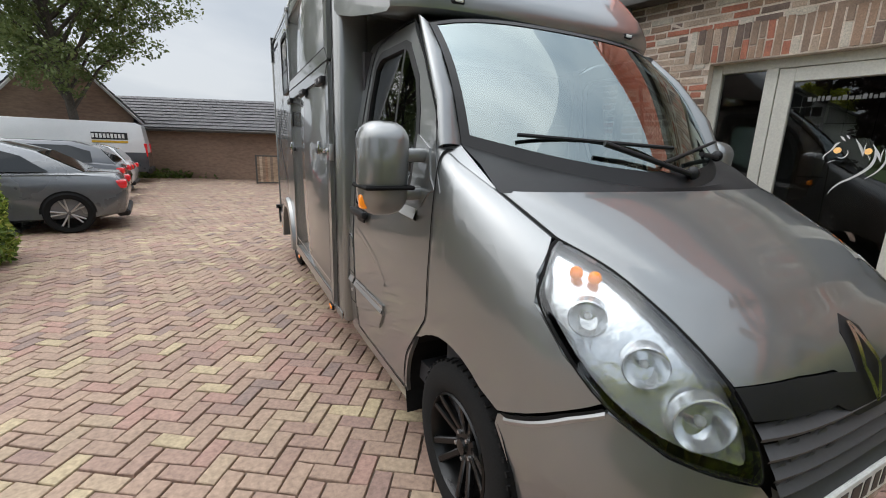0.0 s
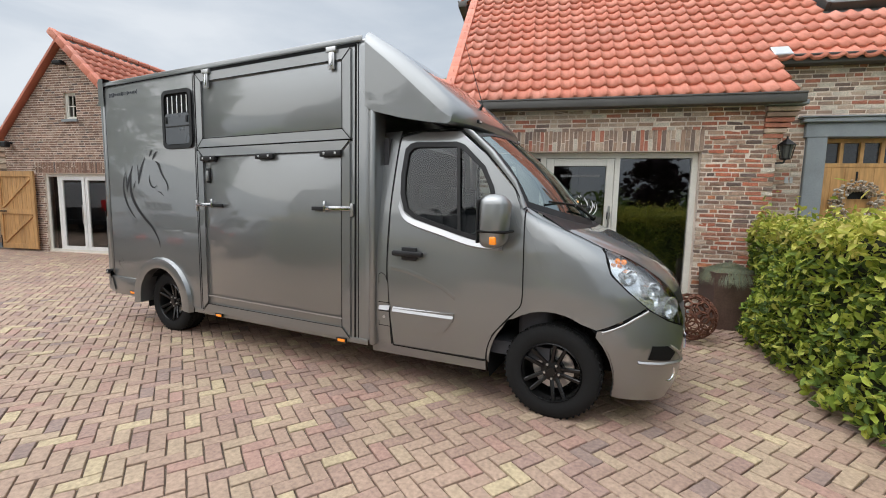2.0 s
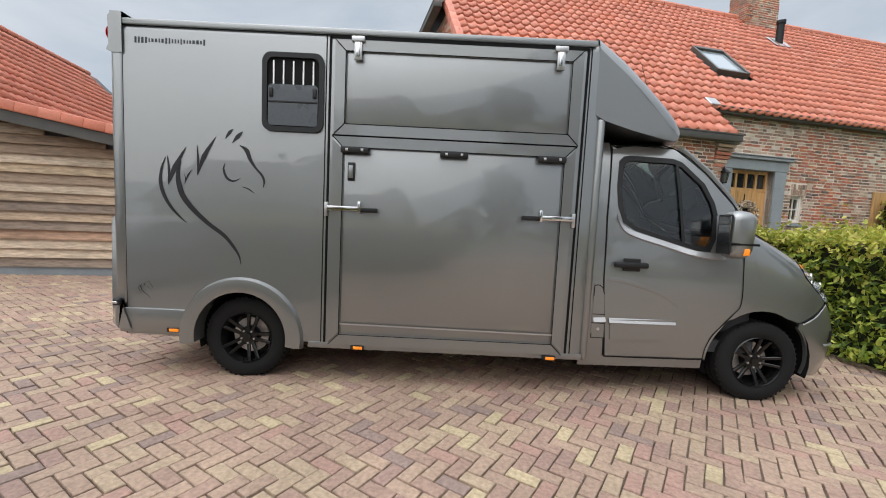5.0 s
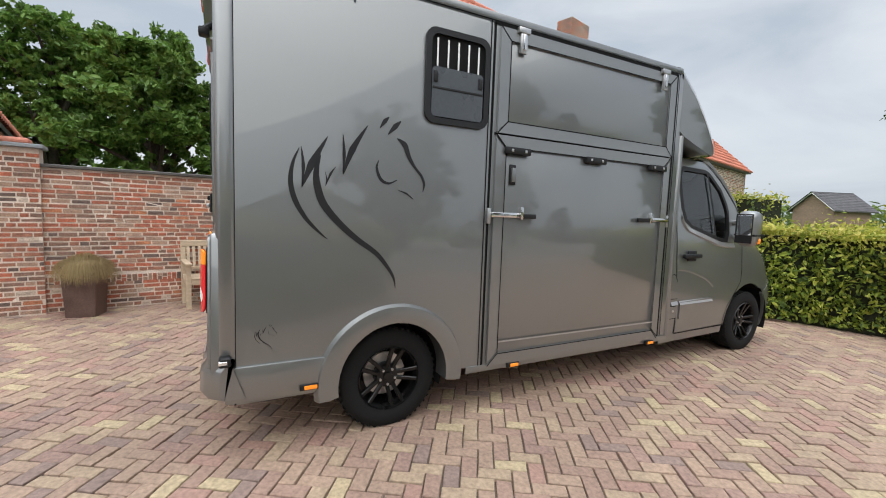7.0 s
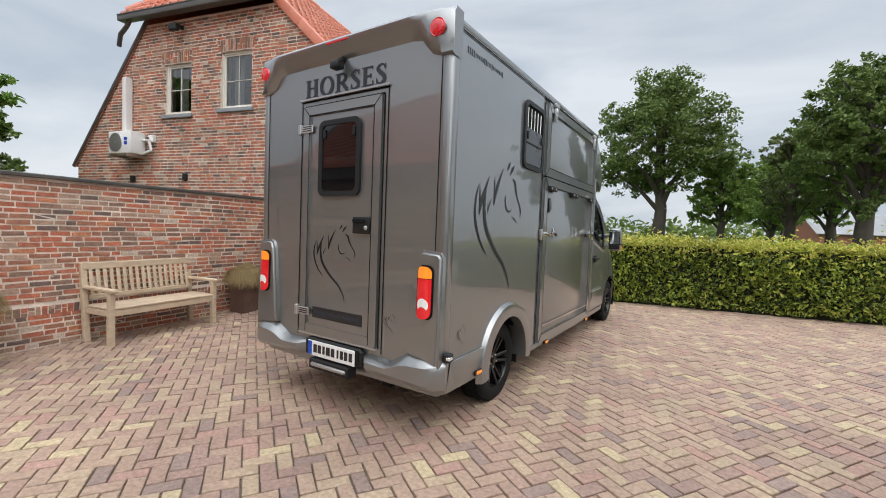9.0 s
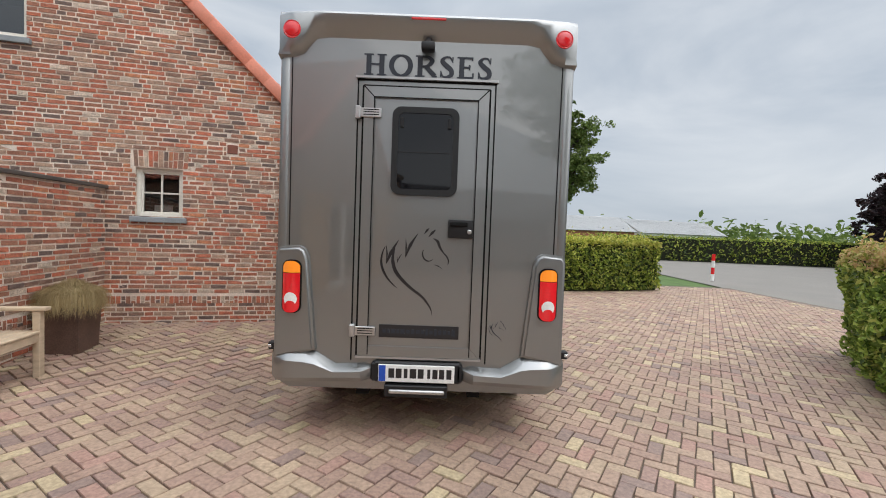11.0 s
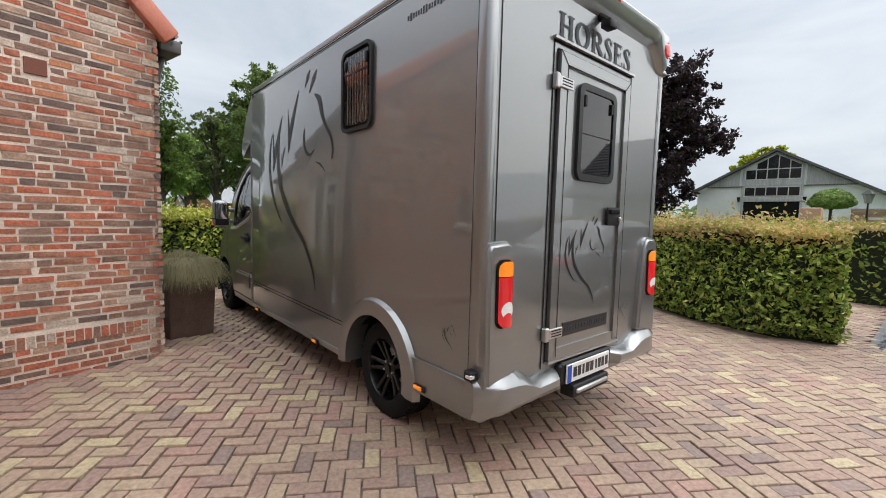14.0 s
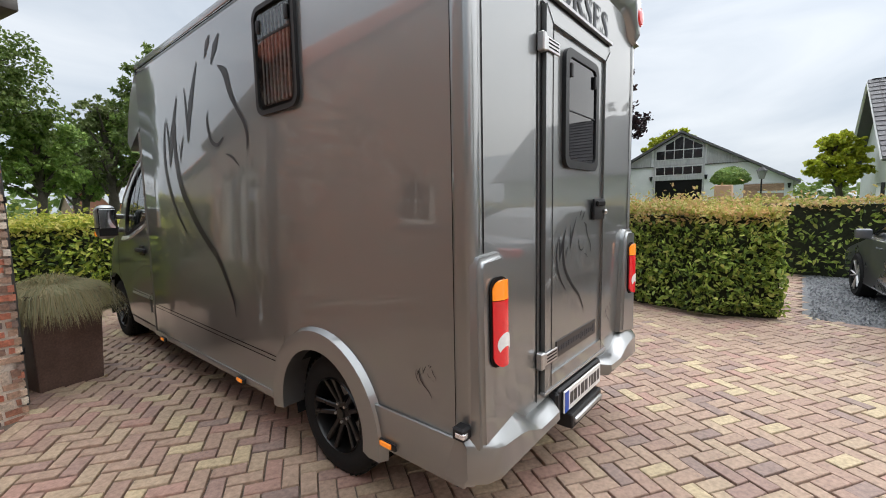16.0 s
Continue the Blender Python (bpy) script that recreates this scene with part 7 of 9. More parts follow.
part("pipe", bm, ZINC, dg)
# air conditioner with its duct
ac = thing("air_conditioner", HOUSE @ pose(5.85, -0.08, 2.78), "white outdoor air conditioner with fan grille on the gable", "air conditioner")
part("casing", boxes(((0, 0.05, 0), (0.67, 0.36, 0.45)), bevel=0.02, seg=2), WHITE, ac)
bm = bmesh.new()
lathe(bm, [(0.02, 0.375), (0.19, 0.375), (0.195, 0.362)], 28, "Y", (0.44, 0, 0.225))
part("fan_grille", bm, STEEL, ac)
part("front_label", boxes(((0.10, 0.361, 0.17), (0.19, 0.364, 0.24)), ((0.10, 0.361, 0.26), (0.19, 0.364, 0.32))), BLUE, ac, "blue product label")
bm = bmesh.new()
box(bm, (0.1, 0, -0.06), (0.14, 0.38, 0))
part("bracket", bm, STEEL, ac)
bm = bmesh.new()
box(bm, (0.60, 0, -0.06), (0.64, 0.38, 0))
part("bracket", bm, STEEL, ac)
bm = bmesh.new()
for a, b in (((0.0, 0.12, 0.3), (-0.16, 0.10, 0.30)), ((-0.16, 0.10, 0.30), (-0.20, 0.08, 0.10)), ((-0.20, 0.08, 0.10), (-0.02, 0.12, 0.02))):
    rod(bm, a, b, 0.025, 8)
part("hose", bm, WHITE, ac)
part("duct", boxes(((0.47, 0.0, 0.40), (0.58, 0.15, 1.63)), bevel=0.01), WHITE, ac, "white cable duct")
sb = thing("sensor_box", HOUSE @ pose(5.64, -0.10, 3.05), "small white box on the brick gable", "junction box")
part("box", boxes(((0, 0, 0), (0.16, 0.07, 0.15)), bevel=0.01), WHITE, sb)
part("lens", boxes(((0.11, 0.07, 0.05), (0.15, 0.078, 0.10)), bevel=0.003), BLACK, sb)
fl = thing("floodlight", HOUSE @ pose(4.9, 0.0, 5.28), "small dark floodlight under the gutter", "floodlight")
part("head", boxes(((-0.1, 0.05, -0.12), (0.1, 0.16, 0.02)), bevel=0.02), BLACK, fl)
part("arm", boxes(((-0.02, -0.1, -0.02), (0.02, 0.1, 0.05))), BLACK, fl)

# ---- barn across the yard ----
BARN = HOUSE @ pose(2.78, 0, 0, 0, 0, 90)
barn_holes = [[(9.48, 0.02), (11.68, 0.02), (11.68, 2.14), (9.48, 2.14)], [(10.40, 3.56), (10.80, 3.56), (10.80, 4.24), (10.40, 4.24)]]
barn = slab_wall("wall_barn", BARN, [(7.92, -0.1), (12.95, -0.1), (12.95, 3.08), (10.66, 5.50), (7.92, 2.86)], barn_holes, MORTAR, "pale brown brick barn gable with glass doors")


def barn_runs(z):
    a = 7.92 if z < 2.86 else 7.92 + (z - 2.86) / 0.964
    b = 12.95 if z < 3.08 else 12.95 - (z - 3.08) / 1.057
    runs = [(a, b)]
    if z < 2.14:
        runs = cut(runs, 9.48, 11.68)
    elif z < 2.45:
        runs = cut(runs, 9.2, 11.95)
    if 3.56 < z < 4.24:
        runs = cut(runs, 10.40, 10.80)
    return runs


lay_bricks(barn, barn_runs, 0.02, 5.46, None, BRICK_B, 51)
soldiers(barn, 9.21, 11.94, 2.155, 2.44, seed=52, material=BRICK_B)
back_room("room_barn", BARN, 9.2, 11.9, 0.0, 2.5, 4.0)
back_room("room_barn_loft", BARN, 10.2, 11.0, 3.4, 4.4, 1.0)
small_window("window_barn", BARN, 10.40, 10.80, 3.56, 4.24, "small white barn window with glazing bars")
bdoor = tagged(frame_bars("door_barn", BARN, 9.48, 11.68, 0.0, 2.14, 0.08, 0.09, CREAM, None, -0.06), "white framed glass doors in the barn", "door", kind="structure")
glass("side_pane", 11.29, 11.60, 0.10, 2.06, -0.09, ROOMGLASS, bdoor)
part("mullion", boxes(((11.22, -0.13, 0.08), (11.29, -0.06, 2.06)), bevel=0.004), WHITE, bdoor)
for a, b in ((9.55, 10.37), (10.39, 11.22)):
    lf = frame_bars("door_leaf", BARN, a, b, 0.08, 2.06, 0.095, 0.05, WHITE, bdoor, -0.065)
    glass("pane", a + 0.09, b - 0.09, 0.17, 1.97, -0.09, ROOMGLASS, lf)
bm = bmesh.new()
rod(bm, (10.44, -0.02, 0.80), (10.44, -0.02, 1.30), 0.014)
part("door_handle", bm, STEEL, bdoor)


def barn_door(u0, u1, flip, label):
    ob = thing("barn_door", BARN @ pose(0, 0.10, 0), label, "door", "oak doors of the barn")
    n = 8
    w = (u1 - u0) / n
    for k in range(n):
        part("plank", boxes(((u0 + w * k + 0.003, -0.02, 0.06), (u0 + w * (k + 1) - 0.003, 0.0, 2.18)), bevel=0.003), OAK, ob)
    for z0, z1 in ((0.06, 0.20), (1.02, 1.16), (2.04, 2.19)):
        part("rail", boxes(((u0, 0.002, z0), (u1, 0.035, z1)), bevel=0.004), OAK, ob)
    for a in (u0, u1 - 0.10):
        part("stile", boxes(((a, 0.0025, 0.2), (a + 0.10, 0.034, 2.04)), bevel=0.004), OAK, ob)
    for z0, z1 in ((0.20, 1.02), (1.16, 2.04)):
        bm = bmesh.new()
        a, b = (u0 + 0.12, u1 - 0.12)
        if flip:
            a, b = b, a
        p, q = Vector((a, 0.017, z0 + 0.03)), Vector((b, 0.017, z1 - 0.03))
        d = q - p
        m = Matrix.Translation((p + q) / 2) @ Matrix.Rotation(-math.atan2(d.z, d.x), 4, "Y")
        box(bm, (-d.length / 2, -0.014, -0.035), (d.length / 2, 0.016, 0.035), 0.003, 1, m)
        part("brace", bm, OAK, ob)
    e = u0 if not flip else u1
    s = 1 if not flip else -1
    bm = bmesh.new()
    box(bm, (min(e, e + s * 0.30), 0.036, 1.07), (max(e, e + s * 0.30), 0.05, 1.11), 0.004)
    part("hinge_strap", bm, BLACK, ob)
    bm = bmesh.new()
    box(bm, (min(e + s * 0.06, e + s * 0.10), 0.036, 1.92), (max(e + s * 0.06, e + s * 0.10), 0.06, 2.10), 0.004)
    rod(bm, (e + s * 0.08, 0.05, 1.95), (e + s * 0.08, 0.05, 1.72), 0.008)
    rod(bm, (e + s * 0.04, 0.05, 0.08), (e + s * 0.04, 0.05, 0.42), 0.010)
    part("bolt", bm, BLACK, ob)
    return ob


barn_door(8.12, 9.30, False, "new oak ledged barn door, open against the brick wall")
barn_door(11.86, 13.15, True, "new oak ledged barn door, swung fully open")

# board cladding, one board an object
def cladding(name, m, u0, u1, z1, slope, label, seed):
    ob = tagged(part(name, boxes(((u0, -0.12, -0.05), (u1, -0.06, z1 + min(0, slope) * (u1 - u0) if slope < 0 else z1)), ), SLATE, None), label, "wall", kind="structure")
    ob.matrix_world = m
    rng = random.Random(seed)
    z = 0.14
    part("plinth", boxes(((u0, -0.05, -0.05), (u1, 0.0, 0.15)), bevel=0.004), STONE, ob)
    while z < z1 + 0.4:
        a, b = u0, u1
        if slope:
            # the top runs up towards larger u
            a = max(u0, u1 - (z1 - (z + 0.0)) / slope) if z + 0.17 > z1 - slope * (u1 - u0) else u0
            if a >= u1 - 0.1:
                break
        elif z + 0.1 > z1:
            break
        jit = rng.uniform(-0.006, 0.006)
        bm = bmesh.new()
        zt = z + 0.168
        vs = [(a, 0.030, z + jit), (b, 0.030, z - jit), (b, -0.012, zt), (a, -0.012, zt), (a, -0.02, z), (b, -0.02, z), (b, -0.03, zt), (a, -0.03, zt)]
        q = [bm.verts.new(v) for v in vs]
        for f in ((3, 2, 1, 0), (0, 1, 5, 4), (7, 6, 2, 3), (4, 7, 3, 0), (1, 2, 6, 5)):
            bm.faces.new([q[i] for i in f])
        part("board", bm, CLAD, ob, "", 0)
        z += 0.165
    return ob


LEAN = 0.176
clad = cladding("wall_boards", BARN @ pose(0, -0.05, 0), 4.9, 7.92, 2.62, LEAN, "weathered horizontal boards under the barn eaves", 61)
part("corner_board", boxes(((7.86, -0.01, 0.0), (7.94, 0.03, 2.62)), bevel=0.004), CLAD, clad)
clad2 = cladding("wall_boards_flat", BARN @ pose(0, -0.3, 0), 12.95, 15.25, 3.30, 0, "weathered board wall with a flat roof edge", 62)
part("roof_edge", boxes(((12.9, -1.2, 3.30), (15.4, 0.09, 3.44)), bevel=0.01), CLAD, clad2, "pale wooden roof edge")
cladding("wall_boards_side", BARN @ pose(15.25, -0.3, 0, 0, 0, 90) @ pose(-3.0, 0, 0), 0, 3.0, 3.30, 0, "weathered board side wall", 63)
fl2 = thing("floodlight", BARN @ pose(15.2, -0.2, 3.10), "small dark floodlight on the board wall", "floodlight")
part("head", boxes(((-0.02, 0.08, -0.1), (0.2, 0.2, 0.03)), bevel=0.02), BLACK, fl2)
part("arm", boxes(((-0.04, -0.1, 0.03), (0.04, 0.12, 0.07))), BLACK, fl2)
fl3 = thing("floodlight", BARN @ pose(12.7, 0.0, 2.95), "small dark floodlight on the barn gable", "floodlight")
part("head", boxes(((-0.12, 0.1, -0.12), (0.1, 0.24, 0.03)), bevel=0.02), BLACK, fl3)
part("arm", boxes(((-0.03, -0.02, -0.02), (0.03, 0.12, 0.03))), BLACK, fl3)
fl4 = thing("floodlight", BARN @ pose(10.66, 0.0, 4.95), "small dark floodlight under the barn ridge", "floodlight")
part("head", boxes(((-0.14, 0.1, -0.06), (0.14, 0.24, 0.04)), bevel=0.02), BLACK, fl4)
part("arm", boxes(((-0.03, -0.02, -0.02), (0.03, 0.12, 0.03))), BLACK, fl4)

# barn roof: steep, then a shallow skirt; x along the eave away from the yard
BR_L = 9.6
BA = math.atan(0.963)
kick = HOUSE @ Matrix.Translation((2.62, 7.92, 2.99)) @ Matrix.Rotation(BA, 4, "X")
bs = math.hypot(2.74, 2.64)
broof = roof_slab("roof_barn", kick, [(-0.05, 0), (BR_L, 0), (BR_L, bs), (-0.05, bs)], "steep red pantile roof of the barn")
tile_roof(broof, -0.05, BR_L, bs, lambda u, v: u < BR_L - 0.1 - 0.25 * v and v < bs - 0.1, None, seed=71)
low = HOUSE @ Matrix.Translation((2.62, 4.9, 2.99 - LEAN * 3.02)) @ Matrix.Rotation(math.atan(LEAN), 4, "X")
lroof = roof_slab("roof_barn_skirt", low, [(-0.05, 0), (BR_L, 0), (BR_L, 3.07), (-0.05, 3.07)], "shallow red pantile skirt roof")
tile_roof(lroof, -0.05, BR_L, 3.05, lambda u, v: u < BR_L - 0.2, None, seed=72)
for rf, ln in ((broof, bs), (lroof, 3.05)):
    bm = bmesh.new()
    v = 0.0
    while v < ln - 0.1:
        box(bm, (-0.14, v - 0.01, -0.09), (0.02, v + 0.325, 0.08), 0.02, 2)
        v += 0.328
    part("verge_tiles", bm, TILE_J, rf, "red verge tiles")
part("verge_board", boxes(((-0.08, 0.0, -0.28), (-0.03, 3.05, -0.09)), bevel=0.005), ZINC, lroof, "grey verge board")
bside = math.atan(1.057)
nr = HOUSE @ Matrix.Translation((2.62 + BR_L, 13.15, 2.99)) @ Matrix.Rotation(math.pi, 4, "Z") @ Matrix.Rotation(bside, 4, "X")
roof_slab("roof_barn_north", nr, [(0, 0), (BR_L, 0), (BR_L, 3.63), (0, 3.63)], "red tiled north slope of the barn", TILE_J)
bm = bmesh.new()
for k in range(24):
    rod(bm, (2.58 + 0.38 * k, 10.66, 5.635), (2.58 + 0.38 * (k + 1) - 0.02, 10.66, 5.645), 0.09, 10)
rr = part("ridge_tiles", bm, TILE_J, broof, "red ridge tiles")
rr.matrix_parent_inverse = broof.matrix_world.inverted()
rr.matrix_world = HOUSE
slab_wall("wall_barn_back", HOUSE @ pose(2.62 + BR_L, 0, 0, 0, 0, -90), [(-12.9, -0.1), (-4.95, -0.1), (-4.95, 2.4), (-7.9, 2.9), (-10.6, 5.3), (-12.9, 3.0)], (), BRICK_B, "barn back wall")
slab_wall("wall_barn_south", HOUSE @ pose(0, 4.95, 0, 0, 0, 180), [(-12.2, -0.1), (-2.9, -0.1), (-2.9, 2.4), (-12.2, 2.4)], (), BRICK_B, "barn side wall under the skirt roof", 0.1)

# ---- bench, planters, rusty spheres ----
def bench():
    ob = thing("garden_bench", HOUSE @ pose(1.93, 1.74, 0, 0, 0, -3), "pale teak garden bench against the brick wall", "bench")
    L0 = 1.30
    for y in (0.0, L0):
        part("front_leg", boxes(((0.0, y - 0.032, 0), (0.06, y + 0.032, 0.62)), bevel=0.006), TEAK, ob)
        bm = bmesh.new()
        box(bm, (0.46, y - 0.032, 0), (0.52, y + 0.032, 0.92), 0.006)
        for v in bm.verts:
            if v.co.z > 0.4:
                v.co.x += (v.co.z - 0.4) * 0.16
        part("back_leg", bm, TEAK, ob)
        part("armrest", boxes(((-0.05, y - 0.04, 0.62), (0.53, y + 0.04, 0.655)), bevel=0.01, seg=2), TEAK, ob)
        part("side_rail", boxes(((0.06, y - 0.02, 0.34), (0.47, y + 0.02, 0.41)), bevel=0.004), TEAK, ob)
    part("front_rail", boxes(((0.01, 0.032, 0.34), (0.045, L0 - 0.032, 0.415)), bevel=0.004), TEAK, ob)
    for k in range(6):
        part("seat_slat", boxes(((0.0 + 0.078 * k, -0.02, 0.418), (0.066 + 0.078 * k, L0 + 0.02, 0.44)), bevel=0.005), TEAK, ob)
    part("top_rail", boxes(((0.525, -0.02, 0.84), (0.565, L0 + 0.02, 0.925)), bevel=0.008), TEAK, ob)
    part("low_rail", boxes(((0.465, 0.03, 0.50), (0.50, L0 - 0.03, 0.55)), bevel=0.005), TEAK, ob)
    n = 17
    for k in range(n):
        y = 0.06 + (L0 - 0.12) * k / (n - 1)
        bm = bmesh.new()
        box(bm, (0.475, y - 0.02, 0.545), (0.49, y + 0.02, 0.85), 0.003)
        for v in bm.verts:
            v.co.x += (v.co.z - 0.545) * 0.18
        part("back_slat", bm, TEAK, ob)
    return ob


bench()


def blades(n, r0, spread, height, droop, seed, width=0.003, up=0.6):
    """Thin bent grass blades from a round base."""
    rng = random.Random(seed)
    vs, fs = [], []
    for k in range(n):
        a = rng.uniform(0, 6.283)
        r = r0 * math.sqrt(rng.random())
        p = Vector((r * math.cos(a), r * math.sin(a), 0))
        b = a + rng.uniform(-0.7, 0.7)
        out = Vector((math.cos(b), math.sin(b), 0))
        sd = Vector((-math.sin(b), math.cos(b), 0)) * width
        h, sp = height * rng.uniform(0.55, 1.0), spread * rng.uniform(0.2, 1.0) * (0.4 + r / r0)
        pts = []
        for t in (0, 0.35, 0.7, 1.0):
            pts.append(p + out * sp * t ** 1.4 + Vector((0, 0, h * t * up * 1.6 - droop * h * t ** 3 * (0.4 + r / r0))))
        i = len(vs)
        for t, q in enumerate(pts):
            w = (1, 0.9, 0.6, 0.1)[t]
            vs += [q + sd * w, q - sd * w]
        for t in range(3):
            fs.append((i + 2 * t, i + 2 * t + 1, i + 2 * t + 3, i + 2 * t + 2))
    return vs, fs


def planter(m, w0, w1, h, grass, seed, label):
    ob = thing("planter", m, label, "planter", "tall dark planters")
    bm = bmesh.new()
    lo = [(-w0, -w0), (w0, -w0), (w0, w0), (-w0, w0)]
    rings = [[bm.verts.new((x / w0 * s, y / w0 * s, z)) for x, y in lo] for s, z in ((w0, 0), (w1, h - 0.012))]
    for k in range(4):
        bm.faces.new((rings[0][k], rings[0][(k + 1) % 4], rings[1][(k + 1) % 4], rings[1][k]))
    bm.faces.new(rings[0][::-1])
    bmesh.ops.bevel(bm, geom=[e for e in bm.edges if abs(e.verts[0].co.z - e.verts[1].co.z) > 0.1], offset=0.006, segments=2, affect="EDGES")
    part("pot", bm, CORTEN, ob, "dark brown tapered metal pot", 0)
    rim = bmesh.new()
    rings = [[rim.verts.new((x / w0 * s, y / w0 * s, z)) for x, y in lo] for s, z in ((w1 + 0.002, h - 0.014), (w1 + 0.003, h), (w1 - 0.025, h), (w1 - 0.027, h - 0.07))]
    for p, q in zip(rings, rings[1:]):
        for k in range(4):
            rim.faces.new((p[k], p[(k + 1) % 4], q[(k + 1) % 4], q[k]))
    part("rim", rim, CORTEN, ob, "folded metal rim", 0)
    part("soil", boxes(((-w1 + 0.028, -w1 + 0.028, h - 0.10), (w1 - 0.028, w1 - 0.028, h - 0.05))), SAND, ob, "brown soil", 0)
    r, sp, hh, dr, ml, n, nm = grass
    vs, fs = blades(n, r, sp, hh, dr, seed)
    g = mesh_from("ornamental_grass", vs, fs, ml, None, m @ Matrix.Translation((0, 0, h - 0.05)))
    tagged(g, nm, "grass")
    return ob


STRAW = (0.155, 0.20, 0.42, 1.05, GRASS_STRAW, 7000, "tuft of dry straw-coloured grass in a planter")
FESC = (0.20, 0.27, 0.40, 1.15, GRASS_BLUE, 9000, "mound of grey-green fescue grass in a planter")
planter(HOUSE @ pose(2.07, 1.03, 0.02, 0, 0, -8), 0.155, 0.185, 0.66, STRAW, 81, "dark brown tapered planter beside the bench")
planter(HOUSE @ pose(2.36, 4.12, 0.0, 0, 0, -24), 0.155, 0.185, 0.66, STRAW, 82, "dark brown tapered planter by the garden wall")
planter(HOUSE @ pose(-0.42, -0.69, 0.09), 0.215, 0.245, 0.80, FESC, 83, "tall dark brown planter at the house corner")
planter(HOUSE @ pose(-0.33, -3.92, 0.03), 0.24, 0.26, 0.72, (0.18, 0.16, 0.34, 1.0, GRASS_GREY, 9000, "mound of grey-green fescue grass in a planter"), 84, "tall dark brown planter beside the glazed entrance")


def ring_sphere(x, y, r, seed):
    ob = thing("rusty_sphere", pose(x, y, rise(x, y)), "openwork sphere of welded rusty iron rings", "garden sphere", "rusty garden spheres")
    rng = random.Random(seed)
    n = 64
    for k in range(n):
        z = 1 - 2 * (k + 0.5) / n
        a = k * 2.39996 + rng.uniform(-0.12, 0.12)
        d = Vector((math.sqrt(1 - z * z) * math.cos(a), math.sqrt(1 - z * z) * math.sin(a), z))
        rr = rng.choice((0.055, 0.07, 0.085, 0.06)) * r / 0.33
        m = Matrix.Translation(Vector((0, 0, r)) + d * (r - 0.01)) @ d.to_track_quat("Z", "Y").to_matrix().to_4x4()
        bm = bmesh.new()
        seg = 14
        rows = []
        for i in range(seg):
            t = 2 * math.pi * i / seg
            row = []
            for (dr, dz) in ((-0.007, -0.008), (0.007, -0.008), (0.007, 0.008), (-0.007, 0.008)):
                row.append(bm.verts.new(m @ Vector(((rr + dr) * math.cos(t), (rr + dr) * math.sin(t), dz - (rr * rr) / (2.2 * r)))))
            rows.append(row)
        for i in range(seg):
            p, q = rows[i], rows[(i + 1) % seg]
            for j in range(4):
                bm.faces.new((p[j], q[j], q[(j + 1) % 4], p[(j + 1) % 4]))
        part("ring", bm, RUST, ob, "", 0)


ring_sphere(3.72, 0.18, 0.27, 91)
ring_sphere(4.28, 0.62, 0.36, 92)

# ---- hedges and trees ----
def leaf_mesh(name, pts, nors, size, material, parent=None, seed=1, wild=0.9, label="", kind=""):
    """Many small folded leaves at the given places, facing roughly along the given normals."""
    rng = np.random.default_rng(seed)
    n = len(pts)
    P, Nn = np.asarray(pts, float), np.asarray(nors, float)
    Nn = Nn + rng.normal(0, wild * 0.6, (n, 3))
    Nn /= np.linalg.norm(Nn, axis=1)[:, None]
    T = rng.normal(0, 1, (n, 3))
    T -= (T * Nn).sum(1)[:, None] * Nn
    T /= np.linalg.norm(T, axis=1)[:, None]
    Bn = np.cross(Nn, T)
    s = size * rng.uniform(0.6, 1.3, n)[:, None]
    up = Nn * s * 0.2
    V = np.stack([P - T * s, P - T * s * 0.3 - Bn * s * 0.46 + up, P + T * s * 0.45 - Bn * s * 0.36 + up, P + T * s, P + T * s * 0.45 + Bn * s * 0.36 + up, P - T * s * 0.3 + Bn * s * 0.46 + up], 1).reshape(-1, 3)
    me = bpy.data.meshes.new(name)
    me.vertices.add(6 * n)
    me.vertices.foreach_set("co", V.ravel())
    me.loops.add(8 * n)
    me.loops.foreach_set("vertex_index", (np.arange(n)[:, None] * 6 + np.array([0, 1, 2, 3, 0, 3, 4, 5])[None]).ravel())
    me.polygons.add(2 * n)
    me.polygons.foreach_set("loop_start", np.arange(0, 8 * n, 4))
    me.update(calc_edges=True)
    me.materials.append(material)
    ob = new(name, me)
    if parent is not None:
        ob.parent = parent
    if label:
        ob["label"] = label
    if kind:
        ob["kind"] = kind
    return ob


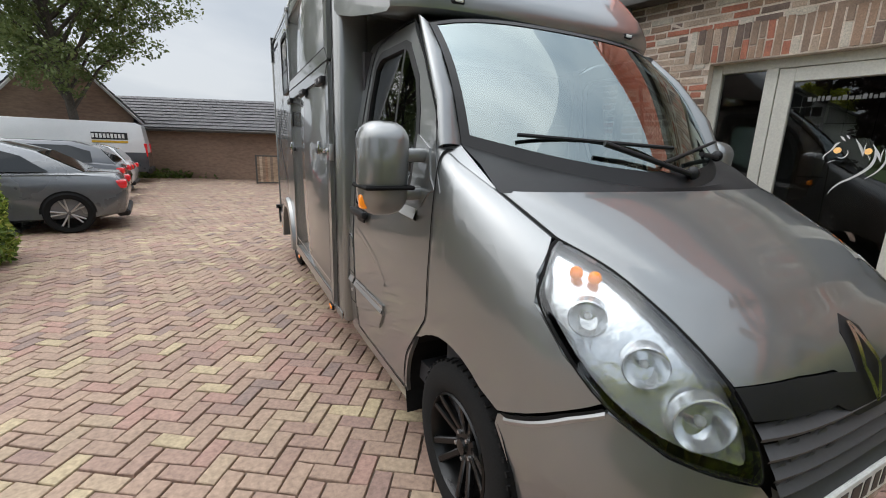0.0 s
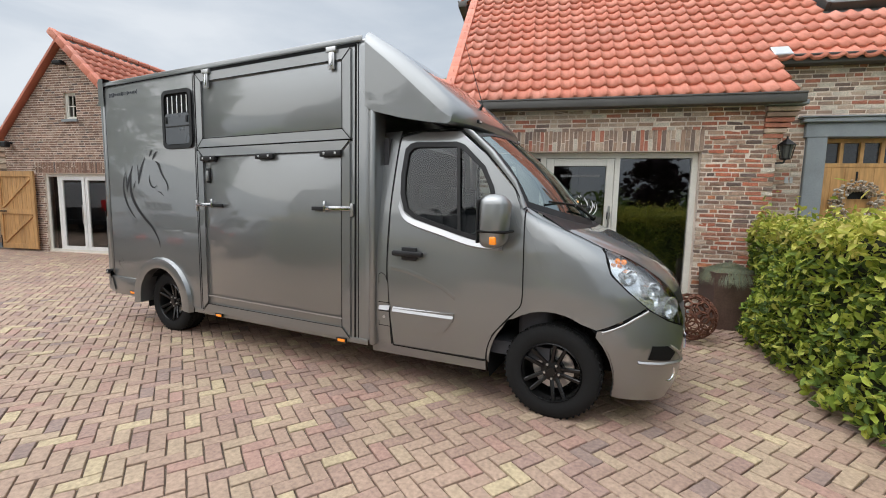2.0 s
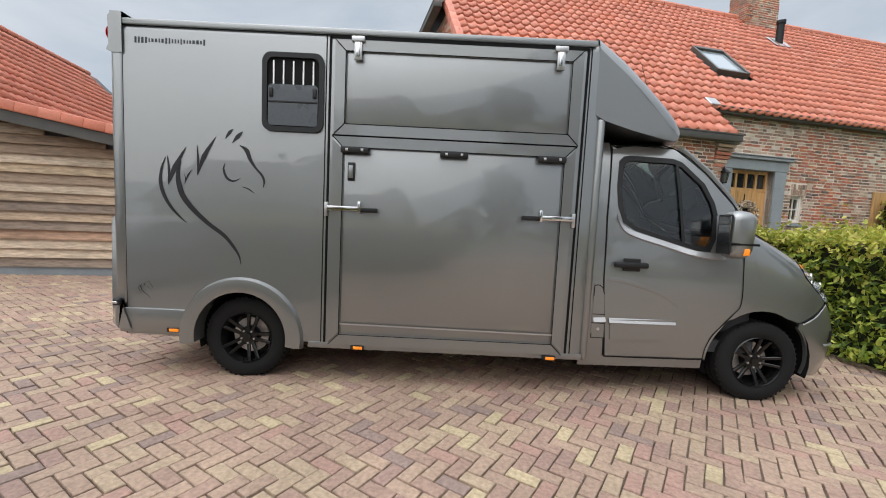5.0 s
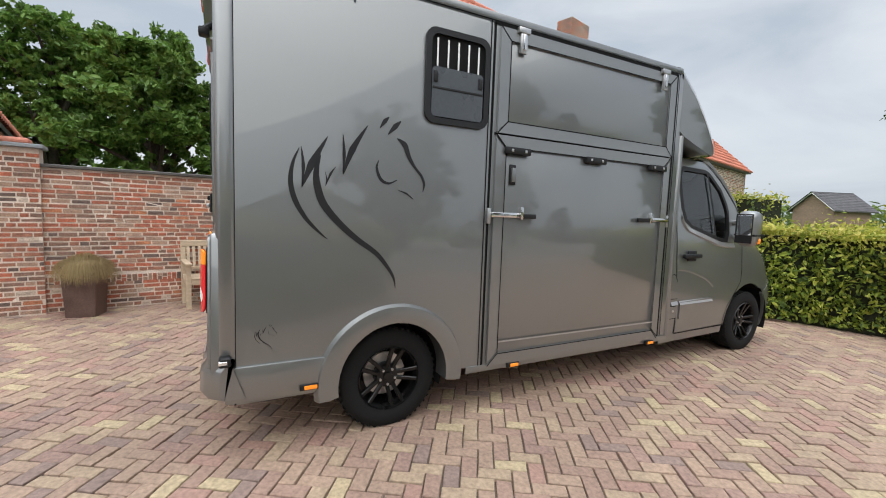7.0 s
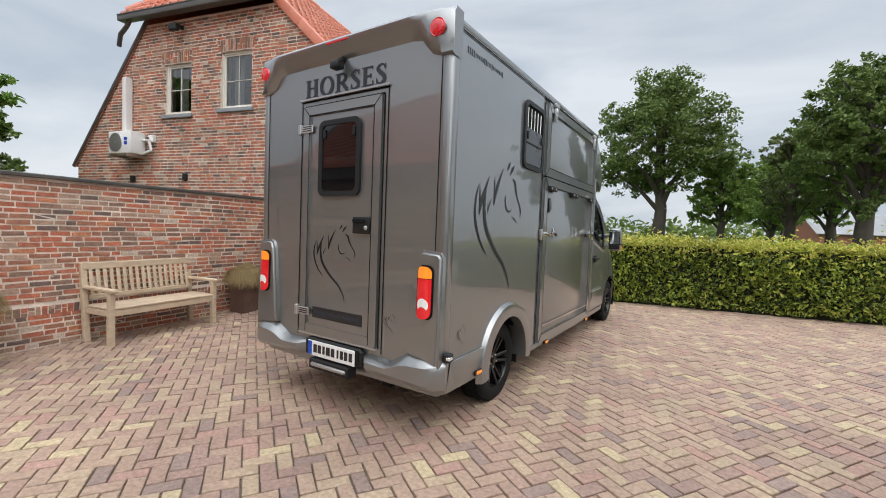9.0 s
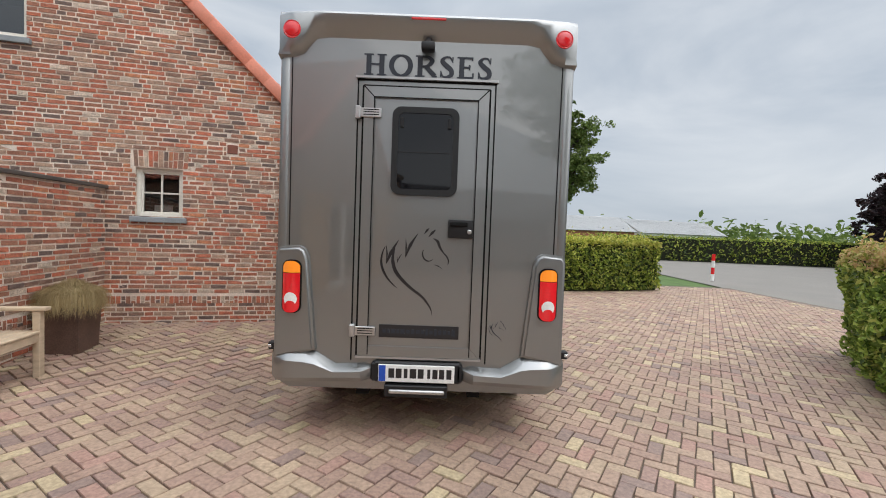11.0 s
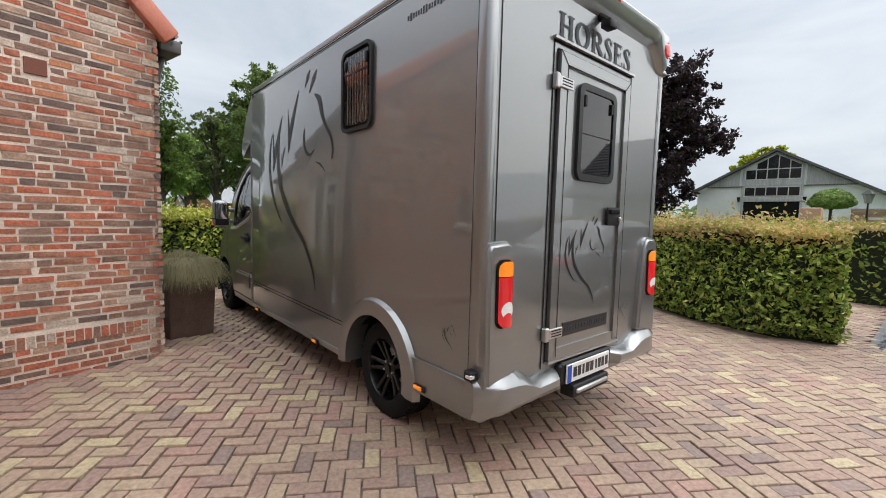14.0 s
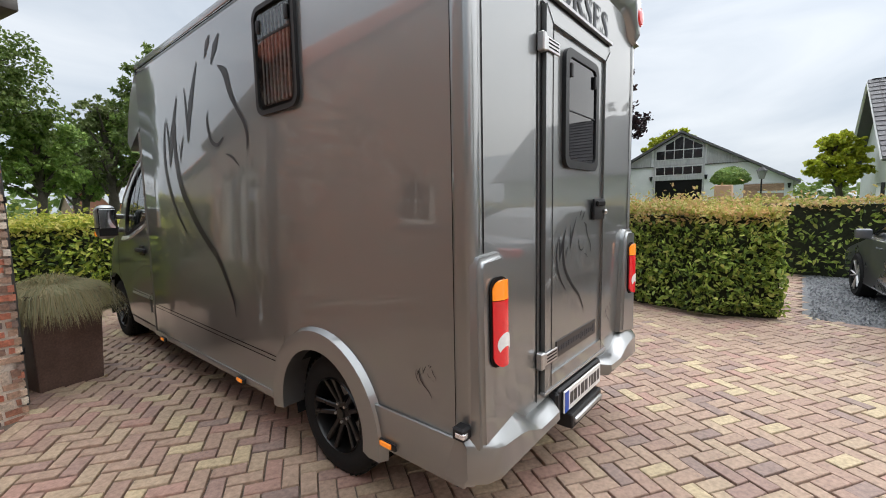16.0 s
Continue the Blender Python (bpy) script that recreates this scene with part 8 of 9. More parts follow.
def hedge(name, line, depth, height, side_mat, top_mat, label, seed, per=1000, size=0.036):
    """A clipped hedge along a line of (x, y); its body lies to the right of the line's way."""
    ob = thing(name, pose(line[0][0], line[0][1], 0), label, "hedge")
    o = Vector((line[0][0], line[0][1], 0))
    rng = np.random.default_rng(seed)
    L = [Vector((x, y, 0)) - o for x, y in line]
    offs = []
    for i, p in enumerate(L):
        d = (L[min(i + 1, len(L) - 1)] - L[max(i - 1, 0)]).normalized()
        offs.append(Vector((d.y, -d.x, 0)) * depth)
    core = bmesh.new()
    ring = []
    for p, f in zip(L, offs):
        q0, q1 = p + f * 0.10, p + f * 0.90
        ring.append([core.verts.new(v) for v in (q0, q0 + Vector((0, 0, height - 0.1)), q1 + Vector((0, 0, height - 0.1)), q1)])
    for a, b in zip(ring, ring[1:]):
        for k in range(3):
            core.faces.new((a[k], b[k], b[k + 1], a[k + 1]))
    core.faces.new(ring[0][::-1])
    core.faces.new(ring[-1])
    # solid near-black core: the shade between the leaves is put into its colour
    part("inner_twig_mass", core, surface("hedge_shade", (0.018, 0.022, 0.009), 0.95, var=0.3, grain=20, grain_amt=0.5), ob, "", 0)
    sp, tp = [], []

    def add_face(a, b, out, z0, z1, count):
        for _ in range(count):
            t, z = rng.random(), z0 + (z1 - z0) * rng.random()
            p = a.lerp(b, t)
            bulge = 0.05 * math.sin(p.x * 3.1 + z * 4) + 0.04 * math.sin(p.y * 4.3 - z * 2.7) + 0.045 * math.sin(p.x * 11 + p.y * 9 + z * 3) * math.sin(z * 13 + p.x * 4)
            hollow = math.sin(p.x * 17 + z * 9 + 2 * math.sin(p.y * 7)) * math.sin(p.y * 15 - z * 19 + 2 * math.sin(p.x * 5)) + 0.6 * math.sin(p.x * 31 + p.y * 27 + z * 23)
            if hollow < -0.35 and rng.random() < 0.62:
                continue
            dd = -rng.exponential(0.06) + 0.045 + bulge
            q = p + out * dd + Vector((0, 0, z))
            (sp if z < height - 0.16 - 0.09 * rng.random() else tp).append(q)

    for i in range(len(L) - 1):
        a, b, fa, fb = L[i], L[i + 1], offs[i], offs[i + 1]
        ln = (b - a).length
        out = -fa.normalized()
        add_face(a, b, out, 0.06, height, int(ln * height * per))
        add_face(a + fa, b + fb, -out, 0.06, height, int(ln * height * per * 0.45))
        for _ in range(int(ln * depth * per * 1.1)):
            t, s = rng.random(), rng.random()
            p = a.lerp(b, t) + fa.lerp(fb, t) * s
            tp.append(p + Vector((0, 0, height + 0.05 * math.sin(p.x * 2.3 + p.y * 3) + rng.exponential(0.05) - 0.07)))
    for i, s in ((0, -1), (-1, 1)):
        d = (L[i] - L[i - s]).normalized() if i else (L[0] - L[1]).normalized()
        add_face(L[i], L[i] + offs[i], d, 0.06, height, int(depth * height * per))
    leaf_mesh("leaves", sp, [(0, 0, 0.35)] * len(sp), size, side_mat, ob, seed, 1.6, kind="stuff")
    leaf_mesh("young_leaves", tp, [(0, 0, 0.6)] * len(tp), size * 0.85, top_mat, ob, seed + 1, 1.4, kind="stuff")
    return ob


hedge("clipped_hedge", [(-4.45, -2.5), (-3.0, -1.93), (-0.8, -1.40), (1.2, -1.0), (2.0, -0.70), (3.25, -0.50), (4.62, -0.52)], 1.25, 1.39, LEAF_HEDGE, LEAF_YOUNG, "clipped green hornbeam hedge with yellow young tips", 101, per=1450, size=0.043)
hedge("clipped_hedge", [(-2.36, 7.5), (-2.10, 6.85), (-2.30, 5.8), (-2.88, 4.9), (-3.6, 3.95)], 1.3, 1.42, LEAF_BEECH_HEDGE, LEAF_COPPER_TIP, "clipped green hedge with reddish young tips", 103, per=1600, size=0.038)
hedge("clipped_hedge", [(-6.6, 14.5), (-6.6, 8.0), (-6.9, 3.0)], 1.2, 1.5, LEAF_BEECH_HEDGE, LEAF_COPPER_TIP, "dark green clipped hedge behind the gravel strip", 105, per=220, size=0.06)
hedge("clipped_hedge", [(4.2, -4.6), (7.0, -5.4)], 1.2, 2.15, LEAF_HEDGE, LEAF_YOUNG, "tall clipped hedge beside the house front", 107, per=300, size=0.05)
hedge("far_hedge", [(-40, -17.0), (-16.5, -20.8), (-10, -21.4)], 1.5, 1.7, LEAF_HEDGE, LEAF_HEDGE, "long dark clipped hedge across the lane", 109, per=60, size=0.11)


def tree(x, y, trunk, top, rad, material, label, seed, leaves=7000, size=0.17, shape=1.0, base=None, limbs=16, fill=0.75, tr=0.0, sparse=1.0, foot=0.0):
    """A tapered trunk with limbs and a crown of leaf clumps with gaps between them."""
    ob = thing("tree", pose(x, y, foot), label, "tree")
    rng = random.Random(seed)
    nr = np.random.default_rng(seed)
    tr = tr or 0.035 * top
    crown0 = base if base is not None else trunk
    mid = (crown0 + top) / 2
    hz = (top - crown0) / 2
    bm = bmesh.new()
    pts = [Vector((0, 0, 0)), Vector((rng.uniform(-0.1, 0.1), rng.uniform(-0.1, 0.1), trunk * 0.5)), Vector((rng.uniform(-0.2, 0.2), rng.uniform(-0.2, 0.2), trunk)), Vector((rng.uniform(-0.4, 0.4), rng.uniform(-0.4, 0.4), mid)), Vector((rng.uniform(-0.4, 0.4), rng.uniform(-0.4, 0.4), top * 0.9))]
    rs = [tr * 1.25, tr, tr * 0.85, tr * 0.45, tr * 0.08]
    for a, b, r0, r1 in zip(pts, pts[1:], rs, rs[1:]):
        rod(bm, a, b, r0, 9, r1)
    lobes = []
    for k in range(limbs):
        f = (k + 0.5) / limbs
        a = k * 2.4 + rng.uniform(-0.5, 0.5)
        zs = crown0 * 0.92 + (mid - crown0 * 0.92) * f * 1.25
        t = max(0.0, min(1.0, (zs - trunk) / max(0.1, mid - trunk)))
        st = pts[2].lerp(pts[3], t)
        st = Vector((st.x, st.y, zs))
        # an end on the outline of the crown, low limbs reaching out, high ones up
        el = radians(-42 + 118 * (f + rng.uniform(-0.12, 0.12)))
        reach = rng.uniform(0.66, 0.90)
        en = Vector((math.cos(a) * math.cos(el) * rad * reach, math.sin(a) * math.cos(el) * rad * reach, mid + math.sin(el) * hz * reach))
        sag = Vector((0, 0, 0.10 * (en - st).length))
        m1, m2 = st.lerp(en, 0.4) + sag, st.lerp(en, 0.75) + sag * 0.6
        for p, q, r0, r1 in ((st, m1, 0.42, 0.26), (m1, m2, 0.26, 0.14), (m2, en, 0.14, 0.05)):
            rod(bm, p, q, tr * r0, 6, tr * r1)
        lobes += [(en, rad * rng.uniform(0.24, 0.36)), (m2, rad * rng.uniform(0.22, 0.32)), (m1, rad * rng.uniform(0.14, 0.24))]
        for j in range(4):
            g = m2.lerp(en, rng.random()) + Vector((rng.uniform(-1, 1), rng.uniform(-1, 1), rng.uniform(-0.4, 1.0))) * rad * 0.24
            rod(bm, m2.lerp(en, 0.4 * rng.random()), g, tr * 0.09, 4, tr * 0.02)
            if rng.random() < 0.5:
                lobes.append((g, rad * rng.uniform(0.13, 0.2)))
    part("trunk", bm, BARK, ob, "", 40)
    for _ in range(int(14 * fill)):
        v = Vector((rng.gauss(0, 1), rng.gauss(0, 1), rng.gauss(0, 1)))
        v.length = rng.uniform(0.35, 0.85)
        lobes.append((Vector((v.x * rad, v.y * rad, mid + v.z * hz)), rad * rng.uniform(0.2, 0.3)))
    P = []
    total = sum(r * r for c, r in lobes)
    for c, r in lobes:
        n = int(leaves * r * r / total)
        tufts = nr.normal(0, 1, (max(5, n // 38), 3))
        tufts /= np.linalg.norm(tufts, axis=1)[:, None]
        tufts *= (nr.uniform(0.25, 1.0, len(tufts)) ** 0.45)[:, None] * r * np.array([1.05, 1.05, 0.78])
        tufts += nr.normal(0, 0.10 * r, tufts.shape)
        who = nr.integers(0, len(tufts), n)
        P.append(np.array(c) + tufts[who] + np.clip(nr.normal(0, 1, (n, 3)), -1.9, 1.9) * r * 0.14 * sparse * np.array([1.1, 1.1, 0.75]))
    P = np.concatenate(P)
    P = P[P[:, 2] > crown0 * 0.72]
    leaf_mesh("crown", P, np.tile([0, 0, 0.5], (len(P), 1)), size, material, ob, seed, 1.3)
    return ob


tree(4.0, -31.0, 3.9, 15.2, 5.9, LEAF_OAK, "tall broad oak in the field behind the hedge", 201, 30000, 0.15, base=3.6, limbs=17, fill=0.3, sparse=1.0)
tree(-8.1, -27.9, 3.6, 13.9, 4.1, LEAF_OAK, "large dark green lime in the row along the field", 202, 30000, 0.14, base=2.6, limbs=22, fill=1.0)
for k, (x, y, h, r) in enumerate(((-8.0, -36.5, 11.5, 3.4), (-4.6, -43.5, 9.5, 3.4), (-5.2, -50.0, 9.5, 3.8), (-0.4, -33.0, 8.5, 2.9), (-5.3, -36.5, 12.0, 2.8))):
    tree(x, y, 2.8, h, r, LEAF_LIME if k != 4 else LEAF_PALE, "green lime tree in the row along the field" if k != 4 else "thinly leaved pale tree in the row", 210 + k, 16000 if k != 4 else 7000, 0.15, base=2.2, fill=1.0)
tree(-23.3, -4.1, 2.2, 11.9, 4.1, LEAF_COPPER, "broad copper beech with dark purple leaves", 230, 34000, 0.14, base=1.2, limbs=26, fill=1.5)
tree(-27.6, -16.6, 1.2, 6.3, 3.2, LEAF_COPPER, "small dark purple beech across the lane", 231, 12000, 0.14, base=0.8, fill=1.2)
tree(-26.5, 13.0, 2.0, 8.6, 3.6, LEAF_COPPER, "dark purple beech beside the white house", 232, 9000, 0.14, base=2.0, fill=1.0)
tree(-20.7, 8.9, 1.4, 4.5, 1.15, LEAF_YELLOW, "small yellow-green tree beside the white house", 233, 7000, 0.10, base=1.7, fill=1.6)
std = thing("tree", pose(-23.6, 4.73, 0), "clipped umbrella-headed standard tree by the white barn", "tree")
bm = bmesh.new()
rod(bm, (0, 0, 0), (0.03, 0, 2.5), 0.09, 9, 0.06)
for k in range(7):
    rod(bm, (0.03, 0, 2.3), (0.6 * math.cos(0.9 * k), 0.6 * math.sin(0.9 * k), 2.75), 0.04, 5, 0.01)
part("trunk", bm, BARK, std, "", 40)
sr = np.random.default_rng(61)
dirs = sr.normal(0, 1, (6500, 3))
dirs /= np.linalg.norm(dirs, axis=1)[:, None]
dirs[:, 2] = np.where(dirs[:, 2] < 0, dirs[:, 2] * 0.35, dirs[:, 2])
tuft = 0.5 + 0.5 * np.sin(9 * dirs[:, 0] + 3) * np.sin(8 * dirs[:, 1]) * np.sin(10 * dirs[:, 2] + 1)
P = dirs * (sr.uniform(0.72, 1.0, 6500) * (0.86 + 0.14 * tuft))[:, None] * np.array([0.95, 0.95, 0.74]) + np.array([0, 0, 2.62])
leaf_mesh("crown", P, dirs, 0.085, LEAF_LIME, std, 62, 0.7)
tree(-36.0, -1.0, 2.5, 7.9, 2.1, LEAF_YELLOW, "light green tree behind the white barn", 235, 5000, 0.2, base=2.5)
tree(12.9, 8.3, 1.6, 6.4, 1.95, LEAF_BRIGHT, "dense bright green tree behind the garden wall", 240, 30000, 0.092, base=1.0, limbs=22, fill=2.0)
tree(16.4, 11.4, 2.0, 7.6, 2.5, LEAF_BRIGHT, "dense green tree behind the garden wall", 241, 26000, 0.10, base=1.2, limbs=22, fill=2.0)
tree(23.7, 5.6, 2.2, 5.9, 1.9, LEAF_OAK, "dark green tree beyond the garden wall", 242, 5000, 0.15, base=2.2)
tree(-4.5, 20.4, 2.2, 11.0, 3.5, LEAF_PALE, "thin-leaved young tree in front of the brick gable", 250, 42000, 0.075, base=2.6, limbs=30, fill=1.0, sparse=1.25, tr=0.17)
far_rng = random.Random(8)
pts = []
for k in range(1500):
    a = radians(far_rng.uniform(150, 330))
    d = far_rng.uniform(180, 230)
    for j in range(6):
        pts.append((math.cos(a) * d + far_rng.gauss(0, 3), math.sin(a) * d + far_rng.gauss(0, 3), abs(far_rng.gauss(3.6, 2.8))))
fw = leaf_mesh("far_woods", pts, [(0, 0, 1)] * len(pts), 1.6, LEAF_OAK, None, 9, 1.3, "low dark green woods along the horizon", "stuff")
fw["category"] = "woods"

# ---- cars ----
GLASSBLACK = surface("car_window", (0.01, 0.012, 0.013), 0.04, var=0.05, rough_var=0.0, coat=0.6)


def car(m, length, width, heights, colour, label, rim=RIM, estate=False):
    """A parked car along +x (front), its parts shaped from a side outline. heights: (sill, belt, roof)."""
    ob = thing("parked_car", m, label, "car", "parked cars")
    sill, belt, top = heights
    h = length / 2
    w = width / 2
    lower = [(-h + 0.03, 0.36), (-h - 0.02, 0.60), (-h + 0.05, belt - 0.12), (-h + 0.15, belt - 0.01), (-h + 0.55, belt + 0.03), (h - 1.15, belt), (h - 0.35, belt - 0.17), (h - 0.06, belt - 0.32), (h, 0.55), (h - 0.05, 0.30), (h - 0.5, sill), (-h + 0.4, sill), (-h + 0.05, 0.30)]
    bm = bmesh.new()
    rows = []
    for f, ins, dz in ((-1, 0.10, 0.0), (-0.93, 0.02, 0.0), (-0.6, 0.0, 0.0), (0, 0.0, 0.02), (0.6, 0.0, 0.0), (0.93, 0.02, 0.0), (1, 0.10, 0.0)):
        rows.append([bm.verts.new((x * (1 - ins * 0.35), f * w, z + dz - (ins * 0.35 if z > 0.7 else -ins * 0.3))) for x, z in lower])
    for a, b in zip(rows, rows[1:]):
        for k in range(len(lower)):
            bm.faces.new((a[k], b[k], b[(k + 1) % len(lower)], a[(k + 1) % len(lower)]))
    bm.faces.new(rows[0])
    bm.faces.new(rows[-1])
    bmesh.ops.recalc_face_normals(bm, faces=bm.faces)
    part("body", bm, colour, ob, "", 50)
    tail, back = (-h + 0.14, -h + 0.42) if estate else (-h + 0.45, -h + 1.10)
    cab = [(tail, belt - 0.02), (back, top - 0.15), (back + 0.50, top - 0.01), (0.05, top + 0.01), (0.45, top - 0.06), (h - 1.05, belt - 0.01)]

    def half_width(z):
        t = max(0.0, (z - belt) / (top - belt))
        return w * (0.93 - 0.16 * t - 0.06 * t * t)
    bm = bmesh.new()
    rows = [[bm.verts.new((x, f * half_width(z), z - (0.035 if abs(f) == 1 and z > belt + 0.1 else 0.0))) for x, z in cab] for f in (-1, -0.88, -0.4, 0.4, 0.88, 1)]
    for a, b in zip(rows, rows[1:]):
        for k in range(len(cab) - 1):
            bm.faces.new((a[k], b[k], b[k + 1], a[k + 1]))
    bm.faces.new(rows[0])
    bm.faces.new(rows[-1])
    bmesh.ops.recalc_face_normals(bm, faces=bm.faces)
    part("cabin", bm, colour, ob, "", 50)
    for s in (-1, 1):
        for name, line in (("rear_side_window", [(tail + (0.42 if estate else 0.50), belt + 0.03), (back + 0.16, top - 0.24), (back + 0.55, top - 0.11), (0.0, top - 0.09), (0.0, belt + 0.03)]), ("front_side_window", [(0.06, belt + 0.03), (0.06, top - 0.09), (0.36, top - 0.13), (h - 1.22, belt + 0.03)])):
            part(name, sheet(line, (), 0, lambda u, v: Vector((u, s * (half_width(v) + 0.012), v)), 0.008, flip=s < 0), GLASSBLACK, ob, "", 0)
    for name, (xa, za), (xb, zb) in (("rear_window", cab[0], cab[1]), ("windscreen", cab[5], cab[4])):
        low, high = (xa + (xb - xa) * 0.12, za + (zb - za) * 0.12), (xa + (xb - xa) * 0.94, za + (zb - za) * 0.94)
        n = Vector((-(zb - za), 0, xb - xa)).normalized() * (0.008 if xb > xa else -0.008)
        bm = bmesh.new()
        q = [Vector((x, f * half_width(z) * 0.90, z)) for f, (x, z) in ((-1, low), (1, low), (1, high), (-1, high))]
        o = [bm.verts.new(v + n) for v in q]
        i = [bm.verts.new(v - n) for v in q]
        bm.faces.new(o)
        bm.faces.new(i[::-1])
        for k in range(4):
            bm.faces.new((o[k], o[(k + 1) % 4], i[(k + 1) % 4], i[k]))
        bmesh.ops.recalc_face_normals(bm, faces=bm.faces)
        part(name, bm, GLASSBLACK, ob, "", 0)
    for s in (-1, 1):
        for x in (-h + 0.78, h - 0.85):
            wb = new("wheel")
            wb.parent = ob
            wb.location = (x, s * (w - 0.085), 0.33)
            bm = bmesh.new()
            lathe(bm, [(0.235, -0.10), (0.30, -0.115), (0.33, -0.09), (0.335, 0.0), (0.33, 0.09), (0.30, 0.115), (0.235, 0.10)], 28, "Y")
            part("tyre", bm, RUBBER, wb)
            bm = bmesh.new()
            lathe(bm, [(0.24, s * 0.10), (0.232, s * 0.106), (0.222, s * 0.04), (0.0, s * 0.03)], 28, "Y")
            part("rim", bm, SEAM, wb)
            bm = bmesh.new()
            for k in range(5):
                a = 2 * math.pi * k / 5
                for d in (-0.16, 0.16):
                    rod(bm, (0.03 * math.cos(a), s * 0.085, 0.03 * math.sin(a)), (0.228 * math.cos(a + d), s * 0.105, 0.228 * math.sin(a + d)), 0.013, 5)
            part("spoke", bm, rim, wb)
            bm = bmesh.new()
            arc = [(x + 0.358 * math.cos(t), 0.33 + 0.358 * math.sin(t)) for t in np.linspace(0.0, math.pi, 14)]
            rws = [[bm.verts.new((px, s * yy, pz)) for yy in (w + 0.004, w - 0.25)] for px, pz in arc]
            inn = [bm.verts.new((x + 0.325 * math.cos(t), s * (w + 0.004), 0.33 + 0.325 * math.sin(t))) for t in np.linspace(0.0, math.pi, 14)]
            for i in range(13):
                bm.faces.new((rws[i][0], rws[i + 1][0], inn[i + 1], inn[i]))
            bmesh.ops.recalc_face_normals(bm, faces=bm.faces)
            part("arch_gap", bm, SEAM, wb).matrix_local = Matrix.Translation((-x, -s * (w - 0.085), -0.33))
        part("tail_lamp", boxes(((-h - 0.02, min(s * w * 0.55, s * w * 0.985), belt - 0.24), (-h + 0.30, max(s * w * 0.55, s * w * 0.985), belt - 0.10)), bevel=0.04, seg=2), RED, ob, "red tail lamp")
        part("head_lamp", boxes(((h - 0.38, min(s * w * 0.6, s * w * 0.97), belt - 0.36), (h - 0.04, max(s * w * 0.6, s * w * 0.97), belt - 0.24)), bevel=0.04, seg=2), REFLECTOR, ob)
        for x in (-0.55, 0.35):
            part("door_handle", boxes(((x, min(s * w, s * (w + 0.025)), belt - 0.14), (x + 0.18, max(s * w, s * (w + 0.025)), belt - 0.11)), bevel=0.008), colour, ob)
        part("door_mirror", boxes(((h - 1.35, min(s * w * 0.97, s * (w + 0.16)), belt - 0.02), (h - 1.23, max(s * w * 0.97, s * (w + 0.16)), belt + 0.12)), bevel=0.03, seg=2), colour, ob)
    part("rear_diffuser", boxes(((-h - 0.005, -w * 0.8, 0.22), (-h + 0.18, w * 0.8, 0.34)), bevel=0.03), BLACK, ob)
    return ob


GREYCAR = surface("mid_grey_car_paint", (0.15, 0.158, 0.166), 0.3, 0.5, var=0.03, coat=1.0)
DARKCAR = surface("dark_grey_car_paint", (0.07, 0.075, 0.085), 0.3, 0.5, var=0.03, coat=1.0)
car(pose(-3.53, 9.42, 0, 0, 0, 187.4), 4.5, 1.80, (0.22, 0.95, 1.46), GREYCAR, "mid grey saloon car with five-spoke wheels on gravel", STEEL)
car(pose(-4.2, 13.2, 0, 0, 0, 184), 4.6, 1.82, (0.22, 0.97, 1.47), DARKCAR, "dark grey estate car parked in a row", STEEL, True)
car(pose(-4.35, 15.9, 0, 0, 0, 184), 4.4, 1.80, (0.22, 0.93, 1.42), surface("white_car_paint", (0.62, 0.63, 0.63), 0.3, 0.1, coat=1.0), "white car parked in a row", STEEL, True)

# white delivery van
van = thing("delivery_van", pose(-5.25, 19.6, 0, 0, 0, 184), "white delivery van with black lower body and dark lettering", "van")
VANW = surface("white_van_paint", (0.70, 0.71, 0.71), 0.35, 0.0, var=0.04, coat=0.6)
bm = bmesh.new()
prof = [(-2.95, 0.45), (-2.98, 1.2), (-2.88, 2.05), (-2.72, 2.13), (1.2, 2.14), (1.7, 2.02), (2.35, 1.45), (2.85, 1.2), (2.98, 0.8), (2.95, 0.4)]
rows = []
for f, ins in ((-1, 0.06), (-0.95, 0.0), (0, 0.0), (0.95, 0.0), (1, 0.06)):
    rows.append([bm.verts.new((x * (1 - ins * 0.3), f * (0.99 - 0.07 * max(0, z - 1.2)), z - (ins if z > 2 else 0))) for x, z in prof])
for a, b in zip(rows, rows[1:]):
    for k in range(len(prof)):
        bm.faces.new((a[k], b[k], b[(k + 1) % len(prof)], a[(k + 1) % len(prof)]))
bm.faces.new(rows[0])
bm.faces.new(rows[-1])
bmesh.ops.recalc_face_normals(bm, faces=bm.faces)
part("body", bm, VANW, van, "", 40)
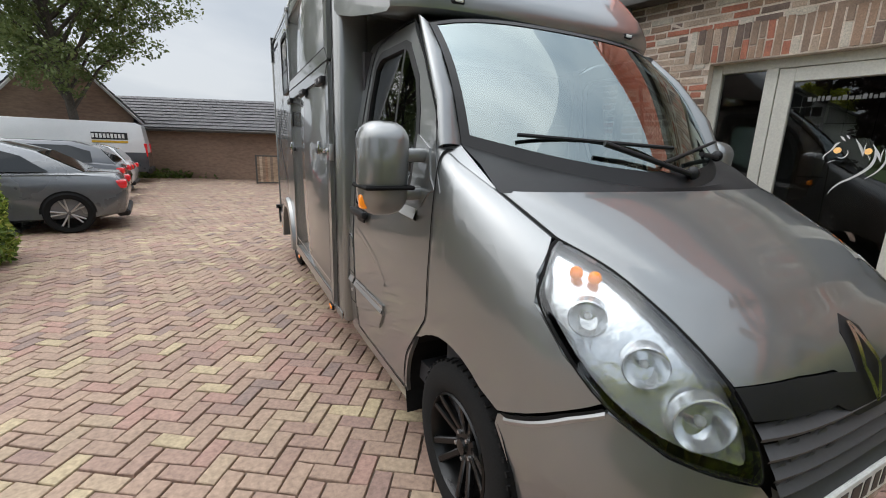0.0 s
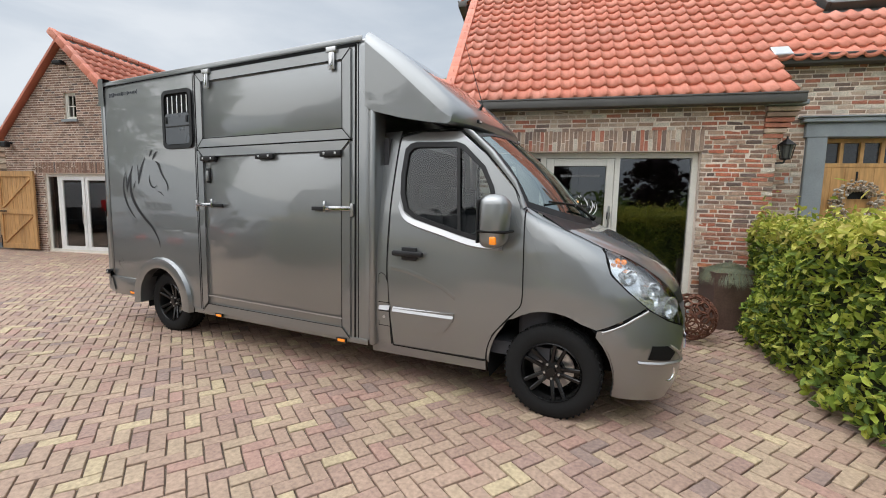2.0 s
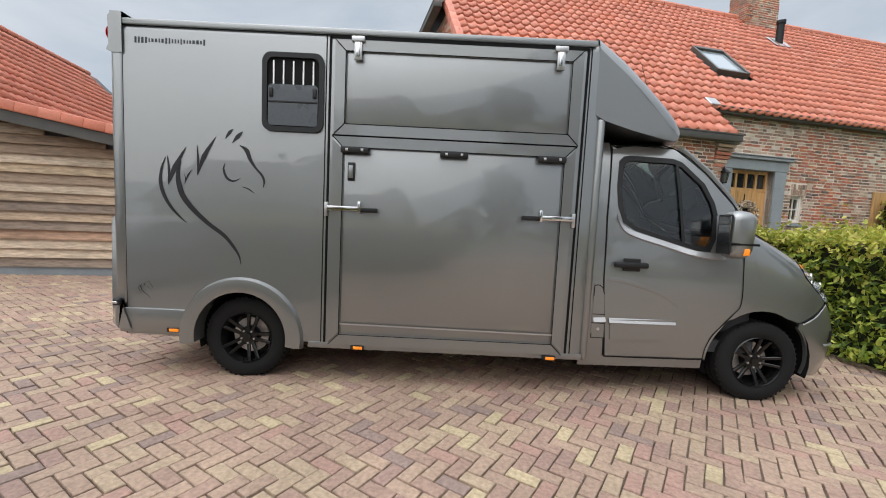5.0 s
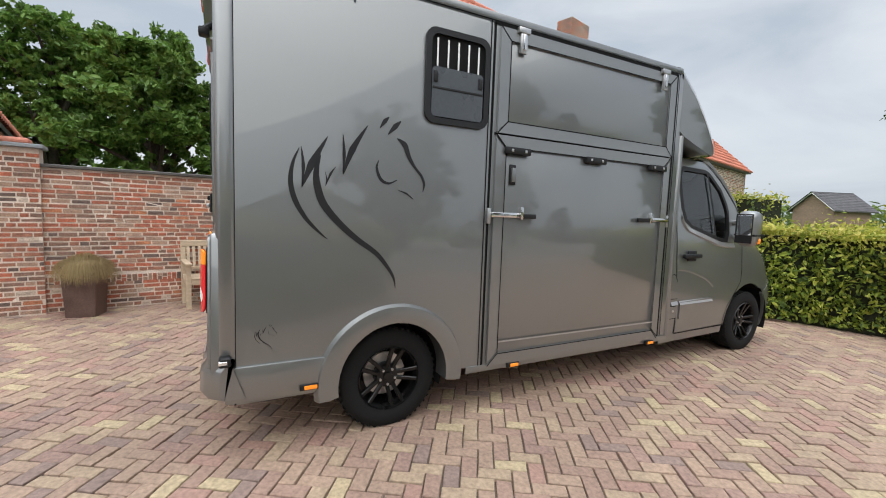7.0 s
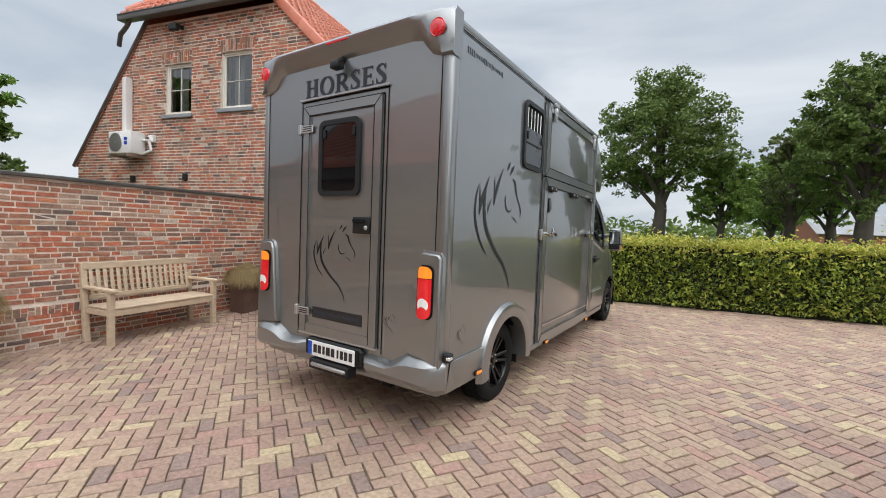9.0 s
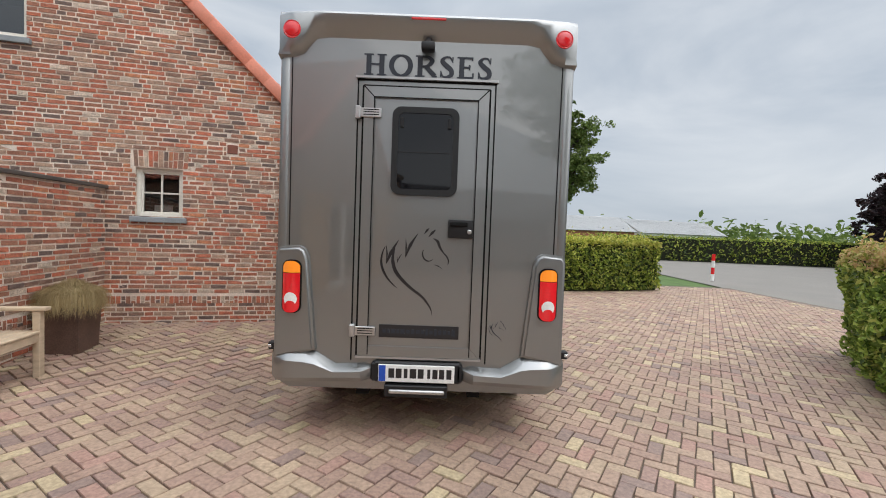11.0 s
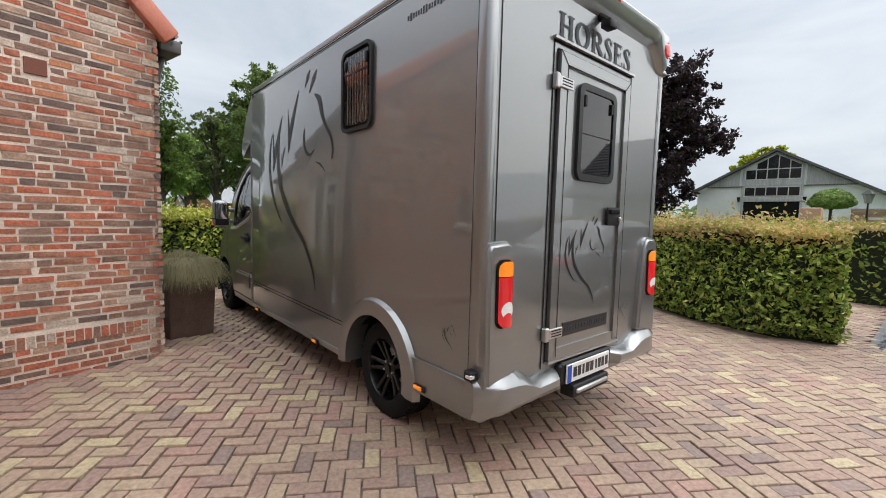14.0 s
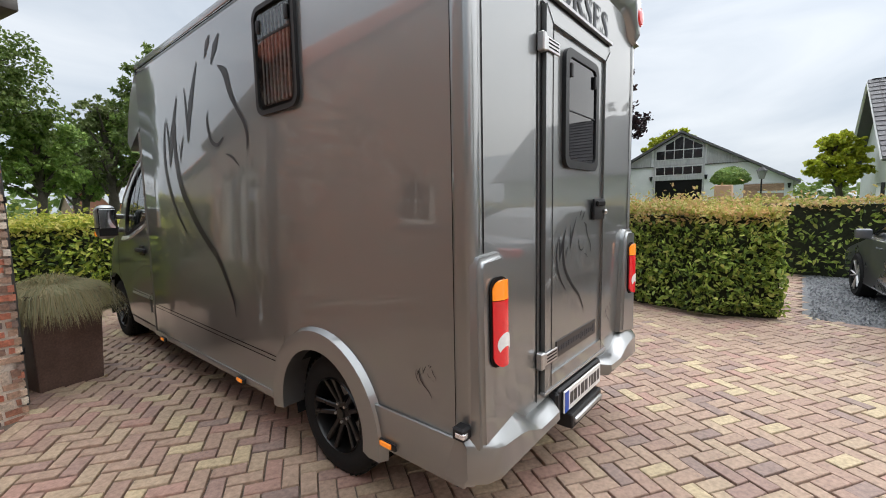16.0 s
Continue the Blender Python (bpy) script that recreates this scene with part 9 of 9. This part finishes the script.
for s in (-1, 1):
    part("lower_trim", boxes(((-2.96, min(s * 0.97, s * 1.005), 0.42), (2.4, max(s * 0.97, s * 1.005), 1.10)), bevel=0.01), DARKCAR, van, "dark lower side panel")
    part("side_window", boxes(((0.95, min(s * 0.90, s * 0.965), 1.40), (1.95, max(s * 0.90, s * 0.965), 1.95)), bevel=0.02), GLASSBLACK, van)
    part("tail_lamp", boxes(((-3.0, min(s * 0.80, s * 0.975), 0.95), (-2.88, max(s * 0.80, s * 0.975), 1.42)), bevel=0.02), RED, van, "red tail lamp")
    part("lettering_ground", boxes(((-2.46, min(s * 0.93, s * 0.972), 1.53), (-1.45, max(s * 0.93, s * 0.972), 1.77))), DECAL, van, "dark lettering panel with light bars")
    for k in range(9):
        part("letter_bar", boxes(((-2.37 + 0.105 * k, min(s * 0.95, s * 0.976), 1.58), (-2.30 + 0.105 * k, max(s * 0.95, s * 0.976), 1.72))), WHITE, van)
    part("yellow_bar", boxes(((-2.46, min(s * 0.94, s * 0.985), 1.42), (-1.45, max(s * 0.94, s * 0.985), 1.49))), surface("yellow_vinyl", (0.65, 0.40, 0.03), 0.5) if s < 0 else bpy.data.materials["yellow_vinyl"], van)
    for x in (-1.9, 1.95):
        bm = bmesh.new()
        lathe(bm, [(0.0, -0.1), (0.2, -0.1), (0.33, -0.11), (0.34, 0.0), (0.33, 0.11), (0.2, 0.1), (0.0, 0.1)], 24, "Y", (x, s * 0.88, 0.34))
        part("wheel", bm, RUBBER, van)
part("rear_bumper", boxes(((-3.06, -0.97, 0.35), (-2.9, 0.97, 0.55)), bevel=0.03), BLACK, van)
part("lower_trim", boxes(((-3.0, -0.95, 0.56), (-2.95, 0.95, 1.09)), bevel=0.01), DARKCAR, van, "dark lower rear panel")

# ---- buildings round the yard ----
def small_house(name, m, lx, ly, eave, ridge, wall_m, roof_m, label, over=0.3, openings=()):
    """A house with its ridge along x: walls, roof halves, openings as objects."""
    ob = thing(name, m, label, "building")
    a, b = lx / 2, ly / 2
    bm = bmesh.new()
    pr = [(-b, 0), (b, 0), (b, eave), (0, ridge), (-b, eave)]
    r0 = [bm.verts.new((-a, y, z)) for y, z in pr]
    r1 = [bm.verts.new((a, y, z)) for y, z in pr]
    bm.faces.new(r0)
    bm.faces.new(r1[::-1])
    for k in range(5):
        bm.faces.new((r0[k], r1[k], r1[(k + 1) % 5], r0[(k + 1) % 5]))
    bmesh.ops.recalc_face_normals(bm, faces=bm.faces)
    part("wall", bm, wall_m, ob, "", 0)
    for s in (-1, 1):
        run, up = b + over, (ridge - eave) / b
        ang = math.atan(up)
        sl = run / math.cos(ang)
        f = Matrix.Translation((0, s * run, eave - over * up + 0.05)) @ (Matrix.Rotation(ang, 4, "X") if s < 0 else Matrix.Rotation(math.pi, 4, "Z") @ Matrix.Rotation(ang, 4, "X"))
        rf = part("roof", boxes(((-a - over, 0, -0.05), (a + over, sl, 0.05))), roof_m, ob, "", 0)
        rf.matrix_local = f
        vs, fs, v = [], [], 0.0
        while v < sl - 0.05:
            u = -a - over
            while u < a + over - 0.1:
                k = len(vs)
                z0, z1 = 0.09, 0.06
                vs += [(u, v, z0), (u + 0.31, v, z0), (u + 0.31, v + 0.36, z1), (u, v + 0.36, z1), (u, v, 0.05), (u + 0.31, v, 0.05)]
                fs += [(k, k + 1, k + 2, k + 3), (k + 4, k + 5, k + 1, k)]
                u += 0.33
            v += 0.34
        t = mesh_from("roof_tiles", vs, fs, roof_m, rf, kind="stuff")
        g = part("gutter", boxes(((-a - over, -0.10, -0.06), (a + over, 0.0, 0.05)), bevel=0.02), ZINC, rf)
    for s in (-1, 1):
        for t in (-1, 1):
            bm = bmesh.new()
            rod(bm, (s * (a + over - 0.02), t * (b + over), eave - over * (ridge - eave) / b), (s * (a + over - 0.02), 0, ridge + 0.03), 0.06, 4)
            part("verge", bm, surface("white_verge_board", (0.62, 0.62, 0.60), 0.6) if "white_verge_board" not in bpy.data.materials else bpy.data.materials["white_verge_board"], ob)
    for (lo, hi, mt, nm) in openings:
        part(nm, boxes((lo, hi), bevel=0.01), mt, ob)
    return ob


BUFF = surface("brown_brick_wall", (0.30, 0.205, 0.15), 0.9, var=0.14, spots=1.2, grain=14, grain_amt=0.18, stretch=(3, 3, 1), bump=0.004)
small_house("long_shed", pose(-0.36, 24.2, 0, 0, 0, -22), 8.5, 5.4, 2.15, 3.45, BUFF, SLATE, "long low brown brick shed with dark tiled roof", 0.35)
gb = small_house("brick_house", pose(-6.1, 25.07, 0, 0, 0, 106), 7.0, 4.4, 2.5, 4.95, BUFF, SLATE, "brown brick house gable behind the parked cars", 0.3)
fence = thing("garden_gate", pose(1.35, 18.45, 0, 0, 0, -12), "grey wooden panel gate between the sheds", "gate")
for k in range(9):
    part("board", boxes(((0.06 + 0.098 * k, -0.015, 0.06), (0.152 + 0.098 * k, 0.015, 1.06)), bevel=0.003), CLAD, fence)
part("frame", boxes(((0, -0.03, 0), (0.06, 0.03, 1.12)), ((0.94, -0.03, 0), (1.0, 0.03, 1.12)), ((0.06, -0.025, 1.06), (0.94, 0.025, 1.11)), ((0.06, -0.025, 0.02), (0.94, 0.025, 0.07)), bevel=0.004), ZINC, fence)
ff = thing("board_fence", pose(2.33, 18.24, 0, 0, 0, 0), "low weathered horizontal board fence", "fence")
for k in range(6):
    part("board", boxes(((0.0, -0.012, 0.05 + 0.165 * k), (1.3, 0.012, 0.205 + 0.165 * k)), bevel=0.003), CLAD, ff)
part("post", boxes(((1.22, -0.05, 0), (1.30, -0.012, 1.1)), bevel=0.005), CLAD, ff)
gs = np.random.default_rng(12)
gp = [(x, 21.7 + 0.25 * gs.normal() - 0.06 * x, abs(gs.normal(0.12, 0.12))) for x in gs.uniform(-3.0, 3.0, 900)]
gb2 = leaf_mesh("grass_strip", gp, [(0, 0, 0.3)] * len(gp), 0.11, LEAF_OAK, None, 13, 1.5, "rough grass along the shed wall", "stuff")
gb2["category"] = "grass"
# white barn with a glazed gable, beyond the hedge
wb = thing("white_barn", pose(-31.2, 0.9, 0, 0, 0, 94), "white plastered barn with a grey boarded glazed gable", "building")
WX0, WX1, AP, ZA = -4.6, 6.45, -0.02, 6.45


def barn_top(x):
    return ZA - (0.575 if x > AP else 0.56) * abs(x - AP)


bm = bmesh.new()
pr = [(WX0, 0), (WX1, 0), (WX1, barn_top(WX1)), (AP, ZA), (WX0, barn_top(WX0))]
f0 = [bm.verts.new((x, 0, z)) for x, z in pr]
f1 = [bm.verts.new((x, 14, z)) for x, z in pr]
bm.faces.new(f0)
bm.faces.new(f1[::-1])
for k in range(5):
    bm.faces.new((f0[k], f1[k], f1[(k + 1) % 5], f0[(k + 1) % 5]))
bmesh.ops.recalc_face_normals(bm, faces=bm.faces)
part("wall", bm, PLASTER, wb, "", 0)
GREYWOOD = surface("grey_boards", (0.42, 0.415, 0.42), 0.8, var=0.15, grain=12, grain_amt=0.2, stretch=(1, 1, 8))
DIMPANE = surface("dim_barn_glass", (0.016, 0.017, 0.019), 0.25, var=0.25, spots=2, spec=0.25)
MULLION = surface("pale_mullion", (0.60, 0.60, 0.60), 0.6)
x = WX0 + 0.62
while x < 4.0:
    e = min(x + 0.172, 4.0)
    if e < -1.85 or x > 1.50:
        part("gable_board", sheet([(x, 4.15), (e, 4.15), (e, max(4.16, barn_top(e) - 0.03)), (x, max(4.16, barn_top(x) - 0.03))], (), 0, lambda u, v: Vector((u, -0.05, v)), 0.04), GREYWOOD, wb, "", 0)
    x += 0.18
part("boarding_foot", boxes(((WX0 + 0.6, -0.09, 4.10), (-1.86, -0.01, 4.16)), ((1.50, -0.09, 4.10), (4.15, -0.01, 4.16))), ZINC, wb)
# glazed gable: five lights, two rows, cut along the roof
part("window_ground", sheet([(-1.84, 4.16), (1.49, 4.16), (1.49, barn_top(1.49) - 0.02), (AP, ZA - 0.02), (-1.84, barn_top(-1.84) - 0.02)], (), 0, lambda u, v: Vector((u, -0.06, v)), 0.05), GREYWOOD, wb, "", 0)
part("mullion_ground", sheet([(-1.72, 4.58), (1.37, 4.58), (1.37, barn_top(1.37) - 0.14), (AP, ZA - 0.14), (-1.72, barn_top(-1.72) - 0.14)], (), 0, lambda u, v: Vector((u, -0.075, v)), 0.01), MULLION, wb, "", 0)
for k in range(5):
    p, q = -1.68 + 0.603 * k + 0.03, -1.68 + 0.603 * (k + 1) - 0.03
    for lo_z, hi_z in ((4.63, 5.25), (5.32, 9.0)):
        tp, tq = min(hi_z, barn_top(p) - 0.20), min(hi_z, barn_top(q) - 0.20)
        if min(tp, tq) < lo_z + 0.02:
            continue
        shape = [(p, lo_z), (q, lo_z), (q, tq)] + ([(AP, ZA - 0.20)] if p < AP < q and hi_z > 6 else []) + [(p, tp)]
        part("pane", sheet(shape, (), 0, lambda u, v: Vector((u, -0.085, v)), 0.008), DIMPANE, wb, "", 0)
    part("pane", boxes(((p, -0.105, 3.50), (q, -0.085, 4.04))), DIMPANE, wb)
part("strip_frame", boxes(((-1.74, -0.086, 3.44), (1.39, -0.02, 4.10))), MULLION, wb)
part("gate_head", boxes(((-1.84, -0.12, 3.08), (1.49, -0.02, 3.42)), bevel=0.01), GREYWOOD, wb)
# flat black board painted for the dark inside of the gateway
part("barn_gate", boxes(((-1.70, -0.05, 0), (1.35, -0.004, 3.08)), bevel=0.004), SEAM, wb, "black board for the shade in the open gateway")
for u in (-1.84, 1.36):
    part("gate_post", boxes(((u, -0.12, 0), (u + 0.13, -0.02, 3.07)), bevel=0.01), GREYWOOD, wb)
    part("jamb", boxes(((u, -0.11, 3.43), (u + 0.13, -0.02, 4.14)), bevel=0.01), GREYWOOD, wb)
gd = part("garage_door", boxes(((3.82, -0.05, 0), (6.0, -0.01, 2.58)), bevel=0.01), CLAD, wb, "wooden garage door")
part("door_rail", boxes(((3.80, -0.08, 2.58), (6.02, -0.01, 2.66)), ((4.6, -0.07, 1.95), (6.0, -0.05, 2.10))), MULLION, gd)
for (xa, xb) in ((WX0 - 0.4, AP), (WX1 + 0.35, AP)):
    bm = bmesh.new()
    za = barn_top(xa) + 0.02
    q = [(xa, -0.4, za), (xb, -0.4, ZA + 0.02), (xb, 14.4, ZA + 0.02), (xa, 14.4, za)]
    lo = [bm.verts.new(v) for v in q]
    hi = [bm.verts.new((x, y, z + 0.17)) for x, y, z in q]
    bm.faces.new(lo)
    bm.faces.new(hi)
    for k in range(4):
        bm.faces.new((lo[k], lo[(k + 1) % 4], hi[(k + 1) % 4], hi[k]))
    bmesh.ops.recalc_face_normals(bm, faces=bm.faces)
    part("roof", bm, SLATE, wb, "dark grey roof slope", 0)
for u, z in ((-1.98, 3.10), (1.60, 3.08), (6.25, 2.28)):
    bm = bmesh.new()
    bmesh.ops.create_cone(bm, cap_ends=True, segments=6, radius1=0.06, radius2=0.12, depth=0.30, matrix=Matrix.Translation((u, -0.16, z + 0.15)))
    wl_ = part("wall_lamp", bm, BLACK, wb, "small black wall lantern", 0)
    part("lamp_bracket", boxes(((u - 0.03, -0.16, z - 0.03), (u + 0.03, -0.005, z + 0.01))), BLACK, wl_)
lp = thing("street_lamp", pose(-19.7, 6.3, 0), "old-fashioned black lantern post behind the hedge", "lamp")
bm = bmesh.new()
rod(bm, (0, 0, 0), (0, 0, 2.45), 0.05, 10, 0.03)
part("post", bm, BLACK, lp)
bm = bmesh.new()
bmesh.ops.create_cone(bm, cap_ends=True, segments=6, radius1=0.10, radius2=0.19, depth=0.36, matrix=Matrix.Translation((0, 0, 2.63)))
part("lantern_glass", bm, surface("post_lantern_glass", (0.25, 0.25, 0.24), 0.15), lp, "", 0)
bm = bmesh.new()
bmesh.ops.create_cone(bm, cap_ends=True, segments=6, radius1=0.24, radius2=0.04, depth=0.18, matrix=Matrix.Translation((0, 0, 2.90)))
part("lantern_cap", bm, BLACK, lp, "", 0)
wh = small_house("white_house", pose(-21.5, 14.6, 0, 0, 0, 92), 9.0, 8.0, 3.2, 6.3, PLASTER, SLATE, "white plastered house with dark tiled roof", 0.5, ((( -4.0, -4.1, 1.0), (-2.6, -3.98, 2.2), GLASSBLACK, "window"), ((-4.62, -2.0, 0.1), (-4.49, -1.1, 2.1), GLASSBLACK, "window")))
pv = part("garden_post", boxes(((-11.0, 5.66, 0), (-10.6, 6.10, 1.97)), bevel=0.02), surface("sandstone_post", (0.48, 0.30, 0.20), 0.9), None)
tagged(pv, "pale sandstone block behind the hedge", "stone")
for nm, m, lx, ly, e, r, wm, rm, lab in (
        ("farm_building", pose(-19, -95, 0, 0, 0, 4), 16, 8, 2.4, 5.0, BUFF, SLATE, "far farm building with dark roof"),
        ("farm_building", pose(-24, -80, 0, 0, 0, 12), 26, 12, 3.0, 6.0, surface("red_brick_far", (0.30, 0.12, 0.08), 0.9), STEEL, "far red brick barn with pale metal roof"),
        ("farm_building", pose(-52, -92, 0, 0, 0, 20), 26, 12, 3.0, 6.0, PLASTER, STEEL, "far low farm shed with pale roof"),
        ("farm_building", pose(22.3, -59, 0, 0, 0, 70), 5, 5, 3.4, 5.3, BUFF, SLATE, "far farmhouse behind the hedge")):
    small_house(nm, m, lx, ly, e, r, wm, rm, lab, 0.4)
post = thing("marker_post", pose(-8.4, -6.2, 0), "red and white banded marker post by the lane", "post")
for k in range(4):
    bm = bmesh.new()
    rod(bm, (0, 0, 0.25 * k), (0, 0, 0.25 * (k + 1)), 0.06, 10)
    part("band", bm, WHITE if k % 2 == 0 else RED, post)

# ---- brick paving in a herringbone bond, laid aslant to the house ----
PW = 0.097
PAVE_ANG = radians(57.5)
pa, pb = math.cos(PAVE_ANG), math.sin(PAVE_ANG)
pave_rng = random.Random(3)


def in_yard(x, y):
    if y < -3.6 or y > 21.5 or x < -7.2 or x > 6.9:
        return False
    c, s = math.cos(radians(13.5)), math.sin(radians(13.5))
    dx, dy = x - 3.98, y - 3.60
    lx, ly = dx * c + dy * s, -dx * s + dy * c
    if ly < -0.05 and lx > 0.05:
        return False
    if ly >= -0.05 and lx > (2.78):
        return False
    if x < -2.75 and 7.7 < y < 11.5:
        return False
    if y > 12 and x < -4.5:
        return False
    return True


def paver_box(rng):
    q = []
    j = 0.003
    for z, i in ((-0.05, 0.0), (0.0, 0.0)):
        for a, b in ((0.0045, 0.0045), (2 * PW - 0.0045, 0.0045), (2 * PW - 0.0045, PW - 0.0045), (0.0045, PW - 0.0045)):
            q.append((a + rng.uniform(-j, j), b + rng.uniform(-j, j), z + (rng.uniform(-0.002, 0.003) if z == 0 else 0)))
    # a soft worn rim: the top is a little smaller than the shoulder
    top = [(PW + (p[0] - PW) * 0.965, PW / 2 + (p[1] - PW / 2) * 0.93, p[2] + 0.004) for p in q[4:]]
    return q[:4] + q[4:] + top


PAVER_F = ((0, 1, 5, 4), (1, 2, 6, 5), (2, 3, 7, 6), (3, 0, 4, 7), (4, 5, 9, 8), (5, 6, 10, 9), (6, 7, 11, 10), (7, 4, 8, 11), (8, 9, 10, 11))
PAVERS = []
for k in range(10):
    me = bpy.data.meshes.new("paver")
    me.from_pydata(paver_box(pave_rng), [], PAVER_F)
    me.materials.append(PAVER_P)
    PAVERS.append((me, [tuple(v.co) for v in me.vertices]))
vs, fs, singles = [], [], 0
n = 190
for i in range(-n, n):
    for j in range(-n, n):
        k = (i - j) % 4
        if k == 0:
            ox, oy, up = i * PW, j * PW, False
        elif k == 3:
            ox, oy, up = i * PW, j * PW, True
        else:
            continue
        cx, cy = ox + (PW / 2 if up else PW), oy + (PW if up else PW / 2)
        x, y = 0.5 + cx * pa - cy * pb, 7.0 + cx * pb + cy * pa
        if not in_yard(x, y):
            continue
        z = rise(x, y) + pave_rng.uniform(-0.004, 0.003)
        m = Matrix.Translation((0.5, 7.0, z)) @ Matrix.Rotation(PAVE_ANG, 4, "Z") @ Matrix.Translation((ox + (PW if up else 0), oy, 0)) @ (Matrix.Rotation(math.pi / 2, 4, "Z") if up else Matrix()) @ Matrix.Rotation(pave_rng.uniform(-0.012, 0.012), 4, "Z") @ Matrix.Rotation(pave_rng.uniform(-0.01, 0.01), 4, "X")
        me, co = pave_rng.choice(PAVERS)
        if singles < 300 and -0.6 < x < 0.9 and 2.2 < y < 5.6:
            ob = new("paver", me)
            ob.parent = pavement
            ob.matrix_local = m
            singles += 1
        else:
            b0 = len(vs)
            vs += [tuple(m @ Vector(c)) for c in co]
            fs += [tuple(b0 + t for t in f) for f in PAVER_F]
mesh_from("pavers", vs, fs, PAVER_J, pavement, kind="stuff")
st_rng = random.Random(6)
vs, fs = [], []
for k in range(9000):
    x, y = st_rng.uniform(-8.9, -2.66), st_rng.uniform(7.78, 11.4)
    r = st_rng.uniform(0.012, 0.028)
    b0 = len(vs)
    vs += [(x + r, y, 0.006), (x - r * 0.6, y + r * 0.8, 0.006), (x - r * 0.6, y - r * 0.8, 0.006), (x + st_rng.uniform(-r, r) * 0.3, y + st_rng.uniform(-r, r) * 0.3, 0.006 + r * 0.9)]
    fs += [(b0, b0 + 1, b0 + 3), (b0 + 1, b0 + 2, b0 + 3), (b0 + 2, b0, b0 + 3)]
mesh_from("gravel_stones", vs, fs, GRAVEL, gravel_bed, kind="stuff")
